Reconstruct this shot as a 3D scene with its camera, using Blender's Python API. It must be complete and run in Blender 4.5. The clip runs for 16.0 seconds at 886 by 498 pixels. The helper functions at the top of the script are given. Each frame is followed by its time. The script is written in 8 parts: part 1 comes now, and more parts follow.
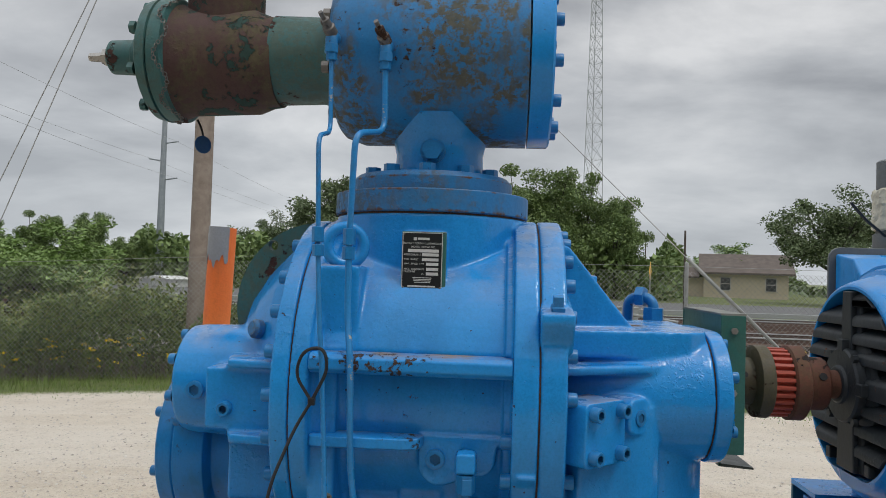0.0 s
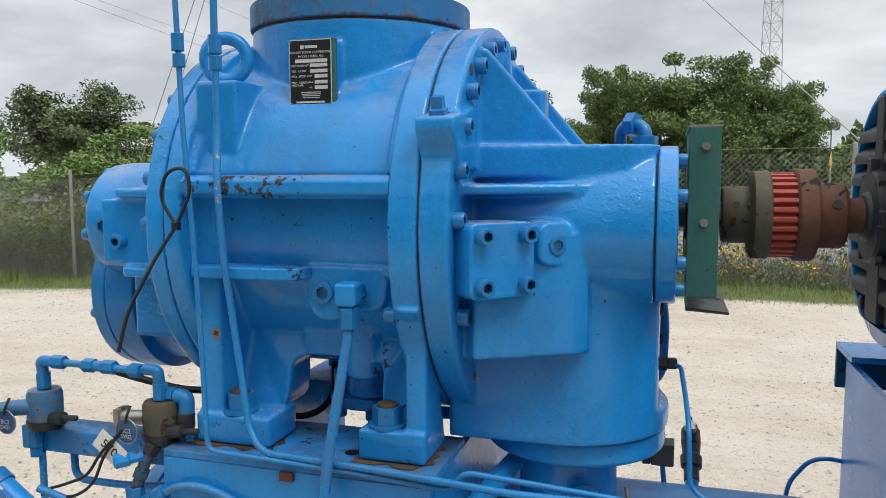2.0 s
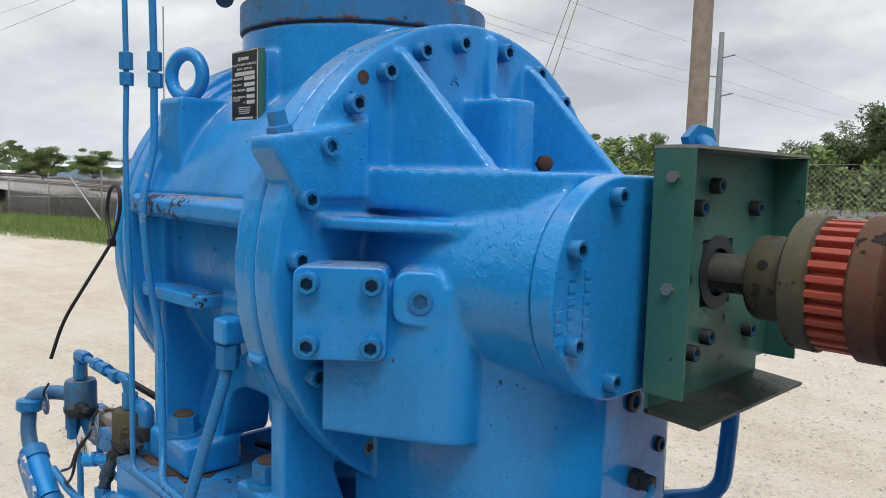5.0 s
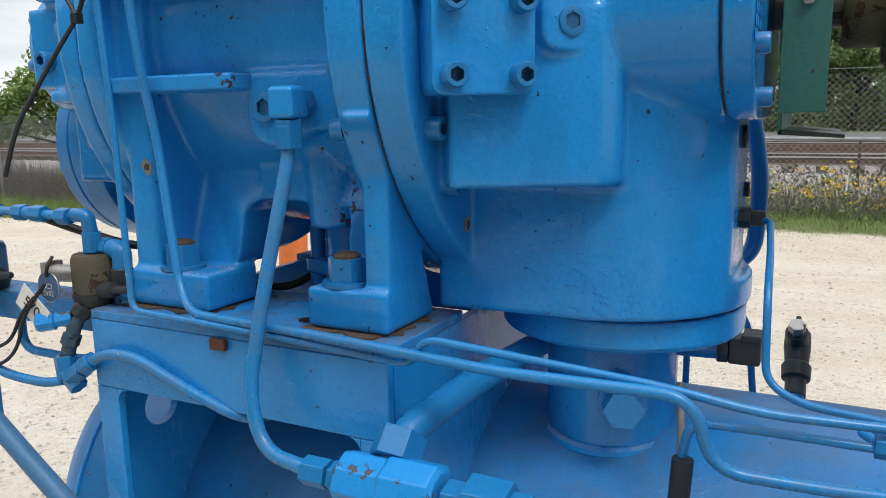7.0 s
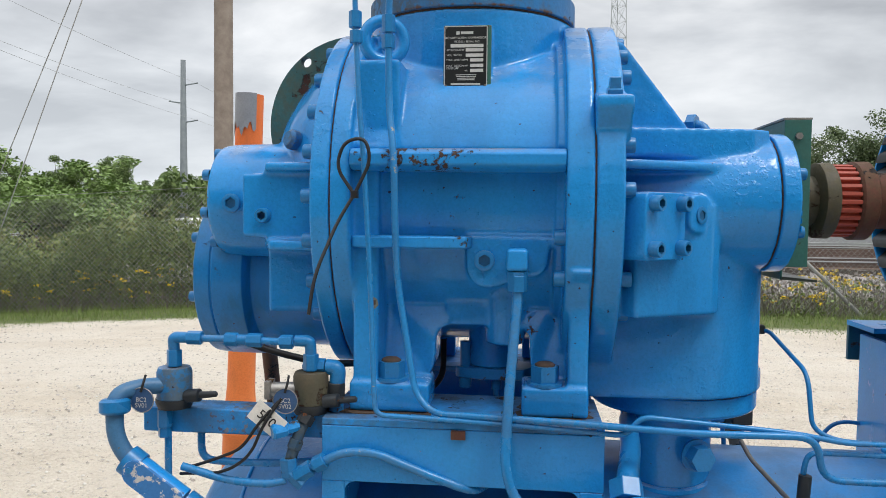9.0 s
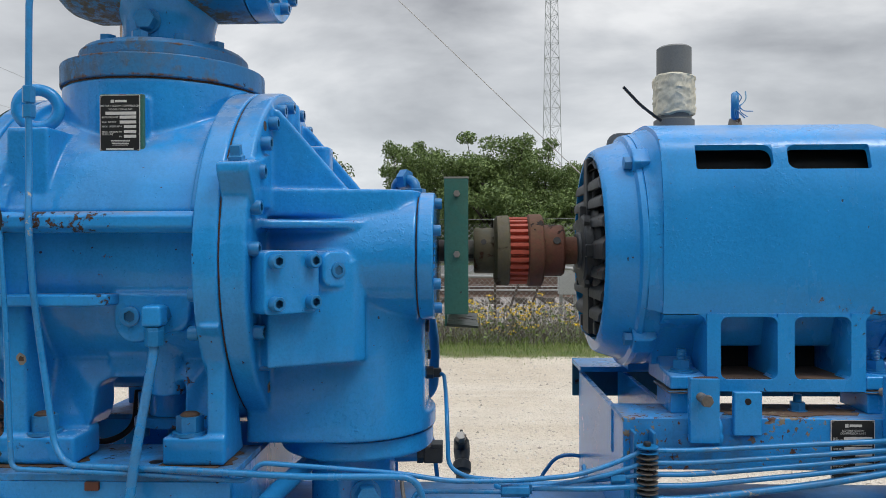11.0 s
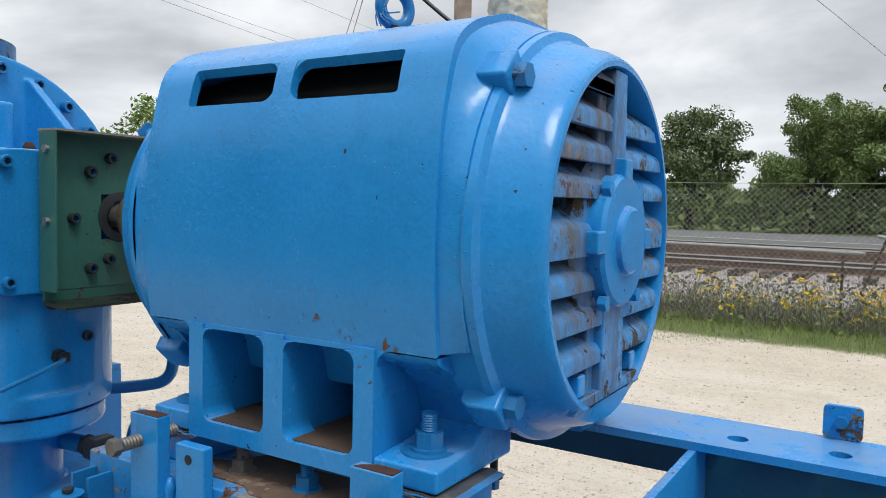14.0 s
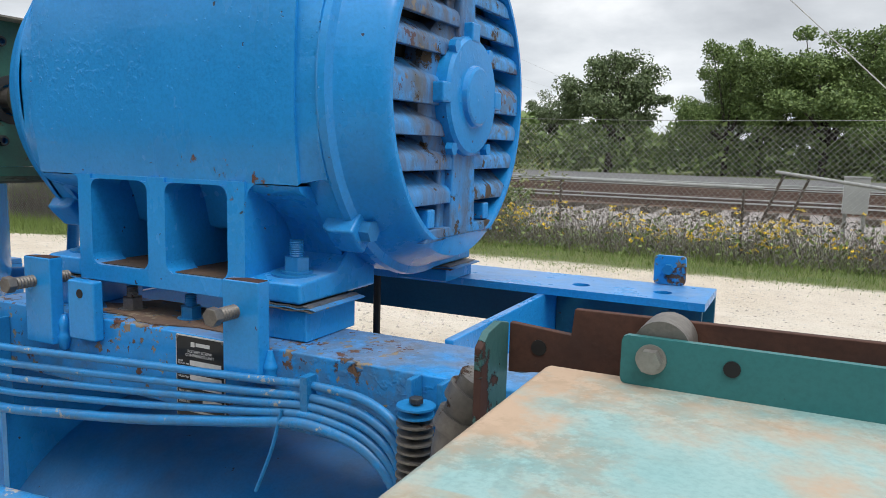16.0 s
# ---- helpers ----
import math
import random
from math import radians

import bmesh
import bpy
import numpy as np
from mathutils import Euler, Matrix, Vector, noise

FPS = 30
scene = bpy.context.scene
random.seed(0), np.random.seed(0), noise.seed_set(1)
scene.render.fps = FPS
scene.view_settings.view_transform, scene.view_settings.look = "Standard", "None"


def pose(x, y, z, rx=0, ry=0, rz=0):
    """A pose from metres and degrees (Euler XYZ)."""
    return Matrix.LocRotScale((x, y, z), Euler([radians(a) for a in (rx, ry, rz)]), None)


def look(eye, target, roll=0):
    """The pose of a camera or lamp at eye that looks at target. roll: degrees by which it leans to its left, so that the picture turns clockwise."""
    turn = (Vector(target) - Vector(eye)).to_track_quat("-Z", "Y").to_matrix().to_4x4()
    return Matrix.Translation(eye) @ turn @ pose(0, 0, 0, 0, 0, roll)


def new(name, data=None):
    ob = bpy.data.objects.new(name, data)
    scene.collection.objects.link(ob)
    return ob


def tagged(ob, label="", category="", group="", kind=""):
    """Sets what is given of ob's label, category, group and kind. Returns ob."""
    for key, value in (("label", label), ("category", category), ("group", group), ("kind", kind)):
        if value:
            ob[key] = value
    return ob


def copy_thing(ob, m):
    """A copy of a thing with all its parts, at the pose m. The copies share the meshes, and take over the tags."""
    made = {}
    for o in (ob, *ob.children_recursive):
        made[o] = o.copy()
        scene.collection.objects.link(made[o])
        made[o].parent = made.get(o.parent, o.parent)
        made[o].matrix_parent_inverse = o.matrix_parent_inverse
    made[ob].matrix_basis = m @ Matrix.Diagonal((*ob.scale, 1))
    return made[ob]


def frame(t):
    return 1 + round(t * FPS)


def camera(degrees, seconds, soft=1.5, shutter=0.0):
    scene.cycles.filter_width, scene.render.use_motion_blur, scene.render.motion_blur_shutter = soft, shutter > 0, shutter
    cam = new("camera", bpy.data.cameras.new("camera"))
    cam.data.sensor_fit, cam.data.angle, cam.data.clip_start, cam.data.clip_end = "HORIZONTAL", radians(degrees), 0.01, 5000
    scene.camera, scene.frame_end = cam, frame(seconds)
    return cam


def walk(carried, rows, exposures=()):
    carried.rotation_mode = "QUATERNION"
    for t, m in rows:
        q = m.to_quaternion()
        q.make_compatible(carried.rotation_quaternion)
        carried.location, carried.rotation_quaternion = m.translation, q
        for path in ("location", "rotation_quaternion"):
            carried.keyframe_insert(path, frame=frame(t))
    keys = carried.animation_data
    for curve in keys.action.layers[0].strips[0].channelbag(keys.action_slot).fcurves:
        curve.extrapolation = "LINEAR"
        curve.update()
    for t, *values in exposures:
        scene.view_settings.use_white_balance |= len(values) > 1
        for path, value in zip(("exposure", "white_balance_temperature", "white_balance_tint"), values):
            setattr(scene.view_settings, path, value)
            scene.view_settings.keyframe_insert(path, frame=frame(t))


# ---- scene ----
cam = camera(61.04, 16.0, soft=0.9)
# seconds, place in metres, turn in degrees
ROWS = [
    (0.0, 0.082, 0.0262, 1.734, 91.796, -1.774, 4.406),
    (0.5, 0.0448, 0.0993, 1.6385, 87.023, -1.639, 3.812),
    (1.0, 0.0534, 0.1451, 1.6047, 84.072, -0.979, 4.998),
    (1.5, 0.2275, 0.1938, 1.5883, 83.618, -0.351, 8.587),
    (2.0, 0.4861, 0.2787, 1.5946, 84.28, 0.124, 16.674),
    (2.5, 0.614, 0.4566, 1.6139, 86.992, 0.024, 25.597),
    (3.0, 0.6891, 0.6431, 1.6729, 91.263, -0.674, 33.867),
    (3.5, 0.8212, 0.7388, 1.7411, 95.766, -1.943, 40.334),
    (4.0, 0.9522, 0.7861, 1.7926, 98.397, -2.283, 45.528),
    (4.5, 0.9586, 0.8067, 1.7342, 90.1, -1.908, 46.345),
    (5.0, 0.945, 0.8065, 1.6311, 84.451, -1.524, 45.759),
    (5.2, 0.9381, 0.8136, 1.5625, 83.229, -1.239, 45.649),
    (7.3, 0.502, 0.5078, 1.3968, 80.315, 0.723, 22.21),
    (7.5, 0.4698, 0.4127, 1.4036, 80.801, 0.407, 19.492),
    (8.0, 0.3644, 0.232, 1.4467, 82.258, -0.241, 13.923),
    (8.5, 0.1254, 0.1496, 1.4427, 84.873, -0.78, 9.067),
    (8.7, 0.0349, 0.125, 1.4627, 85.846, -0.94, 7.424),
    (10.8, 0.4611, 0.0277, 1.5393, 91.267, 0.426, 3.143),
    (11.0, 0.5603, 0.0453, 1.5347, 89.688, 0.13, 1.791),
    (11.5, 0.7999, 0.1704, 1.5183, 87.98, -0.467, 0.214),
    (12.0, 0.9872, 0.333, 1.5323, 87.466, -0.393, 1.908),
    (12.5, 1.203, 0.4178, 1.5249, 87.292, -0.155, 7.403),
    (13.0, 1.4433, 0.5034, 1.5305, 87.202, -0.34, 14.947),
    (13.5, 1.6236, 0.6883, 1.532, 86.907, -0.757, 23.449),
    (14.0, 1.7688, 0.8217, 1.5617, 86.491, -1.317, 31.82),
    (14.5, 1.9562, 0.8795, 1.5649, 86.113, -1.907, 39.649),
    (15.0, 2.0715, 0.8906, 1.5338, 84.725, -2.826, 43.351),
    (15.5, 2.0363, 0.8305, 1.505, 83.256, -2.955, 38.309),
    (16.0, 1.9039, 0.7498, 1.4516, 82.398, -1.491, 26.167),
]
EXPOSURES = [(0.0, -0.4), (1.0, -0.05), (2.5, 0.0), (4.0, -0.33), (5.2, -0.02), (7.5, 0.15), (8.0, 0.15), (11.0, -0.12), (12.5, -0.18), (13.5, -0.05), (14.5, 0.06), (15.0, 0.0), (16.0, 0.12)]
walk(cam, [(t, pose(*row)) for t, *row in ROWS], EXPOSURES)

# -- world --
def build_world():
    w = bpy.data.worlds.new("sky")
    scene.world = w
    w.use_nodes = True
    nt = w.node_tree
    nt.nodes.clear()
    n = nt.nodes.new
    out, bg = n("ShaderNodeOutputWorld"), n("ShaderNodeBackground")
    sky = n("ShaderNodeTexSky")
    sky.sky_type, sky.sun_disc = "NISHITA", False
    sky.sun_elevation, sky.sun_rotation = radians(60), radians(121)
    sky.dust_density, sky.air_density = 4.0, 1.0
    dim = n("ShaderNodeVectorMath")
    dim.operation = "SCALE"
    dim.inputs["Scale"].default_value = 0.10
    tc, sep = n("ShaderNodeTexCoord"), n("ShaderNodeSeparateXYZ")
    up = n("ShaderNodeMath")
    up.operation = "MAXIMUM"
    up.inputs[1].default_value = 0.0
    lift = n("ShaderNodeMath")
    lift.operation = "ADD"
    lift.inputs[1].default_value = 0.26
    dvx, dvy = n("ShaderNodeMath"), n("ShaderNodeMath")
    dvx.operation = dvy.operation = "DIVIDE"
    comb = n("ShaderNodeCombineXYZ")
    big, small = n("ShaderNodeTexNoise"), n("ShaderNodeTexNoise")
    mp = n("ShaderNodeMapping")
    mp.inputs["Scale"].default_value = (0.72, 0.85, 1.0)
    mp.inputs["Location"].default_value = (3.1, 0.7, 0.0)
    big.inputs["Scale"].default_value, big.inputs["Detail"].default_value, big.inputs["Roughness"].default_value = 1.35, 7.0, 0.55
    big.inputs["Distortion"].default_value = 0.35
    small.inputs["Scale"].default_value, small.inputs["Detail"].default_value = 3.4, 6.0
    mixn = n("ShaderNodeMix")
    mixn.data_type, mixn.inputs[0].default_value = "FLOAT", 0.28
    ramp = n("ShaderNodeValToRGB")
    e = ramp.color_ramp.elements
    e[0].position, e[0].color = 0.38, (0.35, 0.365, 0.395, 1)
    e[1].position, e[1].color = 0.62, (0.93, 0.94, 0.955, 1)
    m = e.new(0.50)
    m.color = (0.61, 0.63, 0.66, 1)
    hz = n("ShaderNodeValToRGB")
    h = hz.color_ramp.elements
    h[0].position, h[0].color = 0.0, (0.62, 0.62, 0.62, 1)
    h[1].position, h[1].color = 0.32, (0.0, 0.0, 0.0, 1)
    mixh = n("ShaderNodeMix")
    mixh.data_type = "RGBA"
    mixh.inputs[7].default_value = (0.76, 0.82, 0.875, 1)
    cover = n("ShaderNodeMix")
    cover.data_type = "RGBA"
    cover.inputs[0].default_value = 0.94
    L = nt.links.new
    L(tc.outputs["Generated"], sep.inputs[0])
    L(sep.outputs["Z"], up.inputs[0])
    L(up.outputs[0], lift.inputs[0])
    L(sep.outputs["X"], dvx.inputs[0]), L(lift.outputs[0], dvx.inputs[1])
    L(sep.outputs["Y"], dvy.inputs[0]), L(lift.outputs[0], dvy.inputs[1])
    L(dvx.outputs[0], comb.inputs[0]), L(dvy.outputs[0], comb.inputs[1])
    L(comb.outputs[0], mp.inputs[0])
    L(mp.outputs[0], big.inputs["Vector"]), L(mp.outputs[0], small.inputs["Vector"])
    L(big.outputs[0], mixn.inputs[2]), L(small.outputs[0], mixn.inputs[3])
    L(mixn.outputs[0], ramp.inputs[0])
    L(up.outputs[0], hz.inputs[0])
    L(hz.outputs[0], mixh.inputs[0]), L(ramp.outputs[0], mixh.inputs[6])
    L(sky.outputs[0], dim.inputs[0])
    L(dim.outputs[0], cover.inputs[6]), L(mixh.outputs[2], cover.inputs[7])
    # an overcast sky is about three times as bright overhead as at the horizon
    high = n("ShaderNodeMapRange")
    high.inputs["From Min"].default_value, high.inputs["From Max"].default_value = 0.42, 1.0
    high.inputs["To Min"].default_value, high.inputs["To Max"].default_value = 1.0, 3.1
    gain = n("ShaderNodeVectorMath")
    gain.operation = "SCALE"
    L(up.outputs[0], high.inputs["Value"])
    L(cover.outputs[2], gain.inputs[0]), L(high.outputs[0], gain.inputs["Scale"])
    # the cloud is thinner towards the west
    west = n("ShaderNodeMapRange")
    west.inputs["From Min"].default_value, west.inputs["From Max"].default_value = -0.2, 0.75
    west.inputs["To Min"].default_value, west.inputs["To Max"].default_value = 1.08, 1.0
    thin = n("ShaderNodeVectorMath")
    thin.operation = "SCALE"
    L(sep.outputs["X"], west.inputs["Value"])
    L(gain.outputs[0], thin.inputs[0]), L(west.outputs[0], thin.inputs["Scale"])
    L(thin.outputs[0], bg.inputs[0])
    bg.inputs[1].default_value = SKY_STRENGTH
    L(bg.outputs[0], out.inputs[0])


SKY_STRENGTH = 1.0
build_world()
sun = new("sun", bpy.data.lights.new("sun", "SUN"))
sun.data.energy, sun.data.angle, sun.data.color = 1.3, radians(16), (1.0, 0.97, 0.92)
sun.matrix_world = look((5.2, -1.4, 11), (0.3, 1.6, 1.3))
scene.view_settings.exposure = 0.0


# -- materials --
def nodes_of(name):
    m = bpy.data.materials.new(name)
    m.use_nodes = True
    nt = m.node_tree
    return m, nt, nt.nodes.new, nt.links.new, nt.nodes["Principled BSDF"]


def noise_node(nt, scale, detail=4.0, rough=0.55, coord=None, offset=0.0, stretch=None):
    t = nt.nodes.new("ShaderNodeTexNoise")
    t.inputs["Scale"].default_value, t.inputs["Detail"].default_value, t.inputs["Roughness"].default_value = scale, detail, rough
    mp = nt.nodes.new("ShaderNodeMapping")
    mp.inputs["Location"].default_value = (offset, offset * 0.7, offset * 1.3)
    if stretch:
        mp.inputs["Scale"].default_value = stretch
    nt.links.new(coord, mp.inputs[0])
    nt.links.new(mp.outputs[0], t.inputs["Vector"])
    return t.outputs[0]


def ramp_node(nt, src, lo, hi, a=(0, 0, 0, 1), b=(1, 1, 1, 1)):
    r = nt.nodes.new("ShaderNodeValToRGB")
    e = r.color_ramp.elements
    e[0].position, e[0].color, e[1].position, e[1].color = lo, a, hi, b
    nt.links.new(src, r.inputs[0])
    return r.outputs[0]


def mix_node(nt, fac, a, b):
    m = nt.nodes.new("ShaderNodeMix")
    m.data_type = "RGBA"
    for sock, v in ((m.inputs[0], fac), (m.inputs[6], a), (m.inputs[7], b)):
        if isinstance(v, (int, float)):
            sock.default_value = v
        elif isinstance(v, tuple):
            sock.default_value = (*v, 1) if len(v) == 3 else v
        else:
            nt.links.new(v, sock)
    return m.outputs[2]


def math_node(nt, op, a, b=0.0):
    m = nt.nodes.new("ShaderNodeMath")
    m.operation = op
    for i, v in enumerate((a, b)):
        if isinstance(v, (int, float)):
            m.inputs[i].default_value = v
        else:
            nt.links.new(v, m.inputs[i])
    return m.outputs[0]


def painted(name, base, second, rough=0.38, chips=0.0, chip_colour=(0.20, 0.075, 0.03), dust=0.0, dust_colour=(0.42, 0.33, 0.22),
            relief=0.45, metal=0.0, stain=0.0, stain_colour=(0.08, 0.07, 0.05), chip_scale=26.0, big=3.0, specks=False, gloss=0.4, lichen=0.0, drops=0.0, scuffs=0.0, stain_from=0.50, lichen_from=0.44, seams=(), flakes=0.0):
    """Paint on metal: two shades, lumpy coat, chips down to rust, dust on what faces up, run-off stains."""
    m, nt, n, L, b = nodes_of(name)
    geo, tc = n("ShaderNodeNewGeometry"), n("ShaderNodeTexCoord")
    pos = geo.outputs["Position"]
    broad = noise_node(nt, big, 5.0, 0.6, pos)
    grain = noise_node(nt, 140.0, 3.0, 0.6, pos, 4.0)
    lumps = noise_node(nt, 26.0, 3.0, 0.5, pos, 9.0)
    col = mix_node(nt, ramp_node(nt, broad, 0.32, 0.70), base, second)
    fleck = math_node(nt, "MULTIPLY", ramp_node(nt, noise_node(nt, 210.0, 3.0, 0.7, pos, 61.0), 0.42, 0.66), 0.30)
    col = mix_node(nt, fleck, col, tuple(c * 0.62 for c in base))
    rgh = math_node(nt, "ADD", math_node(nt, "MULTIPLY", broad, 0.22), rough - 0.11)
    if stain:
        runs = noise_node(nt, 7.0, 6.0, 0.65, pos, 2.0, (1.0, 1.0, 0.35))
        fac = math_node(nt, "MULTIPLY", ramp_node(nt, runs, stain_from, stain_from + 0.16), stain)
        col = mix_node(nt, fac, col, stain_colour)
        rgh = math_node(nt, "ADD", rgh, math_node(nt, "MULTIPLY", fac, 0.3))
    if dust:
        sep = n("ShaderNodeSeparateXYZ")
        L(geo.outputs["True Normal"], sep.inputs[0])
        facing = ramp_node(nt, sep.outputs["Z"], 0.55, 0.95)
        cloud = ramp_node(nt, noise_node(nt, 11.0, 6.0, 0.65, pos, 6.0), 0.40, 0.68)
        fac = math_node(nt, "MULTIPLY", math_node(nt, "MULTIPLY", facing, cloud), dust)
        col = mix_node(nt, fac, col, dust_colour)
        rgh = math_node(nt, "ADD", rgh, math_node(nt, "MULTIPLY", fac, 0.4))
    if scuffs:
        sc = noise_node(nt, 30.0, 3.0, 0.6, pos, 41.0, (0.15, 1.0, 2.6))
        where = ramp_node(nt, noise_node(nt, 3.2, 3.0, 0.6, pos, 44.0), 0.60, 0.66)
        fac = math_node(nt, "MULTIPLY", math_node(nt, "MULTIPLY", ramp_node(nt, sc, 0.54, 0.60), where), scuffs)
        col = mix_node(nt, fac, col, (0.34, 0.25, 0.15))
    if lichen:
        fine = ramp_node(nt, noise_node(nt, 48.0, 7.0, 0.75, pos, 27.0), 0.43, 0.53)
        where = ramp_node(nt, noise_node(nt, 6.5, 5.0, 0.65, pos, 29.0, (1.0, 1.0, 0.45)), lichen_from, lichen_from + 0.12)
        fac = math_node(nt, "MULTIPLY", math_node(nt, "MULTIPLY", fine, where), lichen)
        tone = mix_node(nt, noise_node(nt, 90.0, 3.0, 0.6, pos, 33.0), (0.040, 0.042, 0.026), (0.15, 0.13, 0.070))
        col = mix_node(nt, fac, col, tone)
        rgh = math_node(nt, "ADD", rgh, math_node(nt, "MULTIPLY", fac, 0.4))
    for level, reach in seams:
        sepz = n("ShaderNodeSeparateXYZ")
        L(pos, sepz.inputs[0])
        gap = math_node(nt, "ABSOLUTE", math_node(nt, "SUBTRACT", sepz.outputs["Z"], level))
        near = ramp_node(nt, gap, 0.0, reach, (1, 1, 1, 1), (0, 0, 0, 1))
        weep = math_node(nt, "ADD", math_node(nt, "MULTIPLY", near, 0.33), math_node(nt, "MULTIPLY", noise_node(nt, 38.0, 4.0, 0.65, pos, 51.0, (1.0, 1.0, 0.5)), 0.6))
        col = mix_node(nt, ramp_node(nt, weep, 0.60, 0.68), col, mix_node(nt, grain, (0.04, 0.024, 0.018), (0.15, 0.07, 0.032)))
    if flakes:
        where = ramp_node(nt, noise_node(nt, 6.0, 4.0, 0.6, pos, 71.0), 0.50, 0.60)
        bits = math_node(nt, "ADD", noise_node(nt, 80.0, 5.0, 0.62, pos, 73.0), math_node(nt, "MULTIPLY", where, 0.14))
        fac = math_node(nt, "MULTIPLY", ramp_node(nt, bits, 0.685, 0.700), flakes)
        tone = mix_node(nt, ramp_node(nt, noise_node(nt, 24.0, 3.0, 0.6, pos, 77.0), 0.44, 0.56), (0.085, 0.036, 0.024), (0.23, 0.19, 0.135))
        col = mix_node(nt, fac, col, tone)
        rgh = math_node(nt, "ADD", rgh, math_node(nt, "MULTIPLY", fac, 0.35))
    crinkle = ramp_node(nt, noise_node(nt, 105.0, 2.0, 0.55, pos, 17.0), 0.52, 0.66)
    patchy = ramp_node(nt, noise_node(nt, 4.5, 3.0, 0.5, pos, 21.0), 0.50, 0.72)
    height = math_node(nt, "ADD", math_node(nt, "MULTIPLY", lumps, 0.34), math_node(nt, "ADD", math_node(nt, "MULTIPLY", math_node(nt, "MULTIPLY", crinkle, patchy), 0.15), math_node(nt, "MULTIPLY", grain, 0.025)))
    if drops:
        vor = n("ShaderNodeTexVoronoi")
        vor.inputs["Scale"].default_value = 150.0
        L(pos, vor.inputs["Vector"])
        bead = ramp_node(nt, vor.outputs["Distance"], 0.0, 0.20, (1, 1, 1, 1), (0, 0, 0, 1))
        pick = n("ShaderNodeSeparateColor")
        L(vor.outputs["Color"], pick.inputs[0])
        some = ramp_node(nt, pick.outputs[0], 0.86, 0.88)
        height = math_node(nt, "ADD", height, math_node(nt, "MULTIPLY", math_node(nt, "MULTIPLY", bead, some), drops))
    if specks:
        dots = noise_node(nt, 75.0, 2.5, 0.55, pos, 31.0)
        spot = math_node(nt, "MULTIPLY", ramp_node(nt, dots, 0.735, 0.75), 0.9)
        col = mix_node(nt, spot, col, (0.030, 0.025, 0.025))
        height = math_node(nt, "SUBTRACT", height, math_node(nt, "MULTIPLY", spot, 0.5))
    if chips:
        c1 = noise_node(nt, chip_scale, 6.0, 0.7, pos, 12.0)
        c2 = noise_node(nt, 5.0, 3.0, 0.5, pos, 15.0)
        worn = math_node(nt, "ADD", math_node(nt, "MULTIPLY", c1, 0.6), math_node(nt, "MULTIPLY", c2, 0.4))
        edge = ramp_node(nt, worn, 0.66 - chips * 0.2, 0.675 - chips * 0.2)
        rust = mix_node(nt, noise_node(nt, 60.0, 4.0, 0.6, pos, 3.0), chip_colour, tuple(c * 0.4 for c in chip_colour))
        col = mix_node(nt, edge, col, rust)
        rgh = math_node(nt, "ADD", rgh, math_node(nt, "MULTIPLY", edge, 0.35))
        height = math_node(nt, "SUBTRACT", height, math_node(nt, "MULTIPLY", edge, 0.8))
    bump = n("ShaderNodeBump")
    bump.inputs["Strength"].default_value, bump.inputs["Distance"].default_value = min(1.0, relief * 2), 0.006
    b.inputs["Specular IOR Level"].default_value = gloss
    L(height, bump.inputs["Height"])
    L(bump.outputs[0], b.inputs["Normal"])
    L(col, b.inputs["Base Color"])
    L(rgh, b.inputs["Roughness"])
    b.inputs["Metallic"].default_value = metal
    return m


BLUE, BLUE2 = (0.013, 0.236, 0.60), (0.022, 0.288, 0.70)
M_BLUE = painted("blue_paint", BLUE, BLUE2, 0.17, chips=0.08, dust=0.6, specks=True, chip_colour=(0.085, 0.04, 0.028), chip_scale=45.0, drops=0.3, stain=0.22, stain_colour=(0.006, 0.075, 0.20))
M_BLUE_WORN = painted("worn_blue_paint", BLUE, BLUE2, 0.36, chips=0.41, dust=0.95, chip_colour=(0.075, 0.044, 0.034), chip_scale=58.0, specks=True, dust_colour=(0.25, 0.19, 0.135), stain=0.35, stain_colour=(0.02, 0.06, 0.11))
M_BLUE_STAINED = painted("weathered_blue_paint", (0.012, 0.15, 0.369), (0.02, 0.196, 0.472), 0.40, chips=0.16, specks=True, chip_scale=50.0, chip_colour=(0.075, 0.04, 0.025), dust=0.5, stain=0.35, stain_colour=(0.02, 0.10, 0.17), relief=0.4, lichen=0.62, seams=((1.849, 0.016), (1.888, 0.014), (1.917, 0.012)))
M_BEAM = painted("beam_blue_paint", BLUE, BLUE2, 0.36, chips=0.30, flakes=1.0, dust=0.7, chip_colour=(0.15, 0.088, 0.052), chip_scale=24.0, specks=True, dust_colour=(0.24, 0.19, 0.14), stain=0.4, stain_colour=(0.05, 0.085, 0.11), lichen=0.35)
M_DECK = painted("oily_blue_deck", BLUE, BLUE2, 0.40, chips=0.20, flakes=0.7, dust=0.9, chip_colour=(0.06, 0.035, 0.025), chip_scale=34.0, specks=True, dust_colour=(0.085, 0.075, 0.065), stain=0.5, stain_colour=(0.03, 0.05, 0.06), lichen=0.3)
M_STRAINER = painted("lichened_blue_paint", (0.012, 0.163, 0.392), (0.02, 0.209, 0.495), 0.40, chips=0.12, specks=True, chip_scale=50.0, chip_colour=(0.075, 0.04, 0.025), dust=0.4, stain=0.3, stain_colour=(0.02, 0.10, 0.17), relief=0.4, lichen=0.92, lichen_from=0.385)
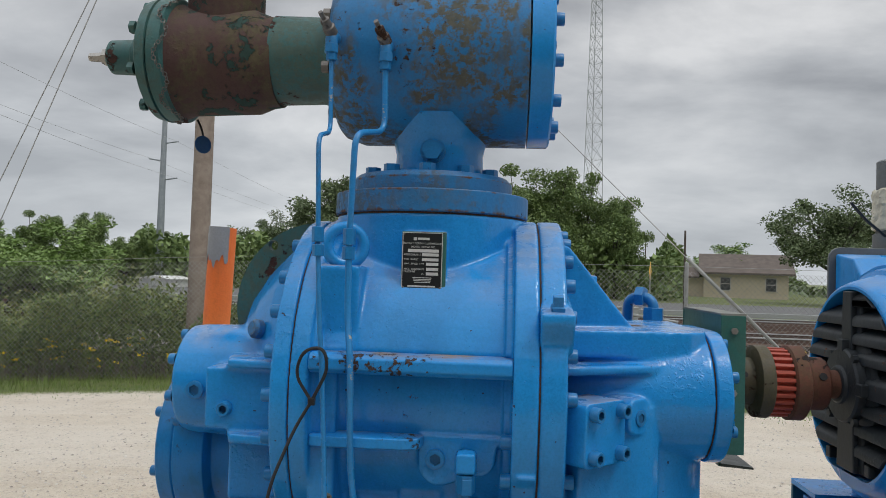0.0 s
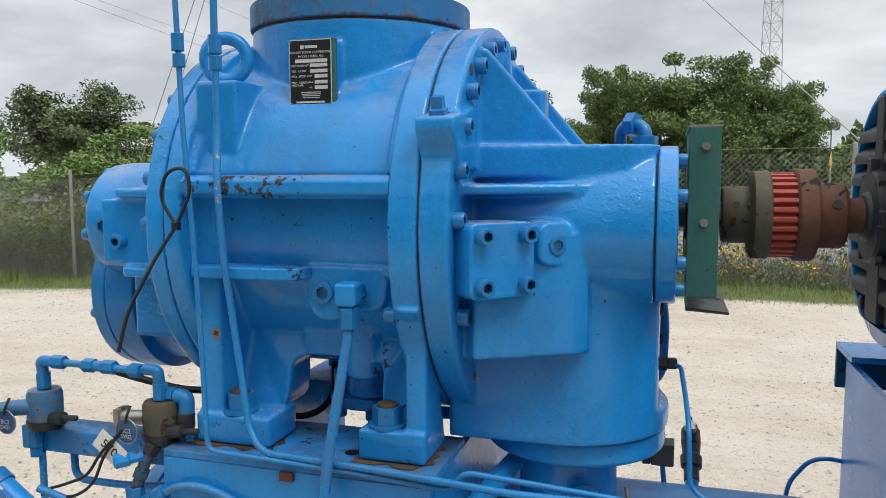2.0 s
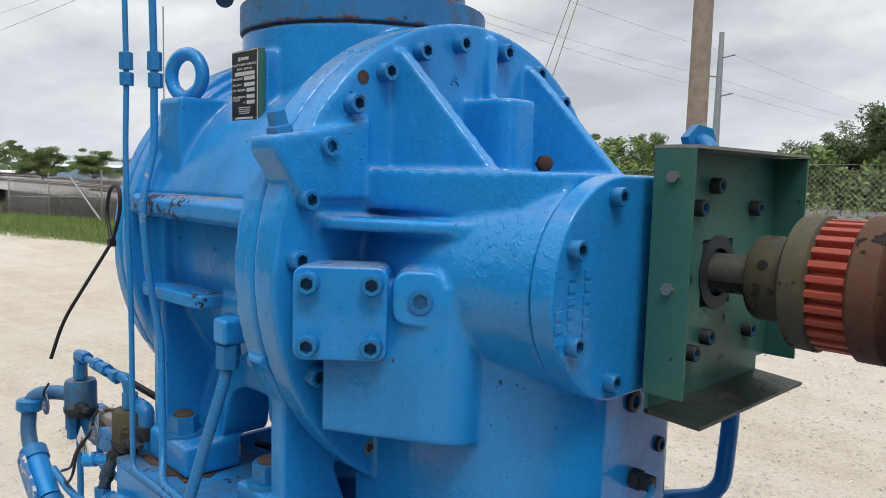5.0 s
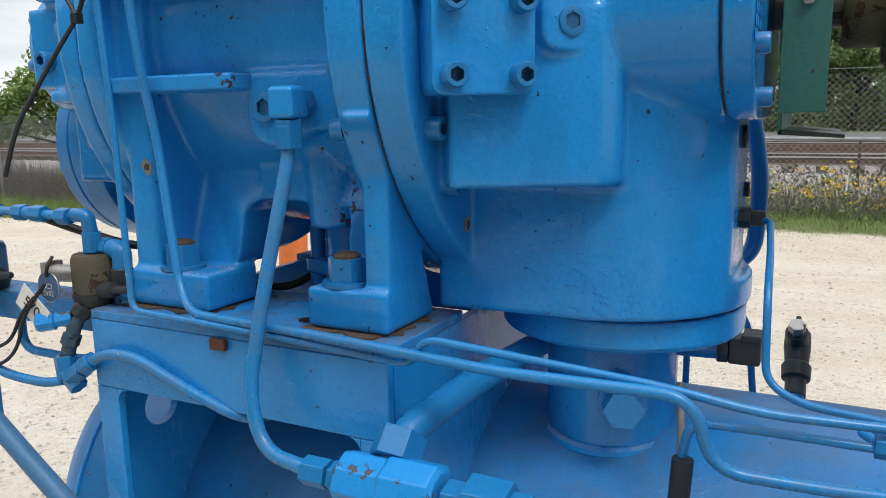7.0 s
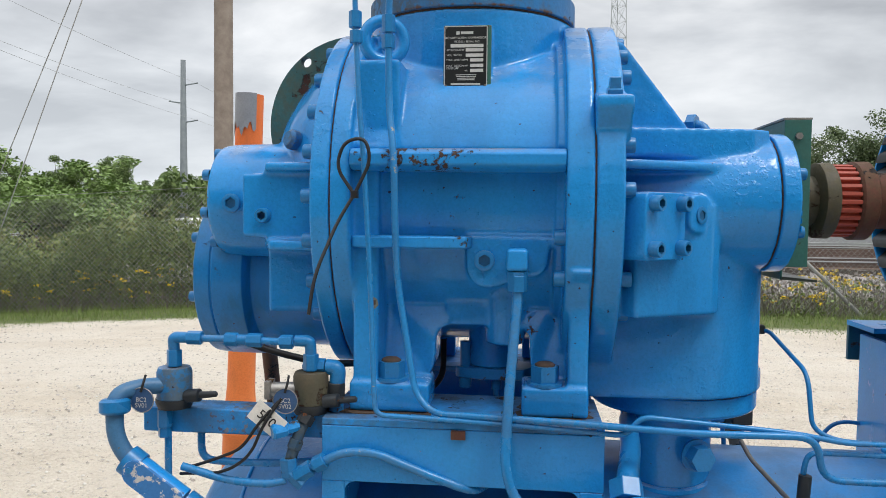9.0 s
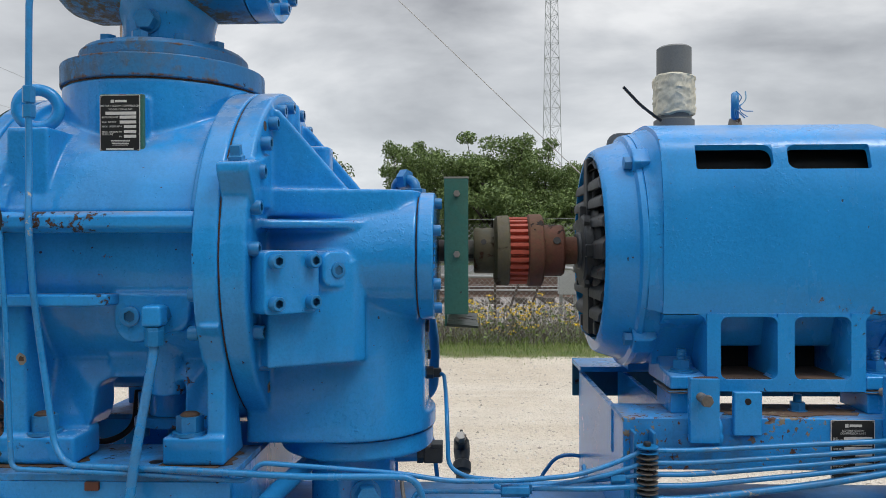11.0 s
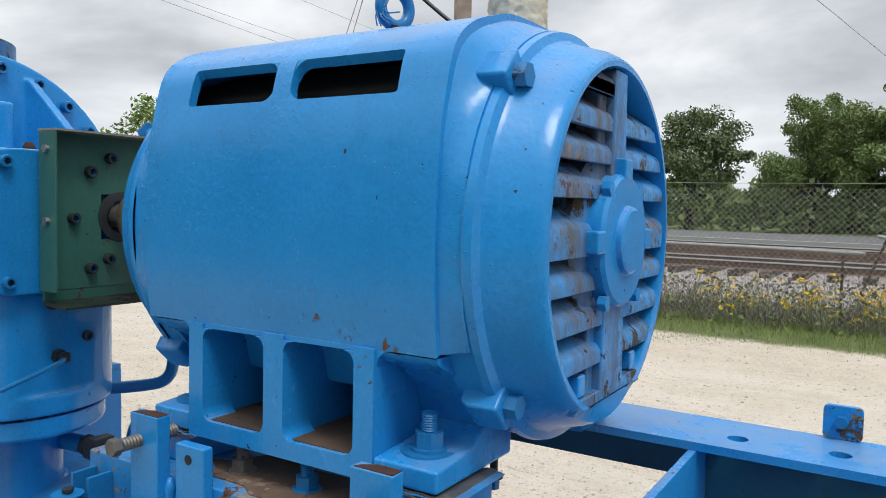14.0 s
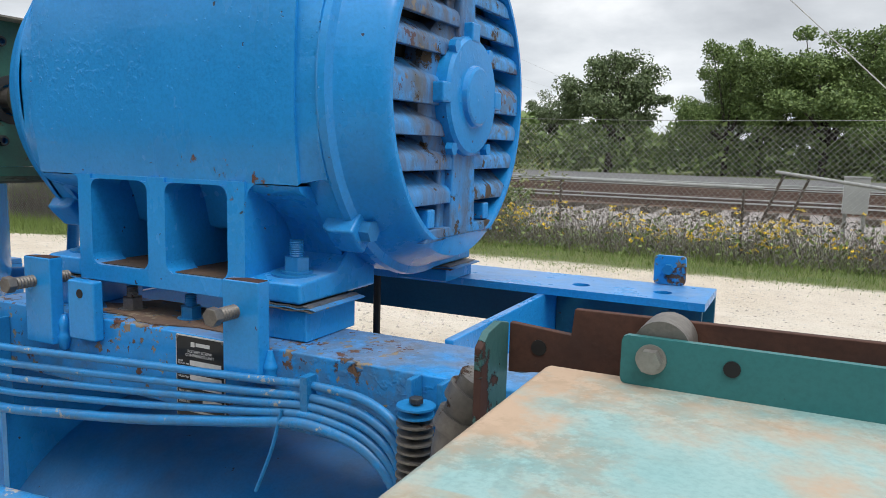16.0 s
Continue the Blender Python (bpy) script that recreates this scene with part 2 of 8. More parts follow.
M_BLUE_SMOOTH = painted("smooth_blue_paint", BLUE, BLUE2, 0.25, chips=0.06, dust=0.35, relief=0.3, specks=True, chip_scale=50.0, drops=0.3, stain=0.15, stain_colour=(0.006, 0.08, 0.21))
M_BLUE_LOUVRE = painted("dirty_blue_louvre", BLUE, BLUE2, 0.34, chips=0.36, chip_colour=(0.085, 0.062, 0.042), chip_scale=34.0, relief=0.3, specks=True, lichen=0.6, stain=0.92, stain_colour=(0.105, 0.080, 0.064), stain_from=0.43, flakes=0.8)
M_BLUE_PLAIN = painted("blue_fittings", (0.01, 0.15, 0.369), (0.02, 0.209, 0.495), 0.3, chips=0.16, chip_colour=(0.07, 0.045, 0.03), relief=0.2, specks=True)
M_TUBE = painted("blue_tubing", (0.014, 0.19, 0.461), (0.028, 0.242, 0.565), 0.28, chips=0.24, chip_colour=(0.50, 0.47, 0.42), chip_scale=60.0, relief=0.1, lichen=0.25)
M_RUST = painted("rust", (0.075, 0.026, 0.018), (0.15, 0.055, 0.032), 0.72, chips=0.45, chip_colour=(0.035, 0.030, 0.028), relief=0.9, big=14.0, lichen=0.35)
M_VALVE = painted("rusted_green_casting", (0.055, 0.026, 0.026), (0.085, 0.045, 0.036), 0.7, chips=0.49, chip_colour=(0.04, 0.085, 0.072), relief=1.0, big=6.0, lichen=0.8, chip_scale=20.0, specks=True)
M_TEAL = painted("old_teal_paint", (0.0322, 0.108, 0.11), (0.0483, 0.142, 0.134), 0.5, chips=0.47, chip_colour=(0.075, 0.035, 0.028), relief=0.5, lichen=0.4)
M_GREEN = painted("dark_green_paint", (0.0299, 0.126, 0.106), (0.0483, 0.166, 0.134), 0.40, chips=0.33, chip_colour=(0.10, 0.06, 0.04), relief=0.2, lichen=0.12, specks=True)
M_SCUFFED = painted("scuffed_pale_edge", (0.16, 0.17, 0.15), (0.28, 0.27, 0.24), 0.7, chips=0.45, chip_colour=(0.13, 0.075, 0.045), relief=0.4, big=18.0)
M_GREEN_RUST = painted("worn_green_hub", (0.055, 0.060, 0.042), (0.10, 0.075, 0.045), 0.6, chips=0.45, chip_colour=(0.085, 0.04, 0.025), relief=0.6, big=16.0, lichen=0.5)
M_OLDRUST = painted("old_rust", (0.042, 0.019, 0.014), (0.088, 0.038, 0.024), 0.8, chips=0.4, chip_colour=(0.13, 0.05, 0.02), relief=0.8, big=18.0)
M_ORANGE = painted("orange_rubber", (0.29, 0.045, 0.030), (0.40, 0.075, 0.045), 0.5, stain=0.5, relief=0.2)
M_PVC = painted("orange_plastic_pipe", (0.80, 0.17, 0.035), (0.86, 0.24, 0.06), 0.5, stain=0.25, relief=0.08)
M_GREYPVC = painted("grey_plastic", (0.11, 0.12, 0.125), (0.16, 0.17, 0.17), 0.55, relief=0.08)
M_TAPE = painted("paper_tape", (0.50, 0.47, 0.37), (0.64, 0.61, 0.50), 0.75, relief=0.9, big=30.0)
M_DUCT = painted("grey_tape", (0.26, 0.27, 0.29), (0.36, 0.37, 0.39), 0.4, relief=0.5)
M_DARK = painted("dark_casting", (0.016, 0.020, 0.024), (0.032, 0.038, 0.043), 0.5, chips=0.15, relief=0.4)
M_BLACK = painted("black_rubber", (0.008, 0.008, 0.009), (0.016, 0.016, 0.017), 0.45, relief=0.1)
M_STEEL = painted("bare_steel", (0.32, 0.31, 0.29), (0.42, 0.40, 0.37), 0.42, chips=0.35, chip_colour=(0.24, 0.15, 0.08), metal=0.8, relief=0.2)
M_BOLT = painted("weathered_bolt", (0.12, 0.115, 0.11), (0.23, 0.21, 0.185), 0.5, chips=0.4, chip_colour=(0.085, 0.045, 0.03), metal=0.5, relief=0.4, big=20.0)
M_CABINET = painted("faded_turquoise_paint", (0.185, 0.355, 0.355), (0.30, 0.42, 0.40), 0.5, stain=0.9, stain_colour=(0.43, 0.29, 0.19), relief=0.08, big=7.0, chips=0.16, chip_colour=(0.16, 0.09, 0.06), scuffs=0.7, lichen=0.25, stain_from=0.43)
M_SILL = painted("dirt_and_rust", (0.045, 0.032, 0.024), (0.12, 0.075, 0.048), 0.85, chips=0.35, chip_colour=(0.05, 0.035, 0.028), relief=0.9, big=14.0)
M_TEALPLATE = painted("teal_plate", (0.0276, 0.15, 0.156), (0.0391, 0.186, 0.186), 0.4, relief=0.1, specks=True)
M_PLATE_BLACK = painted("black_plate", (0.010, 0.012, 0.013), (0.018, 0.02, 0.02), 0.35, relief=0.05)
M_PLATE_SILVER = painted("silver_print", (0.50, 0.50, 0.48), (0.62, 0.62, 0.59), 0.45, relief=0.02)
M_WHITE = painted("white_card", (0.72, 0.70, 0.65), (0.78, 0.76, 0.72), 0.6, relief=0.05)
# near-black colour stands in for the shade inside the motor
M_INSIDE = painted("shaded_inside", (0.010, 0.012, 0.014), (0.024, 0.024, 0.022), 0.8, relief=0.4)
# darker blue stands in for the shade inside bolt sockets
M_SOCKET = painted("shaded_socket", (0.008, 0.0849, 0.201), (0.016, 0.124, 0.288), 0.4, relief=0.2)
M_CAP = painted("green_stained_blue", BLUE, (0.010, 0.19, 0.48), 0.3, chips=0.10, chip_colour=(0.07, 0.045, 0.03), stain=0.7, stain_colour=(0.018, 0.105, 0.135), stain_from=0.46, specks=True, relief=0.4)
M_FITTING = painted("chipped_blue_fitting", BLUE, BLUE2, 0.3, chips=0.40, chip_colour=(0.13, 0.10, 0.08), chip_scale=50.0, specks=True, relief=0.3)
M_GRIMY = painted("grimy_blue_fitting", (0.0144, 0.096, 0.219), (0.024, 0.141, 0.311), 0.42, chips=0.42, chip_colour=(0.07, 0.075, 0.055), chip_scale=38.0, stain=0.55, stain_colour=(0.035, 0.045, 0.042), stain_from=0.48, lichen=0.35, relief=0.35)
M_CONDUIT = painted("dull_conduit_paint", (0.0403, 0.138, 0.269), (0.0633, 0.186, 0.35), 0.45, chips=0.38, chip_colour=(0.16, 0.17, 0.165), chip_scale=34.0, stain=0.6, stain_colour=(0.10, 0.115, 0.12), relief=0.25)
M_GREASY = painted("greasy_black_green", (0.016, 0.026, 0.022), (0.032, 0.040, 0.033), 0.34, chips=0.40, chip_colour=(0.07, 0.055, 0.045), relief=0.6, big=16.0)
# beam blue darkened to carry the shade under the rear flange
M_SHADED_BLUE = painted("shaded_beam_teal", (0.008, 0.085, 0.135), (0.014, 0.115, 0.175), 0.5, chips=0.2, chip_colour=(0.06, 0.04, 0.03), stain=0.3, stain_colour=(0.02, 0.05, 0.05), specks=True)
M_TANK = painted("dusty_tank_blue", (0.014, 0.175, 0.45), (0.022, 0.215, 0.54), 0.30, chips=0.06, dust=0.35, dust_colour=(0.16, 0.16, 0.15), relief=0.3, specks=True, chip_scale=50.0, stain=0.45, stain_colour=(0.02, 0.095, 0.20), stain_from=0.46)
M_FLAKED = painted("flaking_rusty_beam", (0.095, 0.058, 0.042), (0.17, 0.115, 0.08), 0.8, chips=0.50, chip_colour=(0.045, 0.15, 0.30), chip_scale=55.0, relief=0.9, big=16.0, lichen=0.4, flakes=0.9)
M_SEAM = painted("rusty_seam", (0.020, 0.014, 0.012), (0.085, 0.045, 0.025), 0.85, relief=0.6, big=20.0)


# -- mesh helpers --
def box(bm, x0, x1, y0, y1, z0, z1):
    v = [bm.verts.new((x, y, z)) for x in (x0, x1) for y in (y0, y1) for z in (z0, z1)]
    for f in ((0, 1, 3, 2), (4, 6, 7, 5), (0, 4, 5, 1), (2, 3, 7, 6), (0, 2, 6, 4), (1, 5, 7, 3)):
        bm.faces.new([v[i] for i in f])
    return bm


AX = {"x": lambda a, p: (a, p[0], p[1]), "y": lambda a, p: (p[0], a, p[1]), "z": lambda a, p: (p[0], p[1], a)}


def prism(bm, pts, axis, a, b):
    """A polygon (in the two other axes, in order) pushed from a to b along the axis."""
    lo, hi = [bm.verts.new(AX[axis](a, p)) for p in pts], [bm.verts.new(AX[axis](b, p)) for p in pts]
    bm.faces.new(lo), bm.faces.new(hi[::-1])
    for i in range(len(pts)):
        j = (i + 1) % len(pts)
        bm.faces.new((lo[j], lo[i], hi[i], hi[j]))
    return bm


def arc(cx, cy, r, a0, a1, n=12):
    return [(cx + r * math.cos(radians(a0 + (a1 - a0) * i / n)), cy + r * math.sin(radians(a0 + (a1 - a0) * i / n))) for i in range(n + 1)]


def rect(x0, x1, y0, y1, r=0.01, n=4):
    return arc(x1 - r, y1 - r, r, 0, 90, n) + arc(x0 + r, y1 - r, r, 90, 180, n) + arc(x0 + r, y0 + r, r, 180, 270, n) + arc(x1 - r, y0 + r, r, 270, 360, n)


def frame_of(d):
    d = Vector(d).normalized()
    u = d.orthogonal().normalized() if abs(d.z) > 0.9 else Vector((0, 0, 1)).cross(d).normalized()
    return d, u, d.cross(u)


def lathe(bm, at, d, profile, n=48, caps=True):
    """Rings (distance along d, radius) round the line from at."""
    d, u, w = frame_of(d)
    at = Vector(at)
    rings = []
    for s, r in profile:
        rings.append([bm.verts.new(at + d * s + (u * math.cos(2 * math.pi * i / n) + w * math.sin(2 * math.pi * i / n)) * max(r, 1e-5)) for i in range(n)])
    for p, q in zip(rings, rings[1:]):
        for i in range(n):
            j = (i + 1) % n
            bm.faces.new((p[i], p[j], q[j], q[i]))
    if caps:
        bm.faces.new(rings[0][::-1]), bm.faces.new(rings[-1])
    return bm


def cyl(bm, a, b, r, n=32, r2=None):
    a, b = Vector(a), Vector(b)
    return lathe(bm, a, b - a, [(0, r), ((b - a).length, r if r2 is None else r2)], n)


def fillet(pts, r, n=6):
    pts = [Vector(p) for p in pts]
    out = [pts[0]]
    for a, b, c in zip(pts, pts[1:], pts[2:]):
        d0, d1 = (a - b), (c - b)
        k = min(r, d0.length * 0.49, d1.length * 0.49)
        p, q = b + d0.normalized() * k, b + d1.normalized() * k
        for i in range(n + 1):
            s = i / n
            out.append(p * (1 - s) ** 2 + b * 2 * s * (1 - s) + q * s * s)
    return out + [pts[-1]]


def tube(bm, pts, r, bend=0.03, n=12, r_end=None):
    path = fillet(pts, bend) if bend else [Vector(p) for p in pts]
    keep = [path[0]]
    for p in path[1:]:
        if (p - keep[-1]).length > 1e-5:
            keep.append(p)
    path = keep
    t0 = (path[1] - path[0]).normalized()
    _, u, _ = frame_of(t0)
    rings = []
    for i, p in enumerate(path):
        t = (path[min(i + 1, len(path) - 1)] - path[max(i - 1, 0)]).normalized()
        u = (u - t * u.dot(t)).normalized()
        w = t.cross(u)
        k = r if r_end is None else r + (r_end - r) * i / (len(path) - 1)
        rings.append([bm.verts.new(p + (u * math.cos(2 * math.pi * j / n) + w * math.sin(2 * math.pi * j / n)) * k) for j in range(n)])
    for p, q in zip(rings, rings[1:]):
        for i in range(n):
            j = (i + 1) % n
            bm.faces.new((p[i], p[j], q[j], q[i]))
    bm.faces.new(rings[0][::-1]), bm.faces.new(rings[-1])
    return bm


def torus(bm, at, d, R, r, n=40, k=14, a0=0.0, a1=360.0):
    d, u, w = frame_of(d)
    at = Vector(at)
    closed = abs(a1 - a0) >= 359.9
    rings = []
    for i in range(n if closed else n + 1):
        a = radians(a0 + (a1 - a0) * i / n)
        o = u * math.cos(a) + w * math.sin(a)
        rings.append([bm.verts.new(at + o * (R + r * math.cos(2 * math.pi * j / k)) + d * r * math.sin(2 * math.pi * j / k)) for j in range(k)])
    for i in range(len(rings) if closed else len(rings) - 1):
        p, q = rings[i], rings[(i + 1) % len(rings)]
        for j in range(k):
            bm.faces.new((p[j], q[j], q[(j + 1) % k], p[(j + 1) % k]))
    return bm


def mesh_of(name, bm, mat, smooth=38):
    bmesh.ops.recalc_face_normals(bm, faces=bm.faces[:])
    me = bpy.data.meshes.new(name)
    bm.to_mesh(me)
    bm.free()
    me.materials.append(mat)
    if smooth:
        me.shade_smooth()
        me.set_sharp_from_angle(angle=radians(smooth))
    return me


def thing(name, at, label, category, group="", kind=""):
    ob = new(name)
    ob.empty_display_size = 0.05
    ob.location = at
    return tagged(ob, label, category, group, kind)


def hang(ob, parent):
    ob.parent = parent
    if parent.type == "EMPTY":
        ob.matrix_parent_inverse = Matrix.Translation(-parent.location)
    return ob


def part(name, bm, mat, parent, label="", bevel=0.0, smooth=38, seg=2):
    ob = new(name, mesh_of(name, bm, mat, smooth))
    if bevel:
        b = ob.modifiers.new("bevel", "BEVEL")
        b.width, b.segments, b.limit_method, b.angle_limit, b.harden_normals = bevel, seg, "ANGLE", radians(40), True
    if label:
        tagged(ob, label)
    return hang(ob, parent)


RAW = {}


def fuse(ob, bm):
    """Adds a solid to a casting that is welded into one skin later."""
    RAW.setdefault(ob.name, []).append(mesh_of("solid", bm, M_BLUE))


def recast(ob, voxel=0.0036, passes=7):
    """Welds a casting's solids into one skin whose inner and outer corners are rounded like cast iron."""
    bm = bmesh.new()
    bm.from_mesh(ob.data)
    for me in RAW.pop(ob.name):
        bm.from_mesh(me)
        bpy.data.meshes.remove(me)
    tmp = new("casting_blank", mesh_of("casting_blank", bm, M_BLUE))
    weld = tmp.modifiers.new("weld", "REMESH")
    weld.mode, weld.voxel_size, weld.use_smooth_shade = "VOXEL", voxel, True
    fair = tmp.modifiers.new("fair", "SMOOTH")
    fair.factor, fair.iterations = 0.5, passes
    me = bpy.data.meshes.new_from_object(tmp.evaluated_get(bpy.context.evaluated_depsgraph_get()))
    bpy.data.objects.remove(tmp)
    me.materials.clear()
    me.materials.append(M_BLUE)
    me.shade_smooth()
    ob.modifiers.clear()
    ob.data = me


def single(name, bm, mat, label, category, group="", kind="", bevel=0.0, smooth=38):
    ob = new(name, mesh_of(name, bm, mat, smooth))
    if bevel:
        b = ob.modifiers.new("bevel", "BEVEL")
        b.width, b.segments, b.limit_method, b.angle_limit, b.harden_normals = bevel, 2, "ANGLE", radians(40), True
    return tagged(ob, label, category, group, kind)


def placed(name, me, m, parent, label=""):
    """A repeat of a mesh, as a part of its thing."""
    ob = new(name, me)
    if label:
        tagged(ob, label)
    hang(ob, parent)
    ob.matrix_basis = m
    return ob


def facing(at, d, spin=0.0):
    """A pose whose z axis points along d."""
    return Matrix.Translation(at) @ Vector(d).to_track_quat("Z", "Y").to_matrix().to_4x4() @ pose(0, 0, 0, 0, 0, spin)


def hexagon(r):
    return arc(0, 0, r, 0, 300, 5)


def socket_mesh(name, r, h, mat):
    """A cylinder-head bolt on z = 0 with a six-sided socket in a shade-darkened colour."""
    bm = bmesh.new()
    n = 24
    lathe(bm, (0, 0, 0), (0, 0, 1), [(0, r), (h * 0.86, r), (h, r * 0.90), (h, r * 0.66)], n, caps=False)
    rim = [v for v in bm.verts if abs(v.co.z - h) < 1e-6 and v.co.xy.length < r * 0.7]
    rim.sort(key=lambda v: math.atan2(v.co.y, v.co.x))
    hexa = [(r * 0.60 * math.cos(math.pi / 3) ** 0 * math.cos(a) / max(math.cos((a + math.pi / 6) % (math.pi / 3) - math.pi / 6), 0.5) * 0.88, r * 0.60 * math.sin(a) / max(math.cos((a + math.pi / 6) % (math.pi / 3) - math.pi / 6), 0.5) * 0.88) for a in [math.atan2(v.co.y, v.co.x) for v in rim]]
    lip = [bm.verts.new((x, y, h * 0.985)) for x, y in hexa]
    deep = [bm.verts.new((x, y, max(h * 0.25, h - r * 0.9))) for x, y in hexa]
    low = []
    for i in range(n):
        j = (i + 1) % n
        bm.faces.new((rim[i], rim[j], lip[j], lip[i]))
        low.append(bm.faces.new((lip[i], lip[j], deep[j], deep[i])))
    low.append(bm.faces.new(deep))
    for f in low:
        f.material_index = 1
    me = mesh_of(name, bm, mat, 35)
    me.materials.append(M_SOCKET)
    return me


def hexhead_mesh(name, r, h, mat, washer=True, thread=0.0):
    bm = bmesh.new()
    if washer:
        lathe(bm, (0, 0, 0), (0, 0, 1), [(0, r * 1.25), (h * 0.16, r * 1.25)], 28)
    prism(bm, hexagon(r), "z", h * 0.16 if washer else 0, h)
    if thread:
        prof = []
        k = max(6, int(thread / (r * 0.16)))
        for i in range(k):
            prof += [(h + thread * i / k, r * 0.50), (h + thread * (i + 0.5) / k, r * 0.56)]
        lathe(bm, (0, 0, 0), (0, 0, 1), prof, 16)
    return mesh_of(name, bm, mat, 35)


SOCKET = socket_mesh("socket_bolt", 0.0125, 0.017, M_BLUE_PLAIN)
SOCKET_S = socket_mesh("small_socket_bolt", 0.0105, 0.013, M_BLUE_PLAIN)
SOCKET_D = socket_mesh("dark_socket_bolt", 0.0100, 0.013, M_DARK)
HEX = hexhead_mesh("hex_bolt", 0.016, 0.016, M_BLUE_PLAIN, False)
NUT = hexhead_mesh("nut", 0.0165, 0.020, M_BLUE_PLAIN, True, 0.022)
BIGHEX = hexhead_mesh("foundation_bolt", 0.0235, 0.032, M_BLUE_PLAIN, True)


# -- compressor --
CY, CZ = 1.60, 1.51      # middle of the rotor housing
SY, SZ = 1.695, 1.522    # shaft line
FY, FZ = 1.517, 1.513    # second rotor
comp = thing("screw_compressor", (-0.05, 1.6, 1.16), "large blue-painted cast iron screw compressor on a steel frame", "compressor")


def round_x(bm, x0, x1, r, y=CY, z=CZ, n=72):
    return lathe(bm, (x0, y, z), (1, 0, 0), [(0, r), (x1 - x0, r)], n)


bm = bmesh.new()
barrel = arc(CY, CZ, 0.298, 16, 164, 44) + arc(CY, CZ, 0.268, 166, 374, 56)
prism(bm, barrel, "x", -0.2385, 0.1075)
housing = part("rotor_housing", bm, M_BLUE, comp, bevel=0.0042, seg=3)
for x0, x1 in ((-0.2383, -0.226), (0.093, 0.1073)):
    fuse(housing, prism(bmesh.new(), [(CY + (y - CY) * 1.045, CZ + (z - CZ) * 1.045) for y, z in barrel], "x", x0, x1))
for x, r in ((0.1498, 0.329), (-0.2728, 0.320), (0.4677, 0.0)):
    if r:
        part("gasket", round_x(bmesh.new(), x, x + 0.0035, r), M_SEAM, comp, "thin rusty joint line between the flanges")
# flanges of the housing and the two end casings
for nm, x0, x1, r in (("flange", 0.107, 0.1505, 0.334), ("flange", -0.270, -0.238, 0.325)):
    fuse(housing, round_x(bmesh.new(), x0, x1, r))
bm = round_x(bmesh.new(), 0.1525, 0.197, 0.334)
suction = part("end_casing", bm, M_BLUE, comp, bevel=0.0042)
bm = round_x(bmesh.new(), -0.304, -0.272, 0.325)
discharge = part("end_casing", bm, M_BLUE, comp, bevel=0.0042)
# upper neck with its skirt and rings
bm = lathe(bmesh.new(), (-0.066, CY, 1.60), (0, 0, 1), [(0, 0.262), (0.03, 0.246), (0.06, 0.224), (0.085, 0.208), (0.11, 0.199), (0.14, 0.196), (0.244, 0.196)], 64)
fuse(housing, bm)
part("gasket", lathe(bmesh.new(), (-0.066, CY, 1.8425), (0, 0, 1), [(0, 0.1955), (0.005, 0.1955)], 64), M_SEAM, comp, "rusty joint line under the ring")
part("gasket", lathe(bmesh.new(), (-0.066, CY, 1.8885), (0, 0, 1), [(0, 0.1690), (0.0045, 0.1690)], 64), M_SEAM, comp)
part("ring", lathe(bmesh.new(), (-0.066, CY, 1.846), (0, 0, 1), [(0, 0.200), (0.044, 0.200)], 72), M_BLUE_STAINED, comp, "weathered ring with rust runs", bevel=0.003)
part("ring", lathe(bmesh.new(), (-0.066, CY, 1.892), (0, 0, 1), [(0, 0.166), (0.027, 0.166), (0.037, 0.156)], 64), M_BLUE_STAINED, comp, "rusty stepped ring", bevel=0.002)
# rails along the front
part("rail", prism(bmesh.new(), [(1.36, 1.556), (1.288, 1.558), (1.277, 1.566), (1.277, 1.584), (1.285, 1.592), (1.36, 1.596)], "x", -0.238, 0.107), M_BLUE_WORN, comp, "front rail with paint chipped to rust", bevel=0.003)
part("rail", prism(bmesh.new(), [(-0.238, 1.36), (-0.238, 1.295), (-0.22, 1.289), (-0.075, 1.291), (-0.05, 1.300), (-0.035, 1.36)], "z", 1.432, 1.452), M_BLUE_WORN, comp, bevel=0.004)
# boss with plug and elbow
fuse(housing, prism(bmesh.new(), [(-0.052, 1.452), (-0.052, 1.405)] + arc(-0.015, 1.402, 0.037, 180, 290, 8) + [(0.045, 1.385)] + arc(0.050, 1.415, 0.032, 280, 360, 6) + [(0.085, 1.452)], "y", 1.330, 1.42))
placed("socket_plug", socket_mesh("body_plug", 0.017, 0.007, M_BLUE_PLAIN), facing((-0.022, 1.330, 1.412), (0, -1, 0)), comp)
fuse(housing, box(bmesh.new(), -0.238, -0.196, 1.312, 1.42, 1.16, 1.60))
fuse(housing, prism(bmesh.new(), [(1.312, 1.16), (1.312, 1.36), (1.275, 1.40), (1.33, 1.42), (1.42, 1.16)], "x", 0.116, 0.149))
for nm, x0, x1 in (("foot", -0.243, -0.110), ("foot", 0.042, 0.150)):
    fuse(housing, box(bmesh.new(), x0, x1, 1.305, 1.40, 1.160, 1.208))
    fuse(housing, box(bmesh.new(), x0, x1, 1.80, 1.895, 1.160, 1.208))
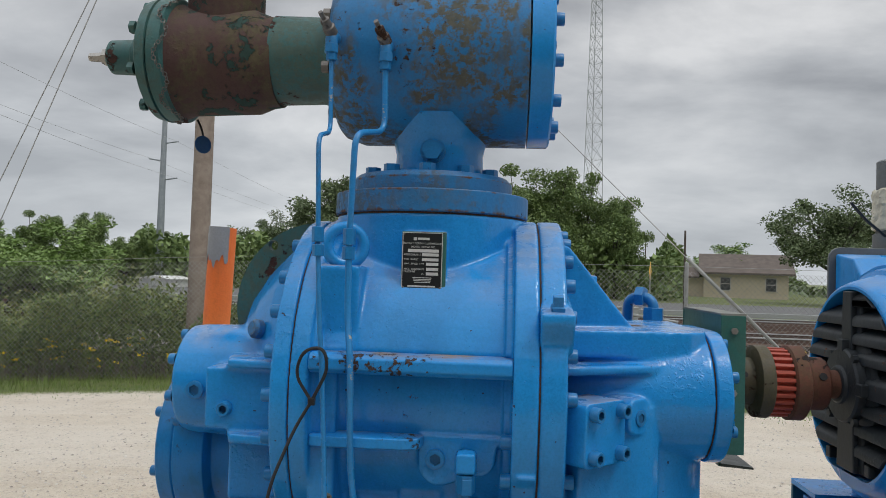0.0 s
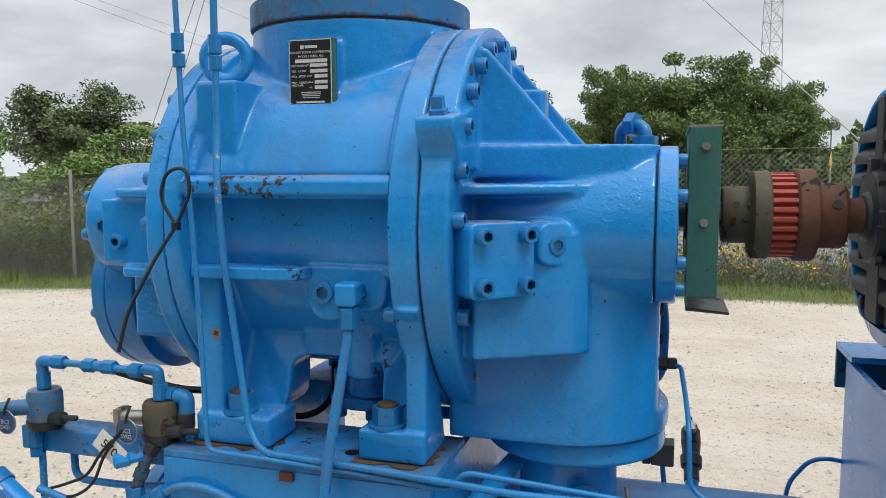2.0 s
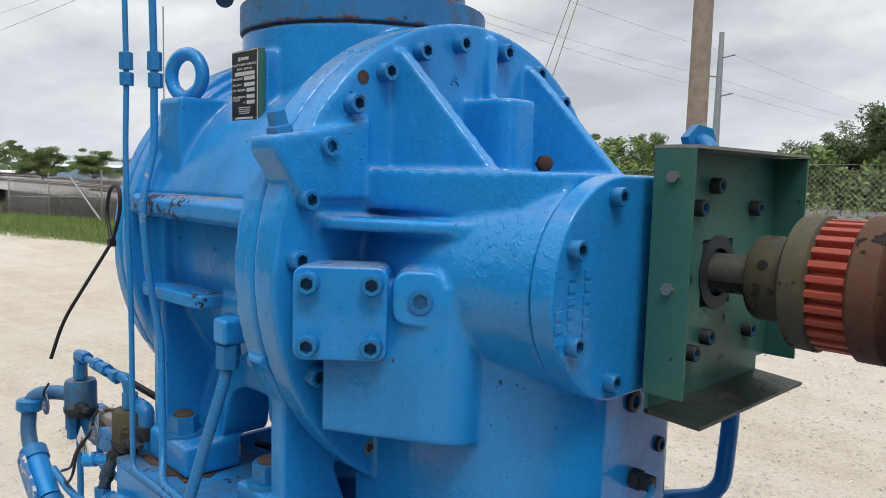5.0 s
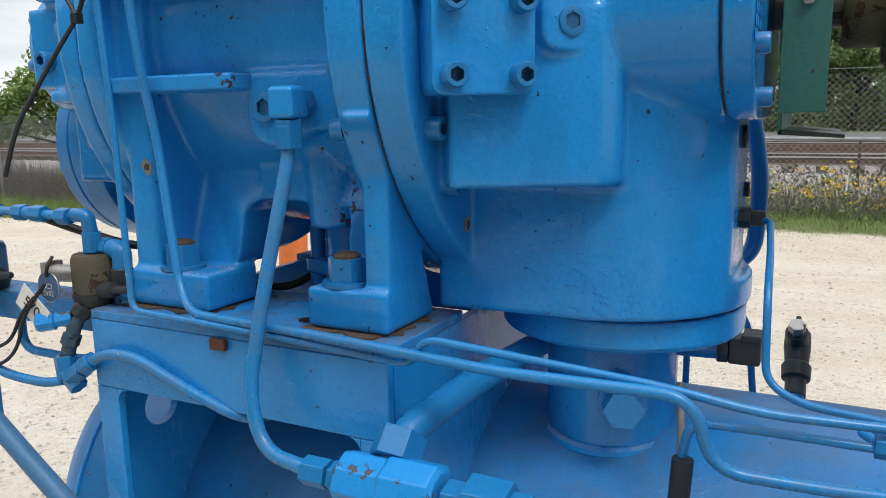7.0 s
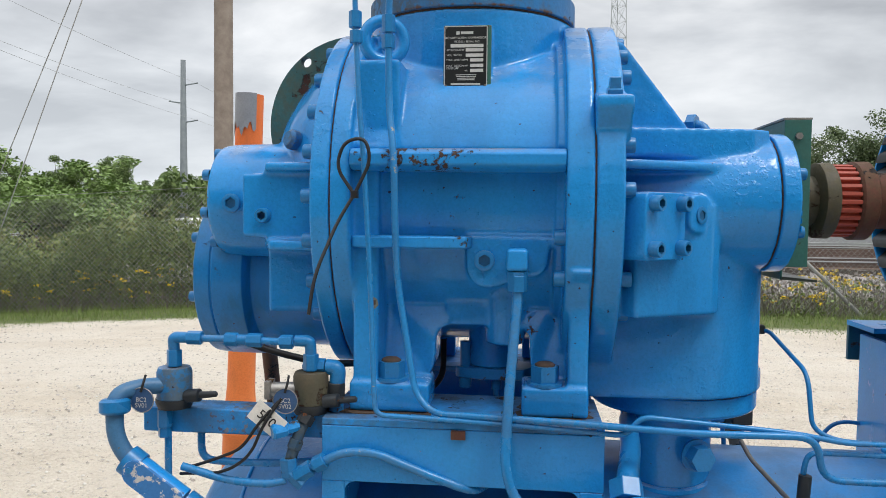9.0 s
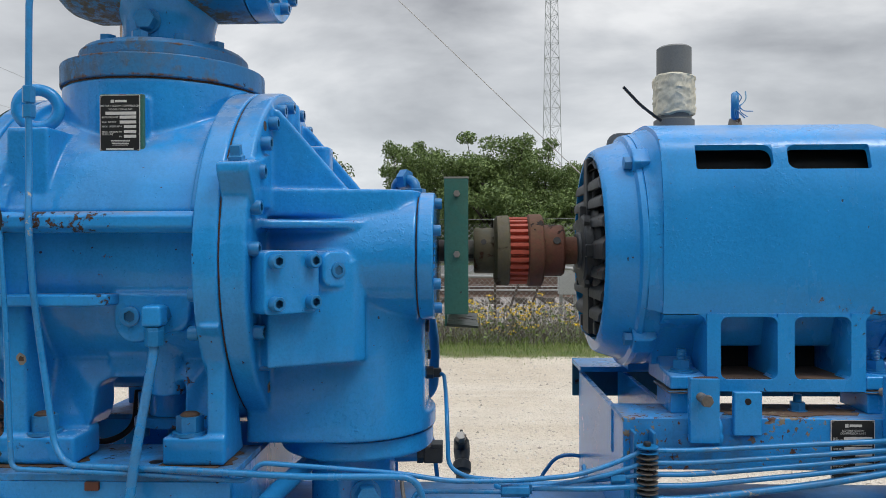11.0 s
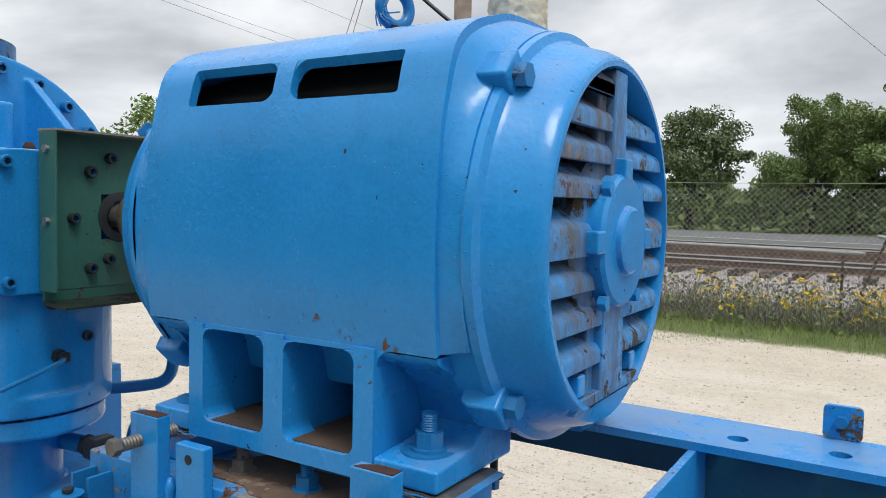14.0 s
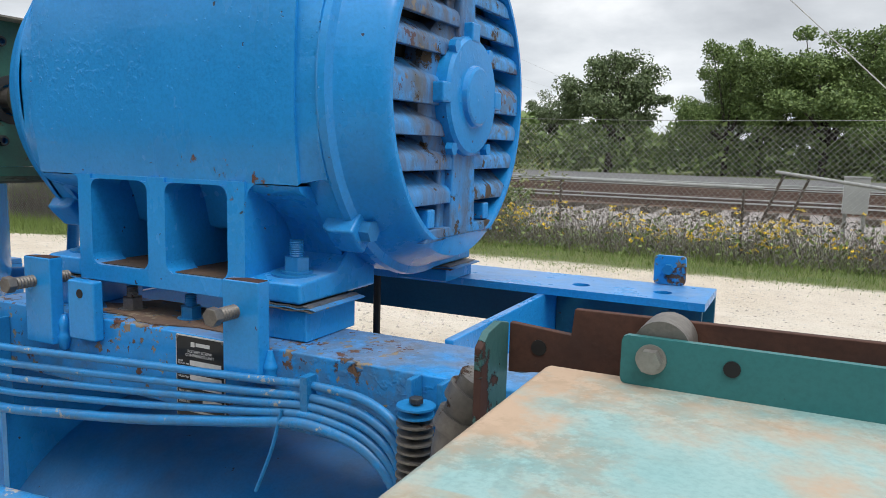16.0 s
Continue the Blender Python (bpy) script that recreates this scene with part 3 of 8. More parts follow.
def webbed(x0, x1, sx):
    """A cast leg whose inner edge sweeps into the belly of the housing."""
    r = 0.022
    inner = [(x1 + sx * (r - r * math.cos(a)), 1.272 + r * math.sin(a)) for a in [math.pi / 2 * i / 6 for i in range(7)]]
    return [(x0, 1.2085), (x1 - sx * 0.012, 1.2085), (x1 - sx * 0.003, 1.225), (x1, 1.25)] + inner + [(x1 + sx * r, 1.36), (x0, 1.36)]


for x0, x1, sx, y0 in ((-0.216, -0.106, 1, 1.366), (0.116, 0.055, -1, 1.370)):
    bm = prism(bmesh.new(), webbed(x0, x1, sx), "y", y0, 1.45)
    for v in bm.verts:
        if v.co.y < 1.40:
            v.co.y += max(v.co.z - 1.26, 0.0) * 0.5
    fuse(housing, bm)
for x0, x1 in ((-0.216, -0.12), (0.055, 0.116)):
    fuse(housing, box(bmesh.new(), x0, x1, 1.78, 1.85, 1.2085, 1.36))
fuse(housing, prism(bmesh.new(), [(-0.090, 1.294), (0.040, 1.294), (0.040, 1.40), (-0.090, 1.40)], "y", 1.392, 1.55))
# pipe stub hanging below the housing
bm = cyl(bmesh.new(), (0.012, 1.415, 1.36), (0.012, 1.415, 1.262), 0.038, 40, 0.034)
fuse(housing, bm)
part("drum", cyl(bmesh.new(), (-0.012, 1.50, 1.35), (-0.012, 1.50, 1.2075), 0.046, 40), M_BLUE, comp, bevel=0.003)
part("drum_flange", prism(bmesh.new(), arc(-0.062, 1.475, 0.018, 90, 270, 10) + [(-0.03, 1.445), (0.045, 1.445)] + arc(0.045, 1.50, 0.03, -60, 60, 8) + [(-0.03, 1.55)], "z", 1.187, 1.2072), M_BLUE_PLAIN, comp, bevel=0.003)
part("flange_bolt", lathe(bmesh.new(), (-0.062, 1.472, 1.168), (0, 0, 1), [(0, 0.011), (0.018, 0.0125), (0.0185, 0.010), (0.085, 0.010)], 20), M_BLUE_PLAIN, comp)
part("drain_tube", lathe(bmesh.new(), (-0.004, 1.47, 1.08), (0, 0, 1), [(0, 0.005), (0.085, 0.005), (0.086, 0.009), (0.106, 0.009)], 16), M_BLUE_PLAIN, comp)
part("drain_hose", tube(bmesh.new(), [(-0.112, 1.56, 1.24), (-0.110, 1.54, 1.17), (-0.135, 1.50, 1.150), (-0.20, 1.48, 1.152)], 0.006, 0.04, 12), M_BLACK, comp, "black hose under the housing")
# suction end: bearing housing, shelf, gussets, box and port
stadium = arc(FY, FZ, 0.121, 90, 270, 28) + arc(SY, FZ, 0.121, 270, 450, 28)
fuse(suction, prism(bmesh.new(), stadium, "x", 0.19, 0.468))
stad2 = arc(FY, FZ, 0.124, 90, 270, 28) + arc(SY, FZ, 0.124, 270, 450, 28)
cover = part("cover", prism(bmesh.new(), stad2, "x", 0.4705, 0.500), M_BLUE, comp, bevel=0.004)
part("gasket", prism(bmesh.new(), [(FY + (y - FY) * 0.985 + 0.001, FZ + (z - FZ) * 0.985) for y, z in stadium], "x", 0.4682, 0.4703), M_SEAM, comp, "rust weeping from the cover joint")
fuse(suction, prism(bmesh.new(), [(0.19, 1.395), (0.43, 1.432), (0.462, 1.455), (0.475, 1.50), (0.475, 1.80), (0.19, 1.83)], "z", 1.588, 1.638))
fuse(suction, prism(bmesh.new(), [(0.19, 1.325), (0.215, 1.328), (0.40, 1.425), (0.415, 1.45), (0.19, 1.50)], "z", 1.564, 1.580))


def gusset(top, low, thick=0.020):
    """A sloping web from the flange rim down to the top plate, slightly turned in plan."""
    bm = bmesh.new()
    outline = [(0.19, top[1], low[2] - 0.012), (0.19, top[1], top[2]), (0.208, top[1] + 0.004, top[2]), (low[0], low[1], low[2] + 0.008), (low[0] + 0.022, low[1] + 0.006, low[2] - 0.012)]
    sides = [[bm.verts.new((x, y + s * thick / 2, z)) for x, y, z in outline] for s in (-1, 1)]
    bm.faces.new(sides[0]), bm.faces.new(sides[1][::-1])
    for i in range(5):
        j = (i + 1) % 5
        bm.faces.new((sides[0][j], sides[0][i], sides[1][i], sides[1][j]))
    fuse(suction, bm)


gusset((0.197, 1.448, 1.790), (0.328, 1.490, 1.640))
gusset((0.197, 1.707, 1.797), (0.330, 1.756, 1.642))
gusset((0.197, 1.618, 1.830), (0.216, 1.613, 1.740), 0.016)
fuse(suction, prism(bmesh.new(), [(0.19, 1.570)] + [(0.256, 1.570)] + arc(0.258, 1.592, 0.022, 270, 360, 5) + arc(0.258, 1.620, 0.022, 0, 90, 5) + [(0.19, 1.642)], "z", 1.63, 1.738))
foot_pts = [(0.152, 1.422)] + arc(0.318, 1.60, 0.178, 270, 450, 30) + [(0.152, 1.778)]
cut_pts = [(min(x, 0.478), y) for x, y in foot_pts]
fuse(suction, prism(bmesh.new(), cut_pts, "z", 1.168, 1.52))
fuse(suction, prism(bmesh.new(), foot_pts, "z", 1.168, 1.205))
for y, z, r in ((1.588, 1.369, 0.014), (1.655, 1.30, 0.010)):
    placed("port_plug", socket_mesh("port_plug", r, 0.006, M_DARK), facing((0.4775, y, z), (1, 0, 0)), comp, "dark socket plug in the flat of the port")
part("port_flange", lathe(bmesh.new(), (0.335, 1.60, 1.126), (0, 0, 1), [(0, 0.150), (0.006, 0.156), (0.038, 0.156)], 64), M_BLUE, comp, bevel=0.003)
fuse(suction, prism(bmesh.new(), [(0.196, 1.350), (0.222, 1.318), (0.358, 1.392), (0.374, 1.412), (0.376, 1.55), (0.196, 1.55)], "z", 1.323, 1.506))
N45 = Vector((0.7071, -0.7071, 0))
T45 = Vector((0.7071, 0.7071, 0))


def on45(s, z, off=0.0):
    p = Vector((0.278, 1.300, 1.472)) + T45 * s + N45 * (off - 0.017)
    p.z = z
    return p


def slab45(pts, off0, off1):
    """A plate on the slanted face; pts are (along, height)."""
    bm = bmesh.new()
    lo, hi = [bm.verts.new(on45(s, z, off0)) for s, z in pts], [bm.verts.new(on45(s, z, off1)) for s, z in pts]
    bm.faces.new(lo), bm.faces.new(hi[::-1])
    for i in range(len(pts)):
        j = (i + 1) % len(pts)
        bm.faces.new((lo[j], lo[i], hi[i], hi[j]))
    return bm


blank = part("blanking_plate", slab45(rect(-0.055, 0.053, 1.418, 1.526, 0.012), -0.075, 0.0), M_BLUE, comp, bevel=0.003)
fuse(suction, slab45(rect(0.058, 0.118, 1.461, 1.524, 0.018, 6), -0.06, 0.004))
for s in (-0.036, 0.036):
    for z in (1.437, 1.508):
        placed("socket_bolt", SOCKET, facing(on45(s, z), N45), blank)
placed("socket_plug", socket_mesh("socket_plug", 0.0145, 0.003, M_BLUE_PLAIN), facing(on45(0.090, 1.490, 0.0038), N45), comp)
# lug with the corner bolt
fuse(suction, prism(bmesh.new(), [(1.262, 1.655), (1.262, 1.672), (1.325, 1.682), (1.40, 1.70), (1.40, 1.60), (1.30, 1.60)], "x", 0.150, 0.206))
part("corner_bolt", lathe(bmesh.new(), (0.178, 1.288, 1.672), (0, -0.25, 1), [(0, 0.016), (0.012, 0.016), (0.013, 0.012), (0.03, 0.0115)], 4), M_BLUE_PLAIN, comp, bevel=0.001)
# rim bolts of both flanges
for a in (98, 112, 125, 137.5, 150, 163, 176.5, 204, 217, 81, 66, 52, 39, 26):
    y, z = CY + 0.305 * math.cos(radians(a)), CZ + 0.305 * math.sin(radians(a))
    placed("socket_bolt", SOCKET, facing((0.197, y, z), (1, 0, 0)), suction)
for a in (137, 151, 165, 179, 193, 207, 221, 100, 118):
    y, z = CY + 0.302 * math.cos(radians(a)), CZ + 0.302 * math.sin(radians(a))
    placed("socket_bolt", SOCKET, facing((-0.304, y, z), (-1, 0, 0)), discharge)
for z in (1.452, 1.386):
    placed("socket_bolt", SOCKET, facing((0.107, 1.305, z), (-1, 0, 0)), housing)
for y, z in ((1.495, 1.614), (1.424, 1.561), (1.426, 1.463), (1.498, 1.413)):
    placed("socket_bolt", SOCKET_S, facing((0.500, y, z), (1, 0, 0)), cover)
# left end: caps, box, shelf
fuse(discharge, lathe(bmesh.new(), (-0.531, 1.498, 1.509), (1, 0, 0), [(0, 0.092), (0.006, 0.104), (0.03, 0.107), (0.032, 0.103), (0.034, 0.107), (0.22, 0.111)], 56))
part("slide_valve_cap", lathe(bmesh.new(), (-0.590, 1.636, 1.361), (1, 0, 0), [(0, 0.160), (0.004, 0.168), (0.035, 0.171), (0.037, 0.167), (0.04, 0.171), (0.10, 0.171), (0.11, 0.15), (0.31, 0.15)], 64), M_CAP, discharge, bevel=0.003)
fuse(discharge, prism(bmesh.new(), [(-0.437, 1.445), (-0.437, 1.553), (-0.31, 1.556), (-0.29, 1.445)], "y", 1.335, 1.55))
fuse(discharge, prism(bmesh.new(), [(-0.405, 1.36), (-0.39, 1.314), (-0.30, 1.305), (-0.30, 1.45), (-0.42, 1.45)], "z", 1.557, 1.572))
fuse(discharge, prism(bmesh.new(), [(-0.405, 1.36), (-0.385, 1.318), (-0.30, 1.308), (-0.30, 1.45), (-0.42, 1.45)], "z", 1.424, 1.441))
fuse(discharge, box(bmesh.new(), -0.402, -0.30, 1.365, 1.60, 1.314, 1.43))
fuse(discharge, lathe(bmesh.new(), (-0.44, 1.63, 1.54), (1, 0, 0), [(0, 0.12), (0.02, 0.16), (0.05, 0.20), (0.09, 0.24), (0.14, 0.28)], 64))
placed("socket_plug", socket_mesh("cap_plug", 0.017, 0.006, M_BLUE_PLAIN), facing((-0.476, 1.386, 1.503), (-0.05, -1, 0)), comp)
placed("socket_bolt", SOCKET, facing((-0.398, 1.335, 1.482), (0, -1, 0)), comp)
for a in (105, 150, 195, 240):
    placed("socket_bolt", SOCKET_S, facing((-0.529, 1.498 + 0.09 * math.cos(radians(a)), 1.509 + 0.09 * math.sin(radians(a))), (-1, 0, 0)), discharge)
    placed("socket_bolt", SOCKET_S, facing((-0.589, 1.636 + 0.15 * math.cos(radians(a)), 1.361 + 0.15 * math.sin(radians(a))), (-1, 0, 0)), discharge)
hx, hz = -0.383, 1.779
ang = math.degrees(math.atan2(hz - 1.655, hx + 0.282))
disc = arc(-0.282, 1.655, 0.172, ang, ang + 359.9, 72) + list(reversed(arc(hx, hz, 0.0105, ang, ang + 359.9, 20)))
part("rear_flange", prism(bmesh.new(), disc, "y", 1.530, 1.552), M_TEAL, discharge, "dull teal flange with a bolt hole")
part("rear_pipe", cyl(bmesh.new(), (-0.282, 1.5525, 1.655), (-0.282, 1.70, 1.655), 0.13), M_TEAL, discharge)
part("casing_plug", lathe(bmesh.new(), (-0.368, 1.416, 1.616), (-0.62, -0.75, 0.2), [(0, 0.018), (0.012, 0.018), (0.018, 0.013)], 24), M_BLUE_STAINED, discharge)
def pit(at, d, r, seed):
    """A knocked-off patch of paint: ragged pale edge round a dark core."""
    q = random.Random(seed)
    for nm, k, h, mat in (("pit", 1.0, 0.0008, M_SCUFFED), ("pit_core", 0.5, 0.0012, M_SILL)):
        bm = prism(bmesh.new(), [(r * k * q.uniform(0.6, 1.15) * math.cos(i * 0.628), r * k * q.uniform(0.6, 1.15) * math.sin(i * 0.628)) for i in range(10)], "z", 0, h)
        bmesh.ops.transform(bm, matrix=facing(at, d), verts=bm.verts[:])
        part(nm, bm, mat, comp, "paint broken away to pale primer" if k == 1.0 else "")


part("rusty_plug", lathe(bmesh.new(), (0.262, 1.672, 1.652), (0.8, -0.5, 0.1), [(0, 0.012), (0.014, 0.012), (0.016, 0.009)], 6), M_OLDRUST, comp, "rusty hexagon plug beside the boss")
part("bolt_hole", lathe(bmesh.new(), (0.353, 1.586, 1.6372), (0, 0, 1), [(0, 0.020), (0.0012, 0.020)], 24), M_SILL, comp, "threaded hole drawn as a dark brown disc")
part("bolt_hole", lathe(bmesh.new(), (0.1965, 1.393, 1.750), (1, 0, 0), [(0, 0.009), (0.001, 0.009)], 18), M_SILL, comp, "empty bolt hole with rust")
pit((-0.204, 1.3118, 1.341), (0, -1, 0), 0.0105, 4)
pit((0.1972, 1.413, 1.273), (1, 0, 0), 0.013, 9)
# lifting eye and its block
fuse(housing, prism(bmesh.new(), [(1.325, 1.70), (1.325, 1.742), (1.42, 1.742), (1.46, 1.70), (1.46, 1.58), (1.325, 1.58)], "x", -0.238, -0.165))
part("lifting_eye", torus(bmesh.new(), (-0.196, 1.352, 1.777), (-0.32, 0.95, 0), 0.033, 0.0105), M_BLUE, comp)
part("bolt_hole", lathe(bmesh.new(), (-0.222, 1.325, 1.2083), (0, 0, 1), [(0, 0.008), (0.0004, 0.008)], 18), M_BLACK, comp)
for x in (-0.177, 0.080):
    placed("foundation_bolt", BIGHEX, facing((x, 1.334, 1.208), (0, 0, 1), 14), comp, "foundation nut with rust round its washer")
    part("stud_end", lathe(bmesh.new(), (x, 1.334, 1.2395), (0, 0, 1), [(0, 0.0165), (0.003, 0.016), (0.006, 0.012), (0.0065, 0.0)], 22), M_SILL, comp, "rusty stud end")

fuse(housing, box(bmesh.new(), -0.0965, -0.0195, 1.3855, 1.43, 1.704, 1.805))
for ob in (housing, suction, discharge):
    recast(ob)

# -- stop valve on top --
valve = thing("strainer_housing", (-0.06, 1.585, 1.93), "blue cylindrical strainer housing with stained peeling paint and bolted end plate", "strainer")
VY, VZ, VR = 1.5825, 2.178, 0.180
part("neck", lathe(bmesh.new(), (-0.052, VY, 1.925), (0, 0, 1), [(0, 0.092), (0.05, 0.090), (0.085, 0.098), (0.12, 0.125)], 48), M_BLUE, valve)
body = part("body", lathe(bmesh.new(), (-0.262, VY, VZ), (1, 0, 0), [(0, 0.10), (0.003, 0.155), (0.012, 0.166), (0.05, VR), (0.386, VR)], 80), M_STRAINER, valve, "stained blue body with brown lichen")
plate = part("end_plate", lathe(bmesh.new(), (0.1275, VY, VZ), (1, 0, 0), [(0, VR), (0.040, VR), (0.044, VR - 0.004)], 80), M_BLUE, valve)
for i in range(12):
    a = radians(15 + 30 * i)
    placed("socket_bolt", SOCKET, facing((0.171, VY + 0.15 * math.cos(a), VZ + 0.15 * math.sin(a)), (1, 0, 0)), plate)
placed("socket_bolt", SOCKET_S, facing((0.171, 1.592, 2.215), (1, 0, 0)), plate)
part("plug_hole", lathe(bmesh.new(), (0.1714, 1.592, 2.165), (1, 0, 0), [(0, 0.010), (0.0005, 0.010)], 18), M_BLACK, plate)
part("drip_stain", prism(bmesh.new(), [(1.589, 2.150), (1.595, 2.150), (1.594, 2.118), (1.590, 2.110)], "x", 0.1713, 0.1716), M_SEAM, plate, "dark drip below the plug hole")
placed("hex_plug", hexhead_mesh("hex_plug", 0.020, 0.022, M_BLUE_PLAIN), facing((-0.058, 1.492, 1.972), (0, -1, 0)), valve)
for a in (200, 235, 270, 305, 340):
    placed("hex_bolt", HEX, facing((-0.066 + 0.128 * math.cos(radians(a)), CY + 0.128 * math.sin(radians(a)), 1.929), (0, 0, 1)), comp)

rv = thing("stop_valve", (-0.5, 1.585, 2.06), "rusty angle stop valve with flaking green paint, chained to a tag", "valve")
part("neck", lathe(bmesh.new(), (-0.40, VY, VZ - 0.005), (1, 0, 0), [(0, 0.093), (0.10, 0.090), (0.125, 0.10), (0.137, 0.13)], 48), M_TEAL, rv)
vb = part("body", lathe(bmesh.new(), (-0.615, VY, VZ - 0.01), (1, 0, 0), [(0, 0.128), (0.02, 0.114), (0.12, 0.110), (0.17, 0.108), (0.20, 0.096), (0.22, 0.093)], 56), M_VALVE, rv, "rusted valve body with cast lettering")
part("bonnet_flange", lathe(bmesh.new(), (-0.668, VY, VZ - 0.008), (1, 0, 0), [(0, 0.112), (0.008, 0.125), (0.028, 0.130), (0.030, 0.124), (0.034, 0.130), (0.060, 0.130), (0.065, 0.12)], 56), M_TEAL, rv)
part("gland", lathe(bmesh.new(), (-0.775, VY, VZ), (1, 0, 0), [(0, 0.026), (0.008, 0.036), (0.06, 0.038), (0.065, 0.044), (0.105, 0.046)], 32), M_TEAL, rv)
part("stem", lathe(bmesh.new(), (-0.822, VY, VZ), (1, 0, 0), [(0, 0.009), (0.03, 0.011), (0.032, 0.018), (0.05, 0.02)], 6), M_STEEL, rv)
part("riser", lathe(bmesh.new(), (-0.52, VY, VZ), (0, 0, 1), [(0, 0.080), (0.15, 0.080), (0.17, 0.086), (0.22, 0.088), (0.27, 0.090)], 48), M_VALVE, rv)
part("cap_wrap", lathe(bmesh.new(), (-0.52, VY, VZ + 0.235), (0, 0, 1), [(0, 0.101), (0.012, 0.096), (0.03, 0.100), (0.06, 0.096), (0.072, 0.088), (0.080, 0.02)], 22), M_BLACK, rv, "black plastic sheet taped over the pipe end")
for i in range(8):
    a = radians(22 + 45 * i)
    placed("hex_bolt", hexhead_mesh("flange_bolt", 0.013, 0.012, M_TEAL, False), facing((-0.668, VY + 0.110 * math.cos(a), VZ - 0.01 + 0.110 * math.sin(a)), (-1, 0, 0)), rv)
    placed("hex_bolt", hexhead_mesh("neck_bolt", 0.012, 0.014, M_BOLT, False), facing((-0.263, VY + 0.135 * math.cos(a), VZ + 0.135 * math.sin(a)), (-1, 0, 0)), rv)

# -- coupling and guard bracket --
guard = thing("guard_bracket", (0.54, 1.70, 1.36), "dark green sheet steel coupling guard bracket with scuffed edges", "bracket")
GX0, GX1, GY0, GY1, GZ0, GZ1 = 0.518, 0.564, 1.548, 1.852, 1.396, 1.667
bm = bmesh.new()
prism(bm, [(GY0, GZ0), (GY1, GZ0), (GY1, SZ - 0.041), (GY0, SZ - 0.041)], "x", GX0, GX0 + 0.004)
prism(bm, [(GY0, SZ + 0.041), (GY1, SZ + 0.041), (GY1, GZ1), (GY0, GZ1)], "x", GX0, GX0 + 0.004)
prism(bm, [(GY0, SZ - 0.041), (SY - 0.04, SZ - 0.041), (SY - 0.04, SZ + 0.041), (GY0, SZ + 0.041)], "x", GX0, GX0 + 0.004)
prism(bm, [(SY + 0.04, SZ - 0.041), (GY1, SZ - 0.041), (GY1, SZ + 0.041), (SY + 0.04, SZ + 0.041)], "x", GX0, GX0 + 0.004)
part("web", bm, M_GREEN, guard)
part("side_flange", box(bmesh.new(), GX0 - 0.002, GX1, GY0 - 0.004, GY0, GZ0, GZ1), M_GREEN, guard, bevel=0.001)
part("side_flange", box(bmesh.new(), GX0 - 0.002, GX1, GY1, GY1 + 0.004, GZ0, GZ1), M_GREEN, guard, bevel=0.001)
part("top_lip", box(bmesh.new(), GX0 - 0.003, GX1 + 0.001, GY0 - 0.004, GY1 + 0.004, GZ1 + 0.0005, GZ1 + 0.004), M_SCUFFED, guard, "top lip scuffed to pale primer and rust")
part("foot_lip", prism(bmesh.new(), [(GX0, 1.372), (GX0, 1.378), (GX1 + 0.02, 1.372), (GX1 + 0.02, 1.368)], "y", GY0, GY1 - 0.02), M_GREASY, guard, "foot lip black with old grease")
part("foot_web", box(bmesh.new(), GX0 - 0.001, GX0 + 0.003, GY0, GY1 - 0.02, 1.372, GZ0 - 0.0005), M_GREEN, guard)
for y, z in ((1.632, 1.602), (1.672, 1.628), (1.632, 1.43), (1.668, 1.445), (1.785, 1.60), (1.785, 1.44), (1.60, 1.52)):
    placed("socket_bolt", SOCKET_D, facing((GX0 + 0.004, y, z), (1, 0, 0)), guard, "dark socket bolt")
for z in (1.637, 1.516):
    placed("screw", hexhead_mesh("screw", 0.007, 0.006, M_STEEL, False), facing((0.541, GY0 - 0.004, z), (0, -1, 0)), guard)

# fills the square cutout; its dark colour stands in for the hole's shade
part("shaft_collar", lathe(bmesh.new(), (GX0 - 0.003, SY, SZ), (1, 0, 0), [(0, 0.030), (0, 0.046), (0.009, 0.046), (0.010, 0.043), (0.010, 0.030)], 40, caps=False), M_DARK, guard, "dark ring standing in for the dark hole round the shaft")
coup = thing("shaft_coupling", (0.69, SY, SZ), "rusty sleeve coupling with an orange toothed rubber element between two shafts", "coupling")
part("shaft", cyl(bmesh.new(), (0.46, SY, SZ), (0.59, SY, SZ), 0.024), M_BOLT, coup, "worn compressor shaft with keyway")
part("keyway", box(bmesh.new(), 0.526, 0.575, SY - 0.0243, SY - 0.018, SZ - 0.016, SZ - 0.008), M_BLACK, coup, "dark keyway cut in the shaft")
hub = part("hub", lathe(bmesh.new(), (0.576, SY, SZ), (1, 0, 0), [(0, 0.047), (0.004, 0.050), (0.045, 0.050)], 48), M_GREEN_RUST, coup, "green painted hub with rust showing")
part("set_screw", lathe(bmesh.new(), (0.597, SY - 0.044, SZ + 0.018), (0, -0.95, 0.35), [(0, 0.006), (0.0035, 0.006)], 16), M_BLACK, hub)
part("half", lathe(bmesh.new(), (0.620, SY, SZ), (1, 0, 0), [(0, 0.066), (0.006, 0.076), (0.030, 0.077), (0.033, 0.073)], 56), M_GREEN_RUST, coup)
bm = bmesh.new()
pts = []
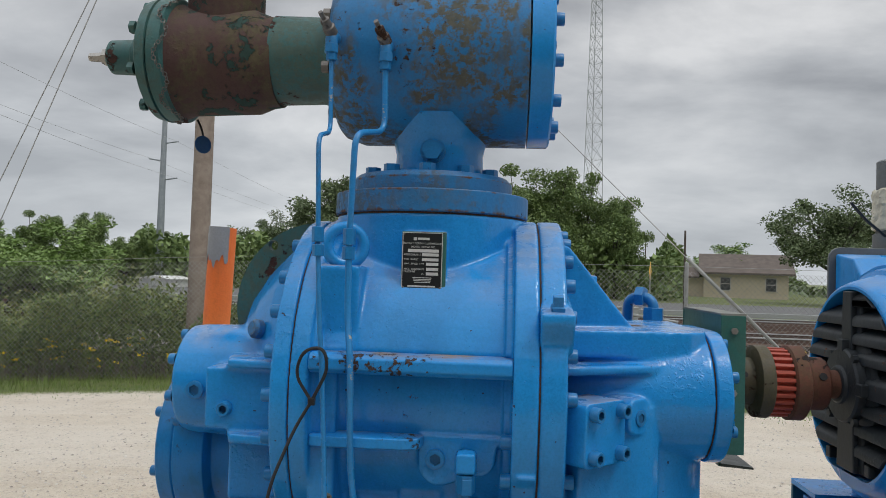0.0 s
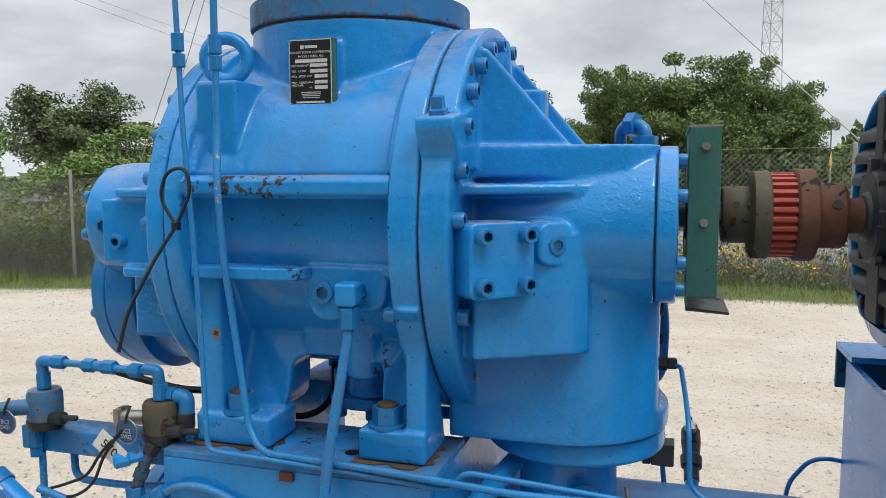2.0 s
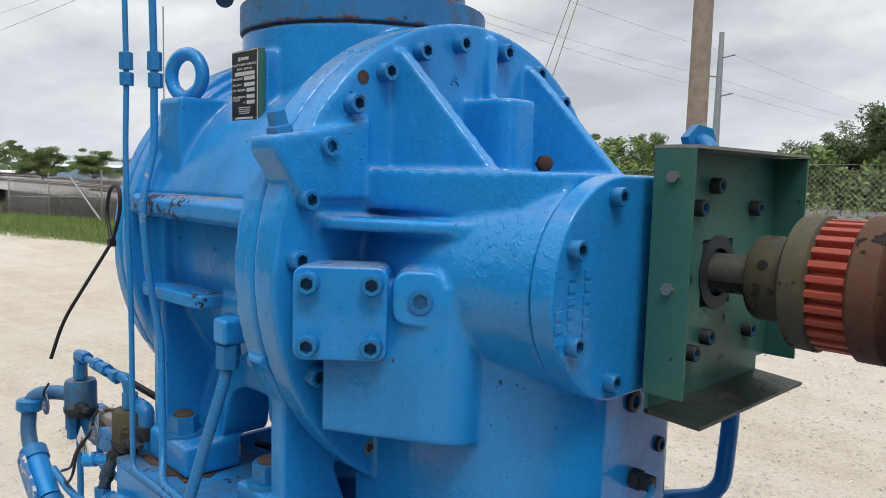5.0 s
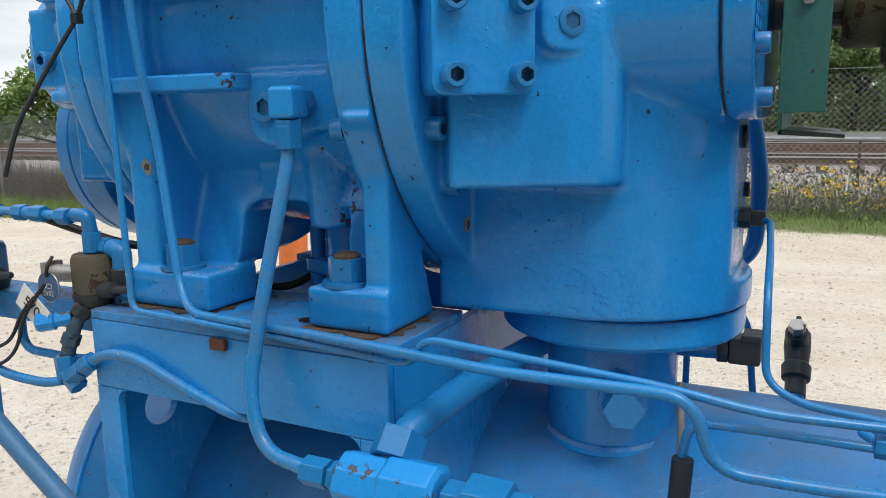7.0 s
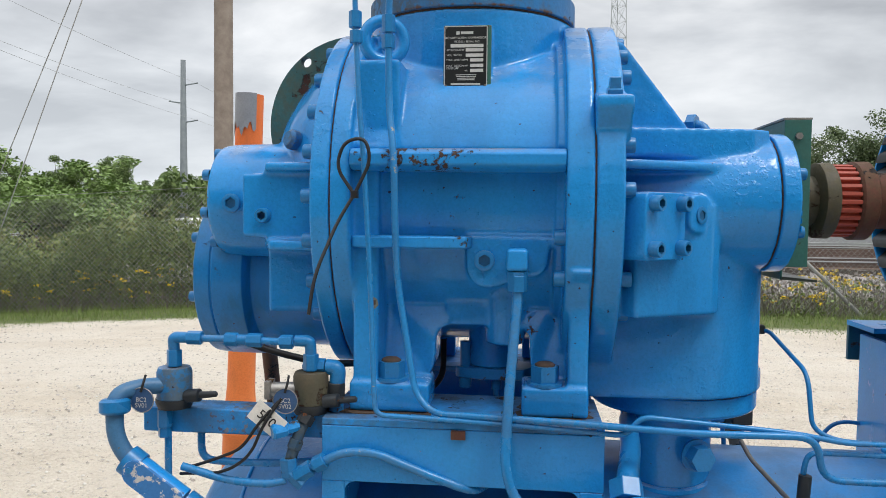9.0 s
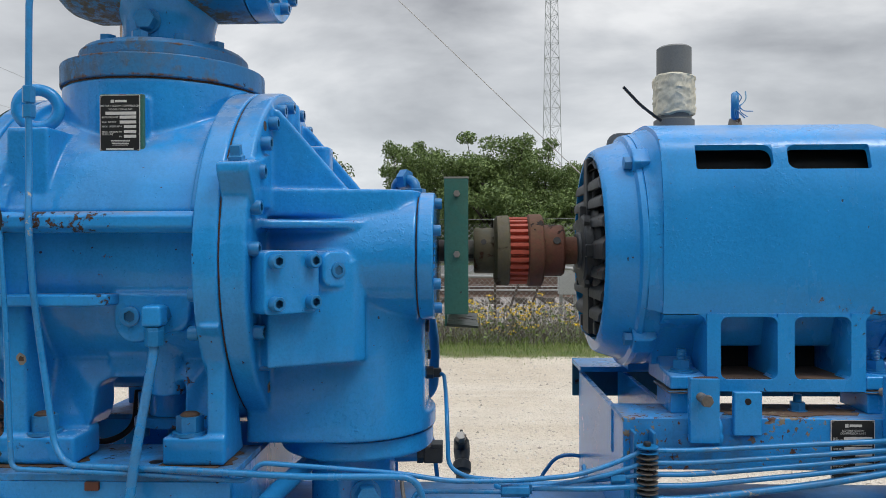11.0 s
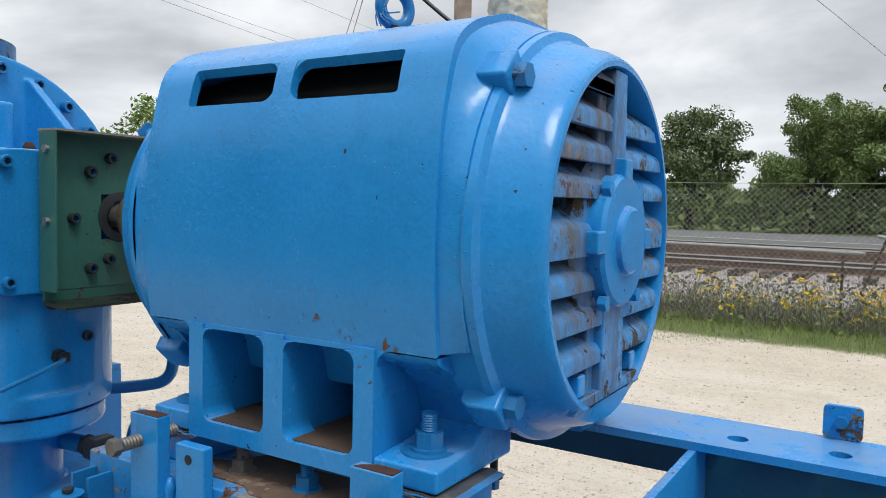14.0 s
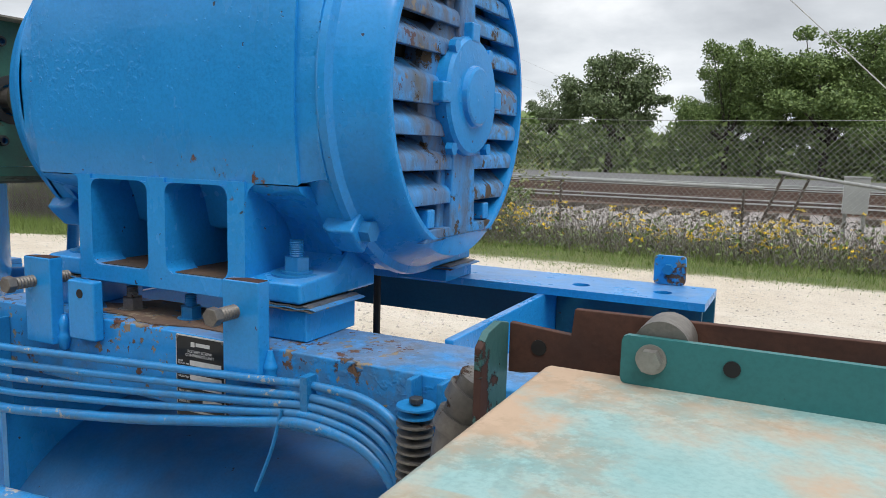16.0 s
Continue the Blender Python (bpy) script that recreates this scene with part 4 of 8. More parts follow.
for i in range(28):
    a0 = 360 / 28 * i
    pts += [(SY + 0.0735 * math.cos(radians(a0)), SZ + 0.0735 * math.sin(radians(a0))), (SY + 0.0735 * math.cos(radians(a0 + 5.6)), SZ + 0.0735 * math.sin(radians(a0 + 5.6))),
            (SY + 0.0635 * math.cos(radians(a0 + 8.0)), SZ + 0.0635 * math.sin(radians(a0 + 8.0))), (SY + 0.0635 * math.cos(radians(a0 + 10.6)), SZ + 0.0635 * math.sin(radians(a0 + 10.6)))]
prism(bm, pts, "x", 0.652, 0.691)
part("rubber_sleeve", bm, M_ORANGE, coup, "orange toothed rubber sleeve", bevel=0.001, smooth=20)
part("half", lathe(bmesh.new(), (0.691, SY, SZ), (1, 0, 0), [(0, 0.074), (0.004, 0.079), (0.030, 0.079), (0.034, 0.074), (0.036, 0.056)], 56), M_RUST, coup, "rusted coupling half")
hub = part("hub", lathe(bmesh.new(), (0.726, SY, SZ), (1, 0, 0), [(0, 0.056), (0.040, 0.056), (0.045, 0.052)], 48), M_RUST, coup, "rusted hub")
part("set_screw", lathe(bmesh.new(), (0.752, SY - 0.050, SZ + 0.02), (0, -0.93, 0.37), [(0, 0.008), (0.0045, 0.008)], 16), M_BLACK, hub)
part("shaft", cyl(bmesh.new(), (0.76, SY, SZ), (0.84, SY, SZ), 0.030), M_RUST, coup, "rusty motor shaft")

# -- motor --
motor = thing("electric_motor", (1.15, SY, 1.265), "blue open drip-proof electric motor with cast frame and louvred end", "motor")


def mirrored(half):
    return half + [(2 * SY - y, z) for y, z in reversed(half)]


def loft(bm, sections):
    """Closed rings of the same count, joined, with both ends capped."""
    rings = [[bm.verts.new(p) for p in s] for s in sections]
    k = len(rings[0])
    for p, q in zip(rings, rings[1:]):
        for i in range(k):
            j = (i + 1) % k
            bm.faces.new((p[i], p[j], q[j], q[i]))
    bm.faces.new(rings[0][::-1]), bm.faces.new(rings[-1])
    return bm


FRAME = mirrored([(1.456, 1.405), (1.449, 1.47), (1.449, 1.56), (1.454, 1.63), (1.463, 1.675), (1.478, 1.722), (1.510, 1.750), (1.56, 1.768), (1.62, 1.780)])


def scaled(k, dz=0.0):
    return [(SY + (y - SY) * k, SZ + (z - SZ) * k + dz) for y, z in FRAME]


# the skin is one sheet with thickness; four slots go through it
def smooth_half(pts, k=4):
    out = []
    for i in range(len(pts) - 1):
        p0, p1, p2, p3 = pts[max(i - 1, 0)], pts[i], pts[i + 1], pts[min(i + 2, len(pts) - 1)]
        for q in range(k):
            u = q / k
            out.append(tuple(0.5 * (2 * b + (c - a) * u + (2 * a - 5 * b + 4 * c - d) * u * u + (3 * b - a - 3 * c + d) * u ** 3) for a, b, c, d in zip(p0, p1, p2, p3)))
    return out + [pts[-1]]


ARCH = smooth_half(FRAME)
INNER = [(SY + (y - SY) * 0.955, SZ + (z - SZ) * 0.955) for y, z in ARCH]
FX_END = 1.372
XS = [0.926, 0.990, 1.133, 1.160, 1.312, FX_END]
skin = bmesh.new()
vo = [[skin.verts.new((x, *p)) for p in ARCH] for x in XS]
vi = [[skin.verts.new((x, *p)) for p in INNER] for x in XS]


def solid(c, i):
    return 0 <= c < 5 and 0 <= i < len(ARCH) - 1 and not (c in (1, 3) and (16 <= i < 20 or 48 <= i < 52))


for c in range(5):
    for i in range(len(ARCH) - 1):
        if not solid(c, i):
            continue
        skin.faces.new((vo[c][i], vo[c + 1][i], vo[c + 1][i + 1], vo[c][i + 1]))
        skin.faces.new((vi[c][i + 1], vi[c + 1][i + 1], vi[c + 1][i], vi[c][i]))
        for dc, a in ((-1, c), (1, c + 1)):
            if not solid(c + dc, i):
                skin.faces.new((vo[a][i], vo[a][i + 1], vi[a][i + 1], vi[a][i]))
        for di, a in ((-1, i), (1, i + 1)):
            if not solid(c, i + di):
                skin.faces.new((vo[c][a], vo[c + 1][a], vi[c + 1][a], vi[c][a]))
for c, inner in ((1, 1), (3, -1)):
    for i0, i1 in ((16, 20), (52, 48)):
        lo, hi, li, hl = Vector(ARCH[i0]), Vector(ARCH[i1]), Vector(INNER[i0]), Vector(INNER[i1])
        tall = (hi - lo).length
        for sx in (-1, 1):
            r = 0.017 if sx == inner else 0.005
            xe = XS[c + 1] if sx > 0 else XS[c]
            for up in (0, 1):
                fan = [(0.0, 0.0)] + [(r - r * math.sin(math.pi / 2 * q / 6), r - r * math.cos(math.pi / 2 * q / 6)) for q in range(7)]
                rings = []
                for p0, p1 in ((lo, hi), (li, hl)):
                    ring = []
                    for u, w in fan:
                        p = p0.lerp(p1, (1 - w / tall) if up else w / tall)
                        ring.append(skin.verts.new((xe - sx * u, p.x, p.y)))
                    rings.append(ring)
                skin.faces.new(rings[0]), skin.faces.new(rings[1][::-1])
                for q in range(8):
                    k = (q + 1) % 8
                    skin.faces.new((rings[0][k], rings[0][q], rings[1][q], rings[1][k]))
frame_ob = part("frame", skin, M_BLUE_SMOOTH, motor, smooth=34)
# solid block behind the slots, coloured as dark as their shade
part("winding_cover", loft(bmesh.new(), [[(x, SY + (y - SY) * 0.84, SZ + (z - SZ) * 0.84) for y, z in FRAME] for x in (0.93, 1.37)]), M_INSIDE, motor, "near-black block standing in for the shade behind the slots")
def pulled(r, k):
    """The arch drawn in towards a circle of radius r by the share k."""
    out = []
    for y, z in ARCH:
        d = Vector((y - SY, z - SZ))
        out.append(tuple(Vector((SY, SZ)) + d * (1 + k * (min(r / d.length, 1.0) - 1))))
    return out


for xs in ((FX_END - 0.006, FX_END + 0.008, FX_END + 0.018, FX_END + 0.030), (0.932, 0.918, 0.910, 0.900)):
    part("shoulder", loft(bmesh.new(), [[(x, SY + (y - SY) * 0.984, SZ + (z - SZ) * 0.984) for y, z in pulled(0.253, k)] for x, k in zip(xs, (0.0, 0.35, 0.80, 1.0))]), M_BLUE_SMOOTH, frame_ob, smooth=50)
# lower part with the two openings
low = bmesh.new()
for x0, x1 in ((1.006, 1.031), (1.135, 1.166), (1.269, 1.296)):
    box(low, x0, x1, 1.452, 1.60, 1.262, 1.406)
for x0, x1 in ((1.031, 1.135), (1.166, 1.269)):
    box(low, x0, x1, 1.452, 1.56, 1.262, 1.284)
    box(low, x0, x1, 1.455, 1.60, 1.400, 1.406)


def corner_fill(bm, x, z, sx, sz, r, y0, y1):
    """Rounds an inner corner of a window at (x, z)."""
    prism(bm, [(x, z)] + [(x + sx * (r - r * math.sin(a)), z + sz * (r - r * math.cos(a))) for a in [math.pi / 2 * i / 5 for i in range(6)]], "y", y0, y1)


for x0, x1 in ((1.031, 1.135), (1.166, 1.269)):
    for cx, sx in ((x0, 1), (x1, -1)):
        for cz, sz in ((1.284, 1), (1.400, -1)):
            corner_fill(low, cx, cz, sx, sz, 0.014, 1.452, 1.50)
for cx, sx in ((1.006, -1), (1.296, 1)):
    corner_fill(low, cx, 1.405, sx, -1, 0.020, 1.456, 1.49)
part("foot_frame", low, M_BLUE_SMOOTH, motor, "lower frame with two open windows", bevel=0.003)
for x0, x1 in ((1.031, 1.135), (1.166, 1.269)):
    part("sill", box(bmesh.new(), x0, x1, 1.458, 1.60, 1.2842, 1.2852), M_SILL, motor, "sill stained with rust and dirt")
part("stator_wall", prism(bmesh.new(), [(1.510, 1.4035), (1.524, 1.372), (1.532, 1.340), (1.545, 1.334), (1.56, 1.334), (1.56, 1.4035)], "x", 1.0315, 1.2685), M_BLUE_SMOOTH, motor, smooth=60)
# near-black sheet closes the windows and stands in for their shade
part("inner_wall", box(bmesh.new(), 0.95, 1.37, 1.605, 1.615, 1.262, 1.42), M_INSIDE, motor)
for x0, x1 in ((0.928, 1.0055), (1.2965, 1.371)):
    curve = smooth_half([(1.457, 1.4035), (1.466, 1.394), (1.500, 1.378), (1.530, 1.352), (1.546, 1.322), (1.556, 1.297)], 4)
    part("skirt", prism(bmesh.new(), curve + [(1.64, 1.297), (1.64, 1.4035)], "x", x0, x1), M_BLUE_SMOOTH, motor, smooth=60)
part("lower_shell", lathe(bmesh.new(), (0.915, SY, SZ), (1, 0, 0), [(0, 0.215), (0.475, 0.215)], 72), M_BLUE_SMOOTH, motor)
for x0, x1 in ((0.938, 1.006), (1.296, 1.378)):
    part("foot", prism(bmesh.new(), [(1.452, 1.265), (1.452, 1.290), (1.53, 1.296), (1.58, 1.34), (1.62, 1.40), (1.62, 1.265)], "x", x0, x1), M_BLUE_SMOOTH, motor, bevel=0.004)
    part("foot", prism(bmesh.new(), [(2 * SY - 1.452, 1.265), (2 * SY - 1.452, 1.290), (2 * SY - 1.53, 1.296), (2 * SY - 1.58, 1.34), (2 * SY - 1.62, 1.40), (2 * SY - 1.62, 1.265)], "x", x0, x1), M_BLUE_SMOOTH, motor, bevel=0.004)
for x in (0.972, 1.337):
    part("washer", lathe(bmesh.new(), (x, 1.500, 1.2905), (0, 0, 1), [(0, 0.031), (0.0035, 0.031)], 32), M_BLUE_PLAIN, motor)
    placed("foot_nut", NUT, facing((x, 1.500, 1.2942), (0, 0, 1), 10), motor, "foot bolt and nut on a washer")
# end bells
BELL = [(0, 0.247), (0.003, 0.248), (0.011, 0.246), (0.015, 0.236), (0.020, 0.2325), (0.055, 0.222), (0.066, 0.2165), (0.0715, 0.2125), (0.0735, 0.209), (0.0735, 0.203), (0.066, 0.201), (0.03, 0.199)]


def bell(x, sx):
    bm = lathe(bmesh.new(), (x, SY, SZ), (sx, 0, 0), BELL, 96, caps=False)
    for v in bm.verts:
        if ((v.co.x - x) * sx > 0.068 or math.hypot(v.co.y - SY, v.co.z - SZ) < 0.2045) and v.co.z < 1.336:
            v.co.z = 1.336
    return part("end_bell", bm, M_BLUE_SMOOTH, motor, smooth=28)


for x0, x1 in ((1.3665, 1.4012), (0.8998, 0.9315)):
    part("bell_flange", lathe(bmesh.new(), (x0, SY, SZ), (1, 0, 0), [(0, 0.244), (x1 - x0, 0.244)], 96), M_BLUE_SMOOTH, motor)
bell(1.4015, 1)
bell(0.8995, -1)
part("bell_floor", prism(bmesh.new(), [(SY - 0.112, 1.3315), (SY - 0.100, 1.348), (SY + 0.100, 1.348), (SY + 0.112, 1.3315)], "x", 1.440, 1.4725), M_BLUE_LOUVRE, motor, bevel=0.002)
# louvred faces at both ends
def louvred(xf, sx, mat, slat_mat):
    """The round louvred face whose outer plane stands at xf and looks along sx."""
    def X(d):
        return xf - sx * d
    # flat near-black disc in place of the shaded hollow
    part("louvre_disc", lathe(bmesh.new(), (X(0.05), SY, SZ), (sx, 0, 0), [(0, 0.198), (0.004, 0.198)], 64), M_INSIDE, motor, "near-black disc standing in for the shade behind the louvres")
    for z in (1.708, 1.667, 1.629, 1.589, 1.525, 1.486, 1.443, 1.399):
        half = math.sqrt(max(0.199 ** 2 - (z - SZ - 0.003) ** 2, 0.001))
        deep = 0.036 if z == 1.525 else 0.021
        for y0, y1 in ((SY - half, SY - 0.02), (SY + 0.02, SY + half)):
            bm = prism(bmesh.new(), [(X(0.042), z + deep), (X(0.034), z + deep), (X(0.006), z + deep - 0.020), (X(0.003), z + deep - 0.026), (X(0.003), z - 0.019), (X(0.010), z - 0.019), (X(0.042), z + 0.006)], "y", y0, y1)
            side = 1 if y1 > SY + 0.1 else -1
            for v in bm.verts:
                if abs(v.co.y - SY) > 0.03:
                    v.co.y = SY + side * math.sqrt(max(0.2005 ** 2 - (v.co.z - SZ) ** 2, 0.0012))
            part("louvre", bm, slat_mat, motor, bevel=0.0012)
    part("hub_collar", lathe(bmesh.new(), (X(0.042), SY, SZ), (sx, 0, 0), [(0, 0.112), (0.024, 0.110), (0.031, 0.100), (0.033, 0.080)], 64), slat_mat, motor, "grimy collar round the hub", smooth=30)
    xa, xb = sorted((X(0.042), X(0.012)))
    part("web", box(bmesh.new(), xa, xb, SY - 0.044, SY + 0.044, SZ + 0.09, SZ + 0.192), slat_mat, motor, bevel=0.004)
    part("web", box(bmesh.new(), xa, xb, SY - 0.058, SY + 0.058, SZ - 0.178, SZ - 0.09), slat_mat, motor, bevel=0.004)
    for y in (1.606, 1.784):
        part("drain_block", box(bmesh.new(), *sorted((X(0.040), X(0.004))), y - 0.010, y + 0.010, 1.349, 1.374), mat, motor, bevel=0.003)
    x0, x1 = sorted((X(0.034), X(0.001)))
    rough_mat = M_BLUE_LOUVRE if mat == M_BLUE_SMOOTH else mat
    part("spoke", prism(bmesh.new(), [(SY - 0.026, SZ + 0.05), (SY - 0.020, SZ + 0.199), (SY + 0.020, SZ + 0.199), (SY + 0.026, SZ + 0.05)], "x", x0, x1), rough_mat, motor, bevel=0.003)
    part("spoke", prism(bmesh.new(), [(SY - 0.034, SZ - 0.04), (SY - 0.040, SZ - 0.178), (SY + 0.040, SZ - 0.178), (SY + 0.034, SZ - 0.04)], "x", x0, x1), rough_mat, motor, bevel=0.003)
    part("hub", lathe(bmesh.new(), (X(0.034), SY, SZ), (sx, 0, 0), [(0, 0.083), (0.040, 0.079), (0.0445, 0.075), (0.0450, 0.042), (0.0455, 0.041), (0.0515, 0.0395), (0.0535, 0.036), (0.0540, 0.0)], 64, caps=False), mat, motor, smooth=24)
    for a in (90, 180, 0):
        y, z = SY + 0.084 * math.cos(radians(a)), SZ + 0.084 * math.sin(radians(a))
        xa, xb = sorted((X(0.024), X(-0.012)))
        part("hub_lug", box(bmesh.new(), xa, xb, y - 0.013, y + 0.013, z - 0.013, z + 0.013), mat, motor, bevel=0.003)
    for y, z in ((1.641, 1.582), (1.639, 1.452), (1.749, 1.582), (1.751, 1.452)):
        placed("hex_bolt", hexhead_mesh("hub_bolt", 0.009, 0.010, mat, False), facing((X(0.0), y, z), (sx, 0, 0)), motor)


louvred(1.474, 1, M_BLUE_SMOOTH, M_BLUE_LOUVRE)
# coupling-end face is near-black throughout, the outer end blue
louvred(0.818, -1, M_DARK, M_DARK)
LUGHEX = hexhead_mesh("lug_bolt", 0.0135, 0.014, M_BLUE_PLAIN, False)
for sx, xb in ((1, 1.398), (-1, 0.903)):
    for sy in (-1, 1):
        for sz in (-1, 1):
            d = Vector((0, sy, sz)).normalized()
            c = Vector((xb, SY, SZ)) + d * 0.243
            bm = bmesh.new()
            prism(bm, [(-0.045, -0.024), (0.014, -0.024), (0.020, -0.012), (0.020, 0.022), (-0.020, 0.022), (-0.045, 0.004)], "x", -0.021, 0.021)
            bmesh.ops.transform(bm, matrix=Matrix.Translation(c) @ Matrix(((0, 0, sx, 0), (-d.z, d.y, 0, 0), (d.y, d.z, 0, 0), (0, 0, 0, 1))).to_3x3().to_4x4(), verts=bm.verts[:])
            lug = part("lug", bm, M_BLUE_SMOOTH, motor, bevel=0.004)
            placed("hex_bolt", LUGHEX, facing(c + Vector((sx * 0.022, 0, 0)), (sx, 0, 0)), motor)
part("lifting_eye", torus(bmesh.new(), (1.142, 1.693, 1.832), (0.94, -0.33, 0), 0.024, 0.0085), M_BLUE_PLAIN, motor, "blue lifting eye with shreds of twine")
part("eye_base", cyl(bmesh.new(), (1.142, 1.693, 1.778), (1.142, 1.693, 1.806), 0.018, 24, 0.012), M_BOLT, motor)


# -- frame, tank, beams --
TY, TZ, TR = 1.66, 0.705, 0.305
tank = thing("oil_separator_tank", (0.6, TY, TZ - TR), "long horizontal blue steel oil separator tank with domed ends", "tank")
prof = [(-0.655 + 0.17 * (1 - math.cos(radians(a))), TR * math.sin(radians(a))) for a in range(0, 91, 10)]
prof += [(2.95 + 0.17 * math.sin(radians(a)), TR * math.cos(radians(a))) for a in range(0, 91, 10)]
part("shell", lathe(bmesh.new(), (0, TY, TZ), (1, 0, 0), prof, 72), M_TANK, tank, smooth=50)
for x in (-0.49, 1.75):
    part("weld_seam", torus(bmesh.new(), (x, TY, TZ), (1, 0, 0), TR, 0.004, 72, 8), M_BLUE, tank)
part("neck", cyl(bmesh.new(), (0.325, 1.60, 0.90), (0.325, 1.60, 1.127), 0.086, 48), M_BLUE, tank)
part("neck_weld", torus(bmesh.new(), (0.325, 1.60, 0.990), (0, -0.20, 1), 0.090, 0.008, 48, 8), M_BLUE, tank)
placed("hex_plug", hexhead_mesh("tank_plug", 0.024, 0.030, M_BLUE_PLAIN), facing((0.363, 1.50, 1.049), (0.3, -1, 0)), tank)
for x in (-0.25, 1.45, 2.3):
    part("saddle", prism(bmesh.new(), [(1.42, 0.0), (1.42, 0.58), (1.50, 0.52)] + [(TY, 0.42)] + [(1.82, 0.52), (1.90, 0.58), (1.90, 0.0)], "x", x - 0.006, x + 0.006), M_BLUE_SMOOTH, tank)

stand = thing("compressor_stand", (-0.06, 1.6, 0.9), "blue welded steel channel stand carrying the compressor", "stand")
part("top_channel", prism(bmesh.new(), [(-0.278, 1.265), (0.172, 1.265), (0.172, 1.452), (-0.278, 1.452)], "z", 1.146, 1.158), M_DECK, stand, "flat channel top with dirt and rust", bevel=0.002)
part("rear_channel", prism(bmesh.new(), [(-0.278, 1.70), (0.172, 1.70), (0.172, 1.94), (-0.278, 1.94)], "z", 1.146, 1.158), M_DECK, stand, bevel=0.002)
part("rear_web", box(bmesh.new(), -0.265, 0.159, 1.928, 1.94, 1.02, 1.1458), M_BLUE_SMOOTH, stand, bevel=0.002)
part("front_web", box(bmesh.new(), -0.278, 0.172, 1.265, 1.277, 1.055, 1.1458), M_BLUE_SMOOTH, stand, bevel=0.002)
# flange out of sight, added to keep light off the tank below
part("lower_flange", box(bmesh.new(), -0.2655, 0.1595, 1.2775, 1.452, 1.055, 1.067), M_BLUE_SMOOTH, stand)
for cx, sx in ((-0.240, 1), (0.134, -1)):
    bm = bmesh.new()
    corner_fill(bm, cx, 1.0546, sx, -1, 0.016, 1.2655, 1.2765)
    part("corner", bm, M_BLUE_SMOOTH, stand)
for x0, x1 in ((-0.278, -0.266), (0.160, 0.172)):
    outline = [(1.2775, 1.1455), (1.2775, 0.80), (1.36, 0.75), (1.94, 0.80), (1.94, 1.1455)]
    if x0 < 0:
        # a round hole near the front, cut in from the top edge
        outline += [(1.358, 1.1455)] + arc(1.358, 0.997, 0.030, 90, -269.9, 28) + [(1.3578, 1.1455)]
    part("side_plate", prism(bmesh.new(), outline, "x", x0, x1), M_BLUE_SMOOTH, stand)
for x0, x1 in ((-0.278, -0.240), (0.134, 0.172)):
    part("front_leg", box(bmesh.new(), x0, x1, 1.265, 1.277, 0.74, 1.0548), M_BLUE_SMOOTH, stand, bevel=0.002)
part("arm", box(bmesh.new(), -0.60, -0.2785, 1.30, 1.36, 1.112, 1.155), M_DECK, stand, "square tube arm carrying the solenoid valves", bevel=0.004)

beams = thing("motor_base", (1.2, 1.7, 1.1), "blue steel motor base of two long beams with rusty patches", "base")
ZB = 1.220
part("front_beam", prism(bmesh.new(), [(1.42, 1.125), (1.42, ZB), (1.545, ZB), (1.545, 1.125), (1.535, 1.125), (1.535, ZB - 0.01), (1.43, ZB - 0.01), (1.43, 1.125)], "x", 0.845, 1.86), M_BEAM, beams, "front beam with dirt and flaking paint on top", bevel=0.003)
# the flange's shade is put into this web's darker colour
part("rear_web", prism(bmesh.new(), [(2.018, 1.140), (2.018, 1.2247), (2.030, 1.2247), (2.030, 1.140)], "x", 0.837, 1.778), M_SHADED_BLUE, beams, "web coloured dark blue-green for the shade under the flange", bevel=0.001)
bm = bmesh.new()
at = 0.837
for cx, cy in ((1.578, 1.938), (1.707, 1.946)):
    box(bm, at, cx - 0.03, 1.885, 2.030, 1.225, 1.237)
    prism(bm, [(cx - 0.03, 1.885), (cx + 0.03, 1.885), (cx + 0.03, cy)] + [(cx + 0.0145 * math.cos(radians(q)), cy + 0.0145 * math.sin(radians(q))) for q in range(0, -181, -15)] + [(cx - 0.03, cy)], "z", 1.225, 1.237)
    prism(bm, [(cx - 0.03, cy)] + [(cx + 0.0145 * math.cos(radians(q)), cy + 0.0145 * math.sin(radians(q))) for q in range(180, -1, -15)] + [(cx + 0.03, cy), (cx + 0.03, 2.030), (cx - 0.03, 2.030)], "z", 1.225, 1.237)
    at = cx + 0.03
box(bm, at, 1.778, 1.885, 2.030, 1.225, 1.237)
part("rear_beam", bm, M_BLUE_SMOOTH, beams, "rear beam with two drilled holes")
def grime(x0, x1, y0, y1, z, seed):
    """A thin uneven crust of dirt with a ragged outline."""
    r = random.Random(seed)
    n = 26
    pts = []
    for i in range(n):
        a = 2 * math.pi * i / n
        k = 1.0 - 0.28 * r.random()
        c, s = math.cos(a), math.sin(a)
        q = 1 / max(abs(c), abs(s)) ** 0.8
        pts.append(((x0 + x1) / 2 + (x1 - x0) / 2 * min(max(c * q * k, -1), 1), (y0 + y1) / 2 + (y1 - y0) / 2 * min(max(s * q * k, -1), 1)))
    return prism(bmesh.new(), pts, "z", z, z + 0.0016)


for x0, x1, seed in ((-0.262, -0.096, 5), (0.030, 0.162, 8)):
    part("grime", grime(x0, x1, 1.286, 1.425, 1.1583, seed), M_SILL, stand, "dirt and moss gathered round the foot")
part("grime", grime(1.012, 1.298, 1.428, 1.542, ZB + 0.0003, 1), M_FLAKED, beams, "crust of rust and dirt under the motor")
